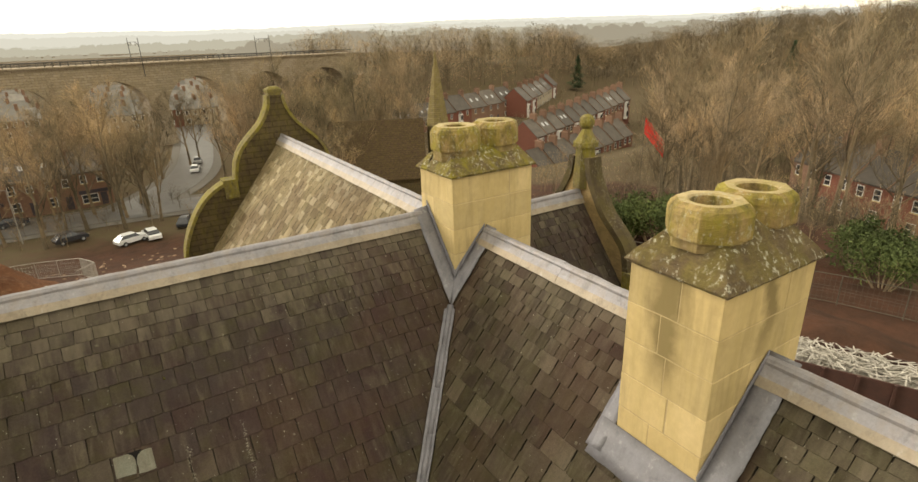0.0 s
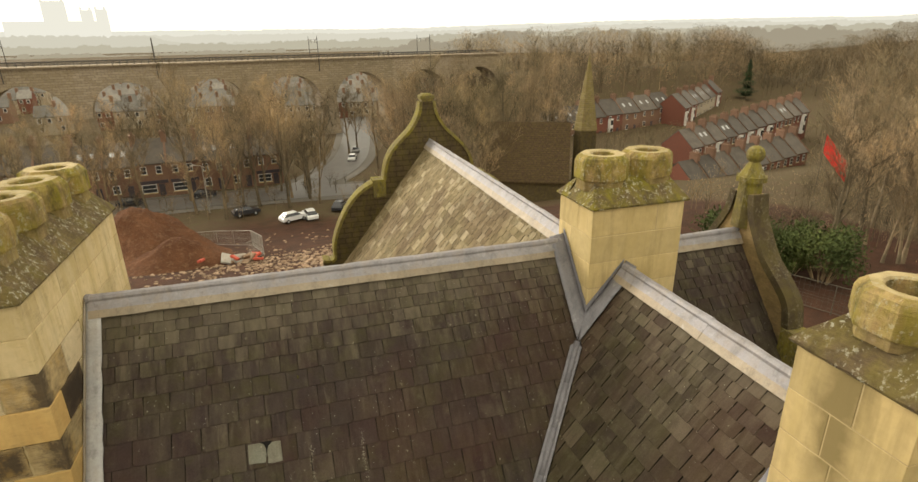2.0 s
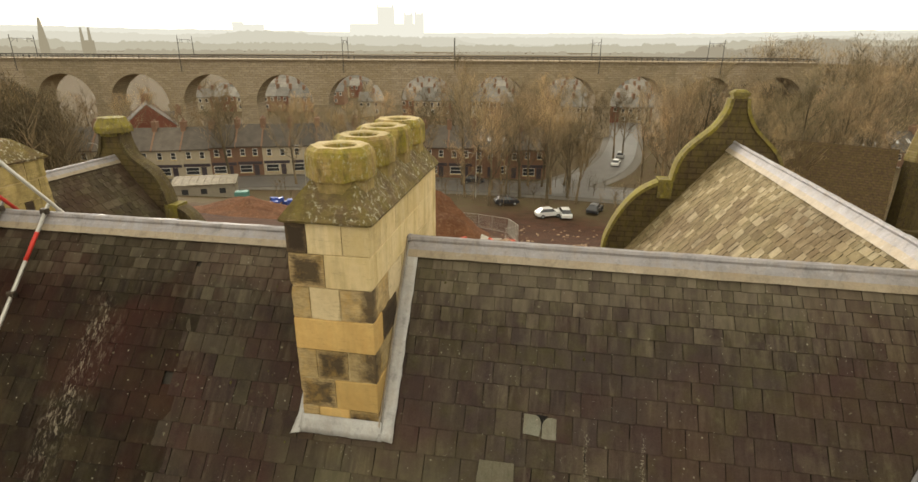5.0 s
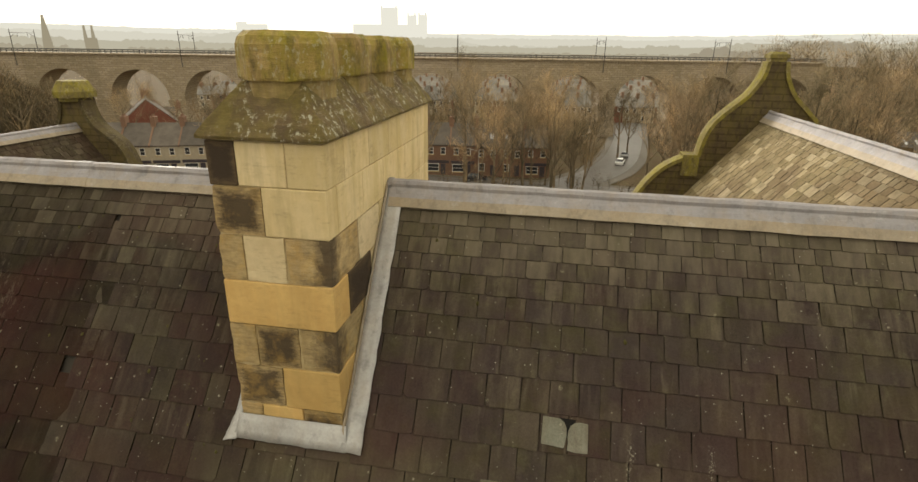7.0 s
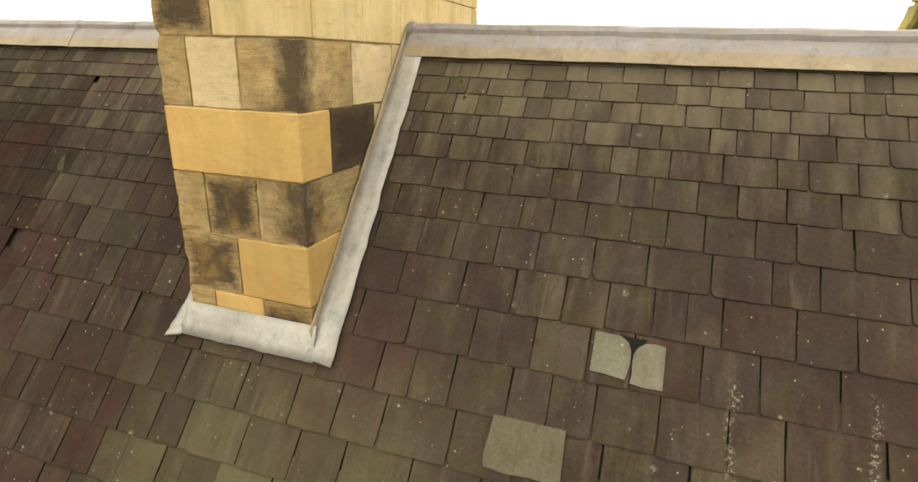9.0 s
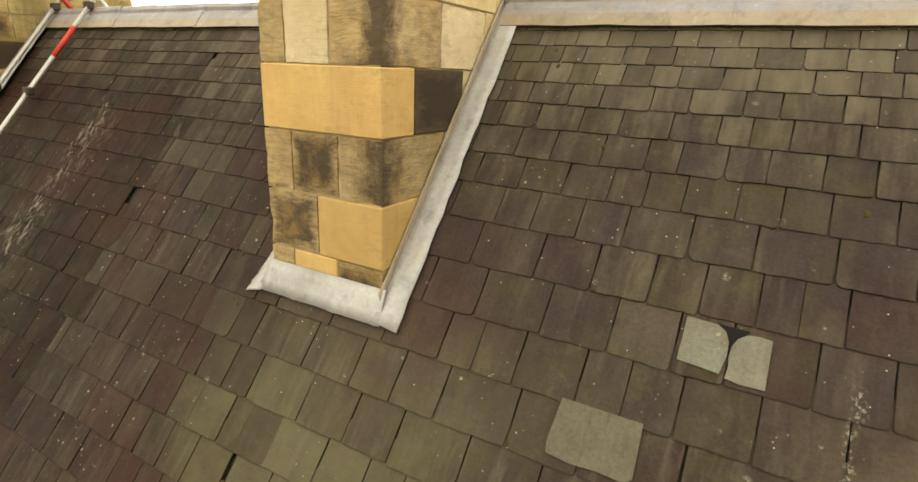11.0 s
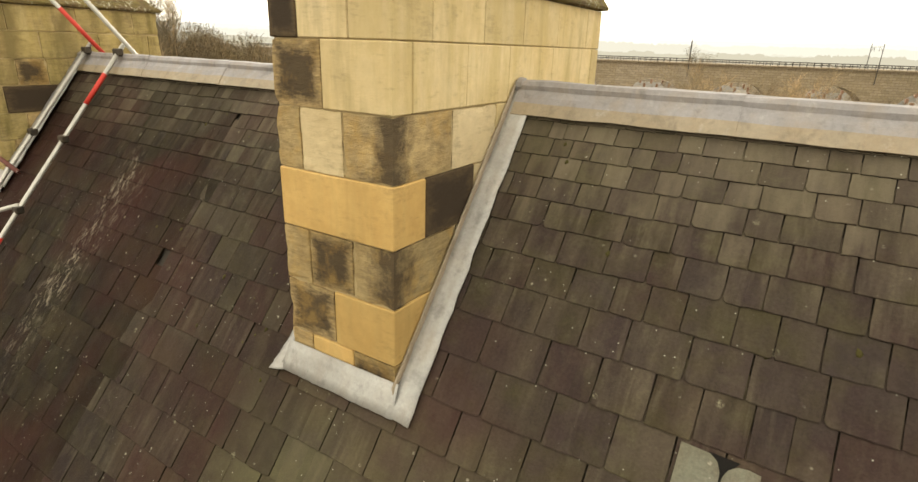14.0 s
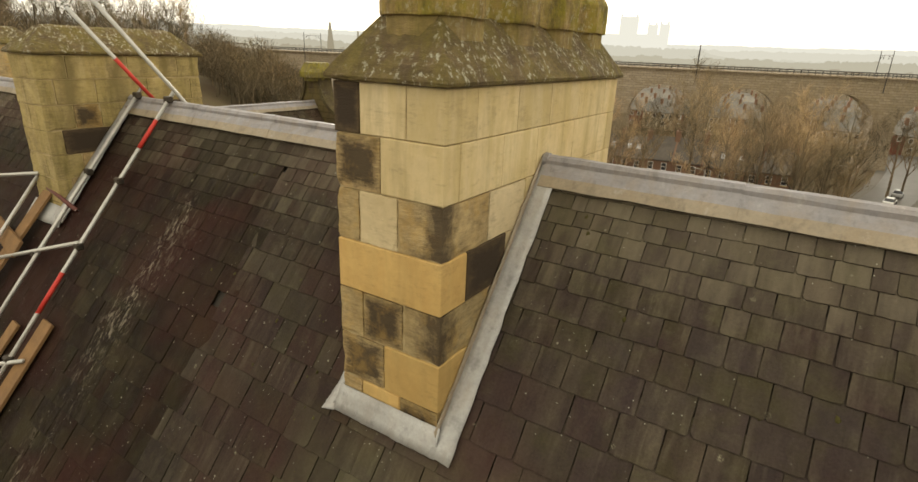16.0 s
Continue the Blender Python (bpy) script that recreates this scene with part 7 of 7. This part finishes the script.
scaffold_tube(on_roof(-6.5, 1.5, lift + 0.2), on_roof(-6.55, 4.5, lift + 0.2))
for p in (on_roof(-4.97, 1.25), on_roof(-5.7, 1.25), on_roof(-4.95, 0.1), on_roof(-5.66, 0.1), on_roof(-5.0, 2.12), on_roof(-5.78, 2.4), on_roof(-5.05, 3.5)):
    clamp(p)


def board(a, b, width=0.22, thick=0.038):
    d = (b - a).normalized()
    side = Vector((1, 0, 0))
    side = (side - d * side.dot(d)).normalized()
    nrm = d.cross(side)
    m = Matrix((side, d, nrm)).transposed().to_4x4()
    m.translation = a
    part("board", Mesh().soft_box(-width / 2, 0, -thick / 2, width / 2, (b - a).length, thick / 2, 0.004), BOARD, scaffold, "orange-brown scaffold board", m=inv @ m)


board(on_roof(-4.82, 2.92, 0.11), on_roof(-4.95, 5.0, 0.11))
board(on_roof(-6.3, 1.62, 0.2), on_roof(-6.5, 3.6, 0.2))
board(on_roof(-7.0, 2.35, 0.3), on_roof(-6.1, 2.5, 0.26))
board(on_roof(-5.42, 3.1, 0.10), on_roof(-5.55, 4.6, 0.10), 0.16)


# ---- the building site ----
def soil_material():
    n = Nodes("dug_red_soil")
    a, b, f = n.noise(0.5, 6, 0.65, space="World"), n.noise(2.4, 8, 0.75, space="World"), n.noise(9, 6, 0.7, space="World")
    col = n.mix(n.ramp(a, [(0.35, (0, 0, 0)), (0.65, (1, 1, 1))]), (0.20, 0.095, 0.05), (0.125, 0.06, 0.033))
    col = n.mix(n.ramp(b, [(0.52, (0, 0, 0)), (0.62, (0.7, 0.7, 0.7))]), col, (0.25, 0.15, 0.09))
    col = n.mix(0.6, col, n.ramp(f, [(0.3, (0.4, 0.38, 0.36)), (0.7, (1.15, 1.1, 1.05))]), "MULTIPLY")
    return n.done(col, 0.95, n.mix(0.5, b, f), 1.0, 0.35, spec=0.1)


SOIL = soil_material()
RUBBLE = plain("pale_rubble", (0.34, 0.25, 0.165), (0.22, 0.14, 0.09), 2.0, 0.9, vary=0.35)
RUST = plain("rusty_skip_steel", (0.085, 0.04, 0.028), (0.055, 0.03, 0.024), 2.0, 0.8, 0.4)
TIMBER = plain("whitewashed_scrap_timber", (0.46, 0.43, 0.375), (0.34, 0.31, 0.26), 3.0, 0.8, vary=0.25)
DULL_WIRE = plain("dull_fence_wire", (0.10, 0.085, 0.06), (0.07, 0.06, 0.045), 3.0, 0.8)
GALV = plain("fence_wire", (0.42, 0.40, 0.36), (0.34, 0.32, 0.28), 3.0, 0.6, metal=0.3)


def earth_mound(x, y, rx, ry, h, seed, label):
    m = Mesh()
    n, rings = 72, 26
    vs = []
    for i in range(rings + 1):
        t = i / rings
        for k in range(n):
            a = 2 * math.pi * k / n
            wob = 1 + 0.22 * noise.noise((math.cos(a) * 1.3, math.sin(a) * 1.3, seed)) 
            px, py = x + math.cos(a) * rx * t * wob, y + math.sin(a) * ry * t * wob
            prof = (1 - ease(t)) * (1 + 0.25 * noise.noise((px * 0.25, py * 0.25, seed))) + (0.09 * noise.noise((px * 0.9, py * 0.9, seed)) + 0.06 * noise.noise((px * 2.1, py * 2.1, seed + 3)) + 0.03 * noise.noise((px * 4.5, py * 4.5, seed + 7))) * (1 - 0.7 * t)
            vs.append((px, py, ground_z(px, py) + h * prof - 0.15 * t))
    m.add(vs, [(i * n + k, i * n + (k + 1) % n, (i + 1) * n + (k + 1) % n, (i + 1) * n + k) for i in range(rings) for k in range(n)])
    ob = part("earth_mound", m, SOIL if y > 20 else GROUND, None, label, smooth=True)
    return tagged(ob, category="mound", group="heaps of dug soil")


earth_mound(-13, 54, 9, 10, 5.6, 3, "high heap of dug red-brown soil")
earth_mound(-9, 46, 6, 5, 2.6, 4, "low heap of red-brown soil")
earth_mound(-36, 56, 12, 7, 2.2, 5, "broad bank of red-brown soil")
earth_mound(33.5, 4.5, 4, 9, 1.0, 7, "low bank of dark red earth by the fence")

rng = random.Random(77)
rub = Mesh()
for i in range(1500):
    if i < 1100:
        x, y = rng.gauss(4, 7), rng.gauss(41, 3.2)
    else:
        x, y = rng.uniform(-22, 26), rng.uniform(34, 74)
    s = rng.uniform(0.05, 0.2) * (1.6 if i % 37 == 0 else 1)
    rub.soft_box(-s, -s * rng.uniform(0.4, 1), -s * 0.3, s, s * rng.uniform(0.4, 1), s * 0.45, s * 0.15, m=Matrix.Translation((x, y, ground_z(x, y) + s * 0.1)) @ Euler((rng.uniform(-0.4, 0.4), rng.uniform(-0.4, 0.4), rng.uniform(0, 6))).to_matrix().to_4x4())
tagged(part("rubble", rub, RUBBLE, None, "pale broken stone rubble strewn on the site"), category="rubble", kind="stuff")
RED_TARP = plain("faded_red_sheet", (0.55, 0.10, 0.055), (0.42, 0.08, 0.05), 2.0, 0.7)
for i in range(14):
    x, y = -4 + rng.gauss(0, 1.6), 44.5 + rng.gauss(0, 1.3)
    s = rng.uniform(0.3, 0.8)
    m = Mesh().soft_box(-s, -s * 0.6, -0.1, s, s * 0.6, 0.12, 0.04)
    tagged(part("broken_panel", m, (RED_TARP, RUBBLE, TIMBER)[i % 3], None, "broken panel in a debris pile on the soil", m=Matrix.Translation((x, y, ground_z(x, y) + rng.uniform(0.15, 0.7))) @ Euler((rng.uniform(-0.6, 0.6), rng.uniform(-0.6, 0.6), rng.uniform(0, 6))).to_matrix().to_4x4()), category="debris", group="debris pile")


def fence(pts, label, wire):
    root = thing("mesh_fence", label, "fence", "temporary site fences")
    for (x0, y0), (x1, y1) in zip(pts, pts[1:]):
        n = max(1, round(math.hypot(x1 - x0, y1 - y0) / 3.4))
        for i in range(n):
            a = Vector((x0 + (x1 - x0) * i / n, y0 + (y1 - y0) * i / n, 0))
            b = Vector((x0 + (x1 - x0) * (i + 1) / n, y0 + (y1 - y0) * (i + 1) / n, 0))
            a.z, b.z = ground_z(a.x, a.y), ground_z(b.x, b.y)
            h = Vector((0, 0, 2.0))
            panel = part("fence_panel", Mesh().tube(a + h * 0.5, b + h * 0.5, 0.012, 0.012, 4), wire, root)
            part("post", Mesh().tube(a, a + h, 0.035, 0.035, 5), wire, panel)
            for k in (1.0, 0.08):
                part("rail", Mesh().tube(a + h * k, b + h * k, 0.03, 0.03, 5), wire, panel)
            m = Mesh()
            for k in range(1, 12):
                p = a.lerp(b, k / 12)
                m.tube(p + h * 0.08, p + h, 0.009, 0.009, 3, False)
            for k in range(1, 5):
                m.tube(a + h * 0.2 * k, b + h * 0.2 * k, 0.009, 0.009, 3, False)
            tagged(part("wire_mesh", m, wire, panel), kind="stuff")


fence([(-22, 66), (-8, 65), (-3.5, 60), (-1.5, 48), (-2.5, 43)], "galvanised mesh fence round the soil heap", GALV)
fence([(32, 19), (38, 6.5), (42, -6)], "dull mesh fence along the red earth", DULL_WIRE)


def skip(x, y, turn):
    z = ground_z(x, y)
    root = thing("skip", "long rusty open skip heaped with white scrap timber", "skip", at=pose(x, y, z, 0, 0, turn))
    L, W, H = 3.4, 1.3, 1.5
    for nm, bx in (("side", (-L, -W, 0.2, L, -W + 0.08, H)), ("side", (-L, W - 0.08, 0.2, L, W, H)), ("end", (-L, -W + 0.08, 0.2, -L + 0.08, W - 0.08, H)), ("end", (L - 0.08, -W + 0.08, 0.2, L, W - 0.08, H)), ("floor_plate", (-L, -W, 0.1, L, W, 0.2))):
        part(nm, Mesh().box(*bx), RUST, root)
    for sx in (-2.7, -1.35, 0, 1.35, 2.7):
        for sy in (-1, 1):
            part("rib", Mesh().box(sx - 0.06, sy * (W + 0.04) - 0.05, 0.2, sx + 0.06, sy * (W + 0.04) + 0.05, H), RUST, root)
    r = random.Random(5)
    fill = Mesh().box(-L + 0.1, -W + 0.1, 0.2, L - 0.1, W - 0.1, H - 0.35)
    part("load", fill, TIMBER, root, "packed scrap timber")
    t = Mesh()
    for i in range(420):
        p = (r.uniform(-L + 0.7, L - 0.7), r.uniform(-W + 0.35, W - 0.35), H - 0.25 + r.uniform(0, 0.5))
        m = Matrix.Translation(p) @ Euler((r.uniform(-0.3, 0.3), r.uniform(-0.35, 0.35), r.uniform(0, 6))).to_matrix().to_4x4()
        l = r.uniform(0.3, 1.1)
        t.box(-l / 2, -0.024, -0.014, l / 2, 0.024, 0.014, m=m)
    tagged(part("scrap_timber", t, TIMBER, root, "white painted timber scraps"), kind="stuff")


skip(29.4, 1.9, -66)

CAR_WHITE = plain("white_car_paint", (0.75, 0.75, 0.74), (0.7, 0.7, 0.69), 1.0, 0.2, 0.02, 0.6)
CAR_DARK = plain("dark_car_paint", (0.03, 0.032, 0.038), (0.04, 0.04, 0.045), 1.0, 0.2, 0.02, 0.6)
CAR_GREY = plain("silver_car_paint", (0.3, 0.3, 0.3), (0.34, 0.34, 0.33), 1.0, 0.25, 0.02, 0.6)
TYRE = plain("tyre_rubber", (0.025, 0.025, 0.025), (0.035, 0.035, 0.035), 5.0, 0.9)


def car(x, y, turn, paint, label):
    root = thing("car", label, "car", "parked cars", at=pose(x, y, ground_z(x, y) + 0.12, 0, 0, turn))
    side = [(-2.1, 0.35), (2.1, 0.35), (2.15, 0.75), (1.95, 0.9), (1.0, 1.0), (-1.95, 1.0), (-2.12, 0.8)]
    cab = [(1.05, 0.99), (0.45, 1.45), (-1.3, 1.48), (-1.9, 1.0)]
    m = Mesh()
    m.prism([(a, -0.86, b) for a, b in side], [(a, 0.86, b) for a, b in side])
    part("body", m, paint, root)
    m = Mesh()
    m.prism([(a, -0.78 if b < 1.2 else -0.62, b) for a, b in cab], [(a, 0.78 if b < 1.2 else 0.62, b) for a, b in cab])
    part("glazing", m, PANE, root, "dark car glass")
    part("roof", Mesh().soft_box(-1.25, -0.63, 1.46, 0.42, 0.63, 1.52, 0.02), paint, root)
    for sx in (-1.3, 1.3):
        for sy in (-0.85, 0.85):
            w = part("wheel", Mesh().tube((sx, sy - 0.1, 0.32), (sx, sy + 0.1, 0.32), 0.32, 0.32, 14), TYRE, root)
            part("rim", Mesh().tube((sx, sy - 0.105, 0.32), (sx, sy + 0.105, 0.32), 0.19, 0.19, 10), CAR_GREY, w)
    for sy in (-0.6, 0.6):
        part("headlight", Mesh().soft_box(2.06, sy - 0.18, 0.62, 2.16, sy + 0.18, 0.78, 0.02), SKYGLASS, root)


car(1.4, 80, 25, CAR_WHITE, "white parked hatchback car")
car(4.0, 80.5, 100, CAR_WHITE, "white parked car facing the slope")
car(-6, 86, 20, CAR_DARK, "dark parked car beside the road")
car(9, 84, 70, CAR_DARK, "dark parked car under the trees")
car(-26, 99.5, 4, CAR_DARK, "dark car outside the brick terrace")
car(-34, 99, 8, CAR_GREY, "silver car outside the brick terrace")
car(-14, 101, 4, CAR_DARK, "dark car on the road")
car(16, 124, 78, CAR_WHITE, "white car in the side road")
car(18, 134, 82, CAR_GREY, "silver car in the side road")

# low site hut, materials beside it
HUT_WALL = plain("pale_hut_cladding", (0.30, 0.265, 0.21), (0.24, 0.21, 0.165), 2.0, 0.8)
HUT_ROOF = plain("dull_sheet_roof", (0.30, 0.265, 0.205), (0.16, 0.135, 0.10), 1.2, 0.8)
hx, hy = -58, 78
hut = thing("site_hut", "long low site hut with a pale sheet roof", "hut", at=pose(hx, hy, ground_z(hx, hy) - 0.2, 0, 0, 24))
part("wall", Mesh().box(-5, -2, 0, 5, 2, 2.6), HUT_WALL, hut)
part("roof", Mesh().prism([(-5.3, -2.3, 2.55), (5.3, -2.3, 2.55), (5.3, 2.3, 3.2), (-5.3, 2.3, 3.2)], [(-5.3, -2.3, 2.7), (5.3, -2.3, 2.7), (5.3, 2.3, 3.35), (-5.3, 2.3, 3.35)]), HUT_ROOF, hut, "pale ribbed sheet roof")
for k in range(9):
    part("roof_rib", Mesh().prism([(-4.9 + 1.2 * k, -2.3, 2.7), (-4.8 + 1.2 * k, -2.3, 2.7), (-4.8 + 1.2 * k, 2.3, 3.35), (-4.9 + 1.2 * k, 2.3, 3.35)], [(-4.9 + 1.2 * k, -2.3, 2.78), (-4.8 + 1.2 * k, -2.3, 2.78), (-4.8 + 1.2 * k, 2.3, 3.43), (-4.9 + 1.2 * k, 2.3, 3.43)]), HUT_WALL, hut)
for x in (-3, 0, 3):
    part("window", Mesh().box(x - 0.5, -2.04, 1.0, x + 0.5, -1.98, 1.9), PANE, hut)
BLUE = plain("blue_plastic", (0.04, 0.09, 0.36), (0.05, 0.07, 0.28), 3.0, 0.5)
for i in range(7):
    x, y = -41 + rng.gauss(0, 1.1), 72 + rng.gauss(0, 0.9)
    tagged(part("crate", Mesh().soft_box(-0.6, -0.4, 0, 0.6, 0.4, 0.7, 0.06), BLUE, None, "blue plastic crate stacked on the site", m=pose(x, y, ground_z(x, y) + 0.1 + 0.5 * (i % 2), 0, 8 * (i % 3), 40 * i)), category="crate", group="blue crates")


TEAL = plain("faded_teal_paint", (0.10, 0.24, 0.21), (0.08, 0.18, 0.16), 2.0, 0.6)
tagged(part("water_tank", Mesh().soft_box(-1.1, -0.8, 0, 1.1, 0.8, 1.5, 0.12), TEAL, None, "faded teal plastic water tank beside the hut", m=pose(-50, 76, ground_z(-50, 76), 0, 0, 20)), category="tank")
drum = Mesh().loft([[(r * math.cos(k * math.pi / 7), r * math.sin(k * math.pi / 7), z) for k in range(14)] for r, z in ((0.30, 0), (0.32, 0.04), (0.31, 0.30), (0.33, 0.33), (0.31, 0.36), (0.31, 0.60), (0.33, 0.63), (0.31, 0.66), (0.32, 0.90), (0.29, 0.92))])
tagged(part("oil_drum", drum, RED_PAINT, None, "red steel drum on the muddy site", m=pose(-45.5, 68, ground_z(-45.5, 68))), category="drum")
for i in range(9):
    x, y = -46 + 0.5 * i + rng.gauss(0, 0.5), 72.5 + rng.gauss(0, 1.0)
    tagged(part("plank", Mesh().soft_box(-2.0, -0.14, 0, 2.0, 0.14, 0.06, 0.01), BOARD if i % 3 else TIMBER, None, "loose weathered plank lying on the site", m=pose(x, y, ground_z(x, y) + 0.08 + 0.07 * (i % 3), 0, rng.uniform(-6, 6), rng.uniform(10, 60))), category="plank", group="loose planks")


def lamp_post(x, y, h=8.0):
    root = thing("street_lamp", "tall thin grey street lamp post", "street lamp", "street lamps", at=pose(x, y, ground_z(x, y)))
    part("pole", Mesh().tube((0, 0, 0), (0, 0, h), 0.09, 0.05, 8), GALV, root)
    part("arm", Mesh().tube((0, 0, h), (-1.0, 0, h + 0.2), 0.045, 0.04, 6), GALV, root)
    part("head", Mesh().soft_box(-1.7, -0.14, h + 0.14, -0.9, 0.14, h + 0.28, 0.04), GALV, root)


for x, y in ((-12, 90), (-45, 90), (-80, 80), (30, 88), (8, 112)):
    lamp_post(x, y)

FLAG_RED = plain("bright_red_cloth", (0.72, 0.05, 0.035), (0.62, 0.04, 0.03), 2.0, 0.8)
# the red sheet that hangs from a pole among the trees
fx, fy = 55.5, 36.5
flag = thing("red_banner", "red cloth banner slung from a thin pole among trees", "banner", at=pose(fx, fy, ground_z(fx, fy)))
part("pole", Mesh().tube((0, 0, 0), (0, 0, 8.4), 0.035, 0.025, 8), DULL_WIRE, flag)
cloth = Mesh()
nx_, nz_ = 10, 8
vs = []
for i in range(nx_ + 1):
    for k in range(nz_ + 1):
        u, v = i / nx_, k / nz_
        vs.append((2.4 * u, 0.18 * math.sin(5 * u + 2 * v), 8.2 - 2.0 * v - 2.9 * u + 0.1 * math.sin(7 * v)))
cloth.add(vs, [(i * (nz_ + 1) + k, i * (nz_ + 1) + k + 1, (i + 1) * (nz_ + 1) + k + 1, (i + 1) * (nz_ + 1) + k) for i in range(nx_) for k in range(nz_)])
ob = part("cloth", cloth, FLAG_RED, flag, "red cloth", smooth=True)
ob.matrix_basis = Matrix.Rotation(radians(-50), 4, "Z")
sol = ob.modifiers.new("thickness", "SOLIDIFY")
sol.thickness = 0.01
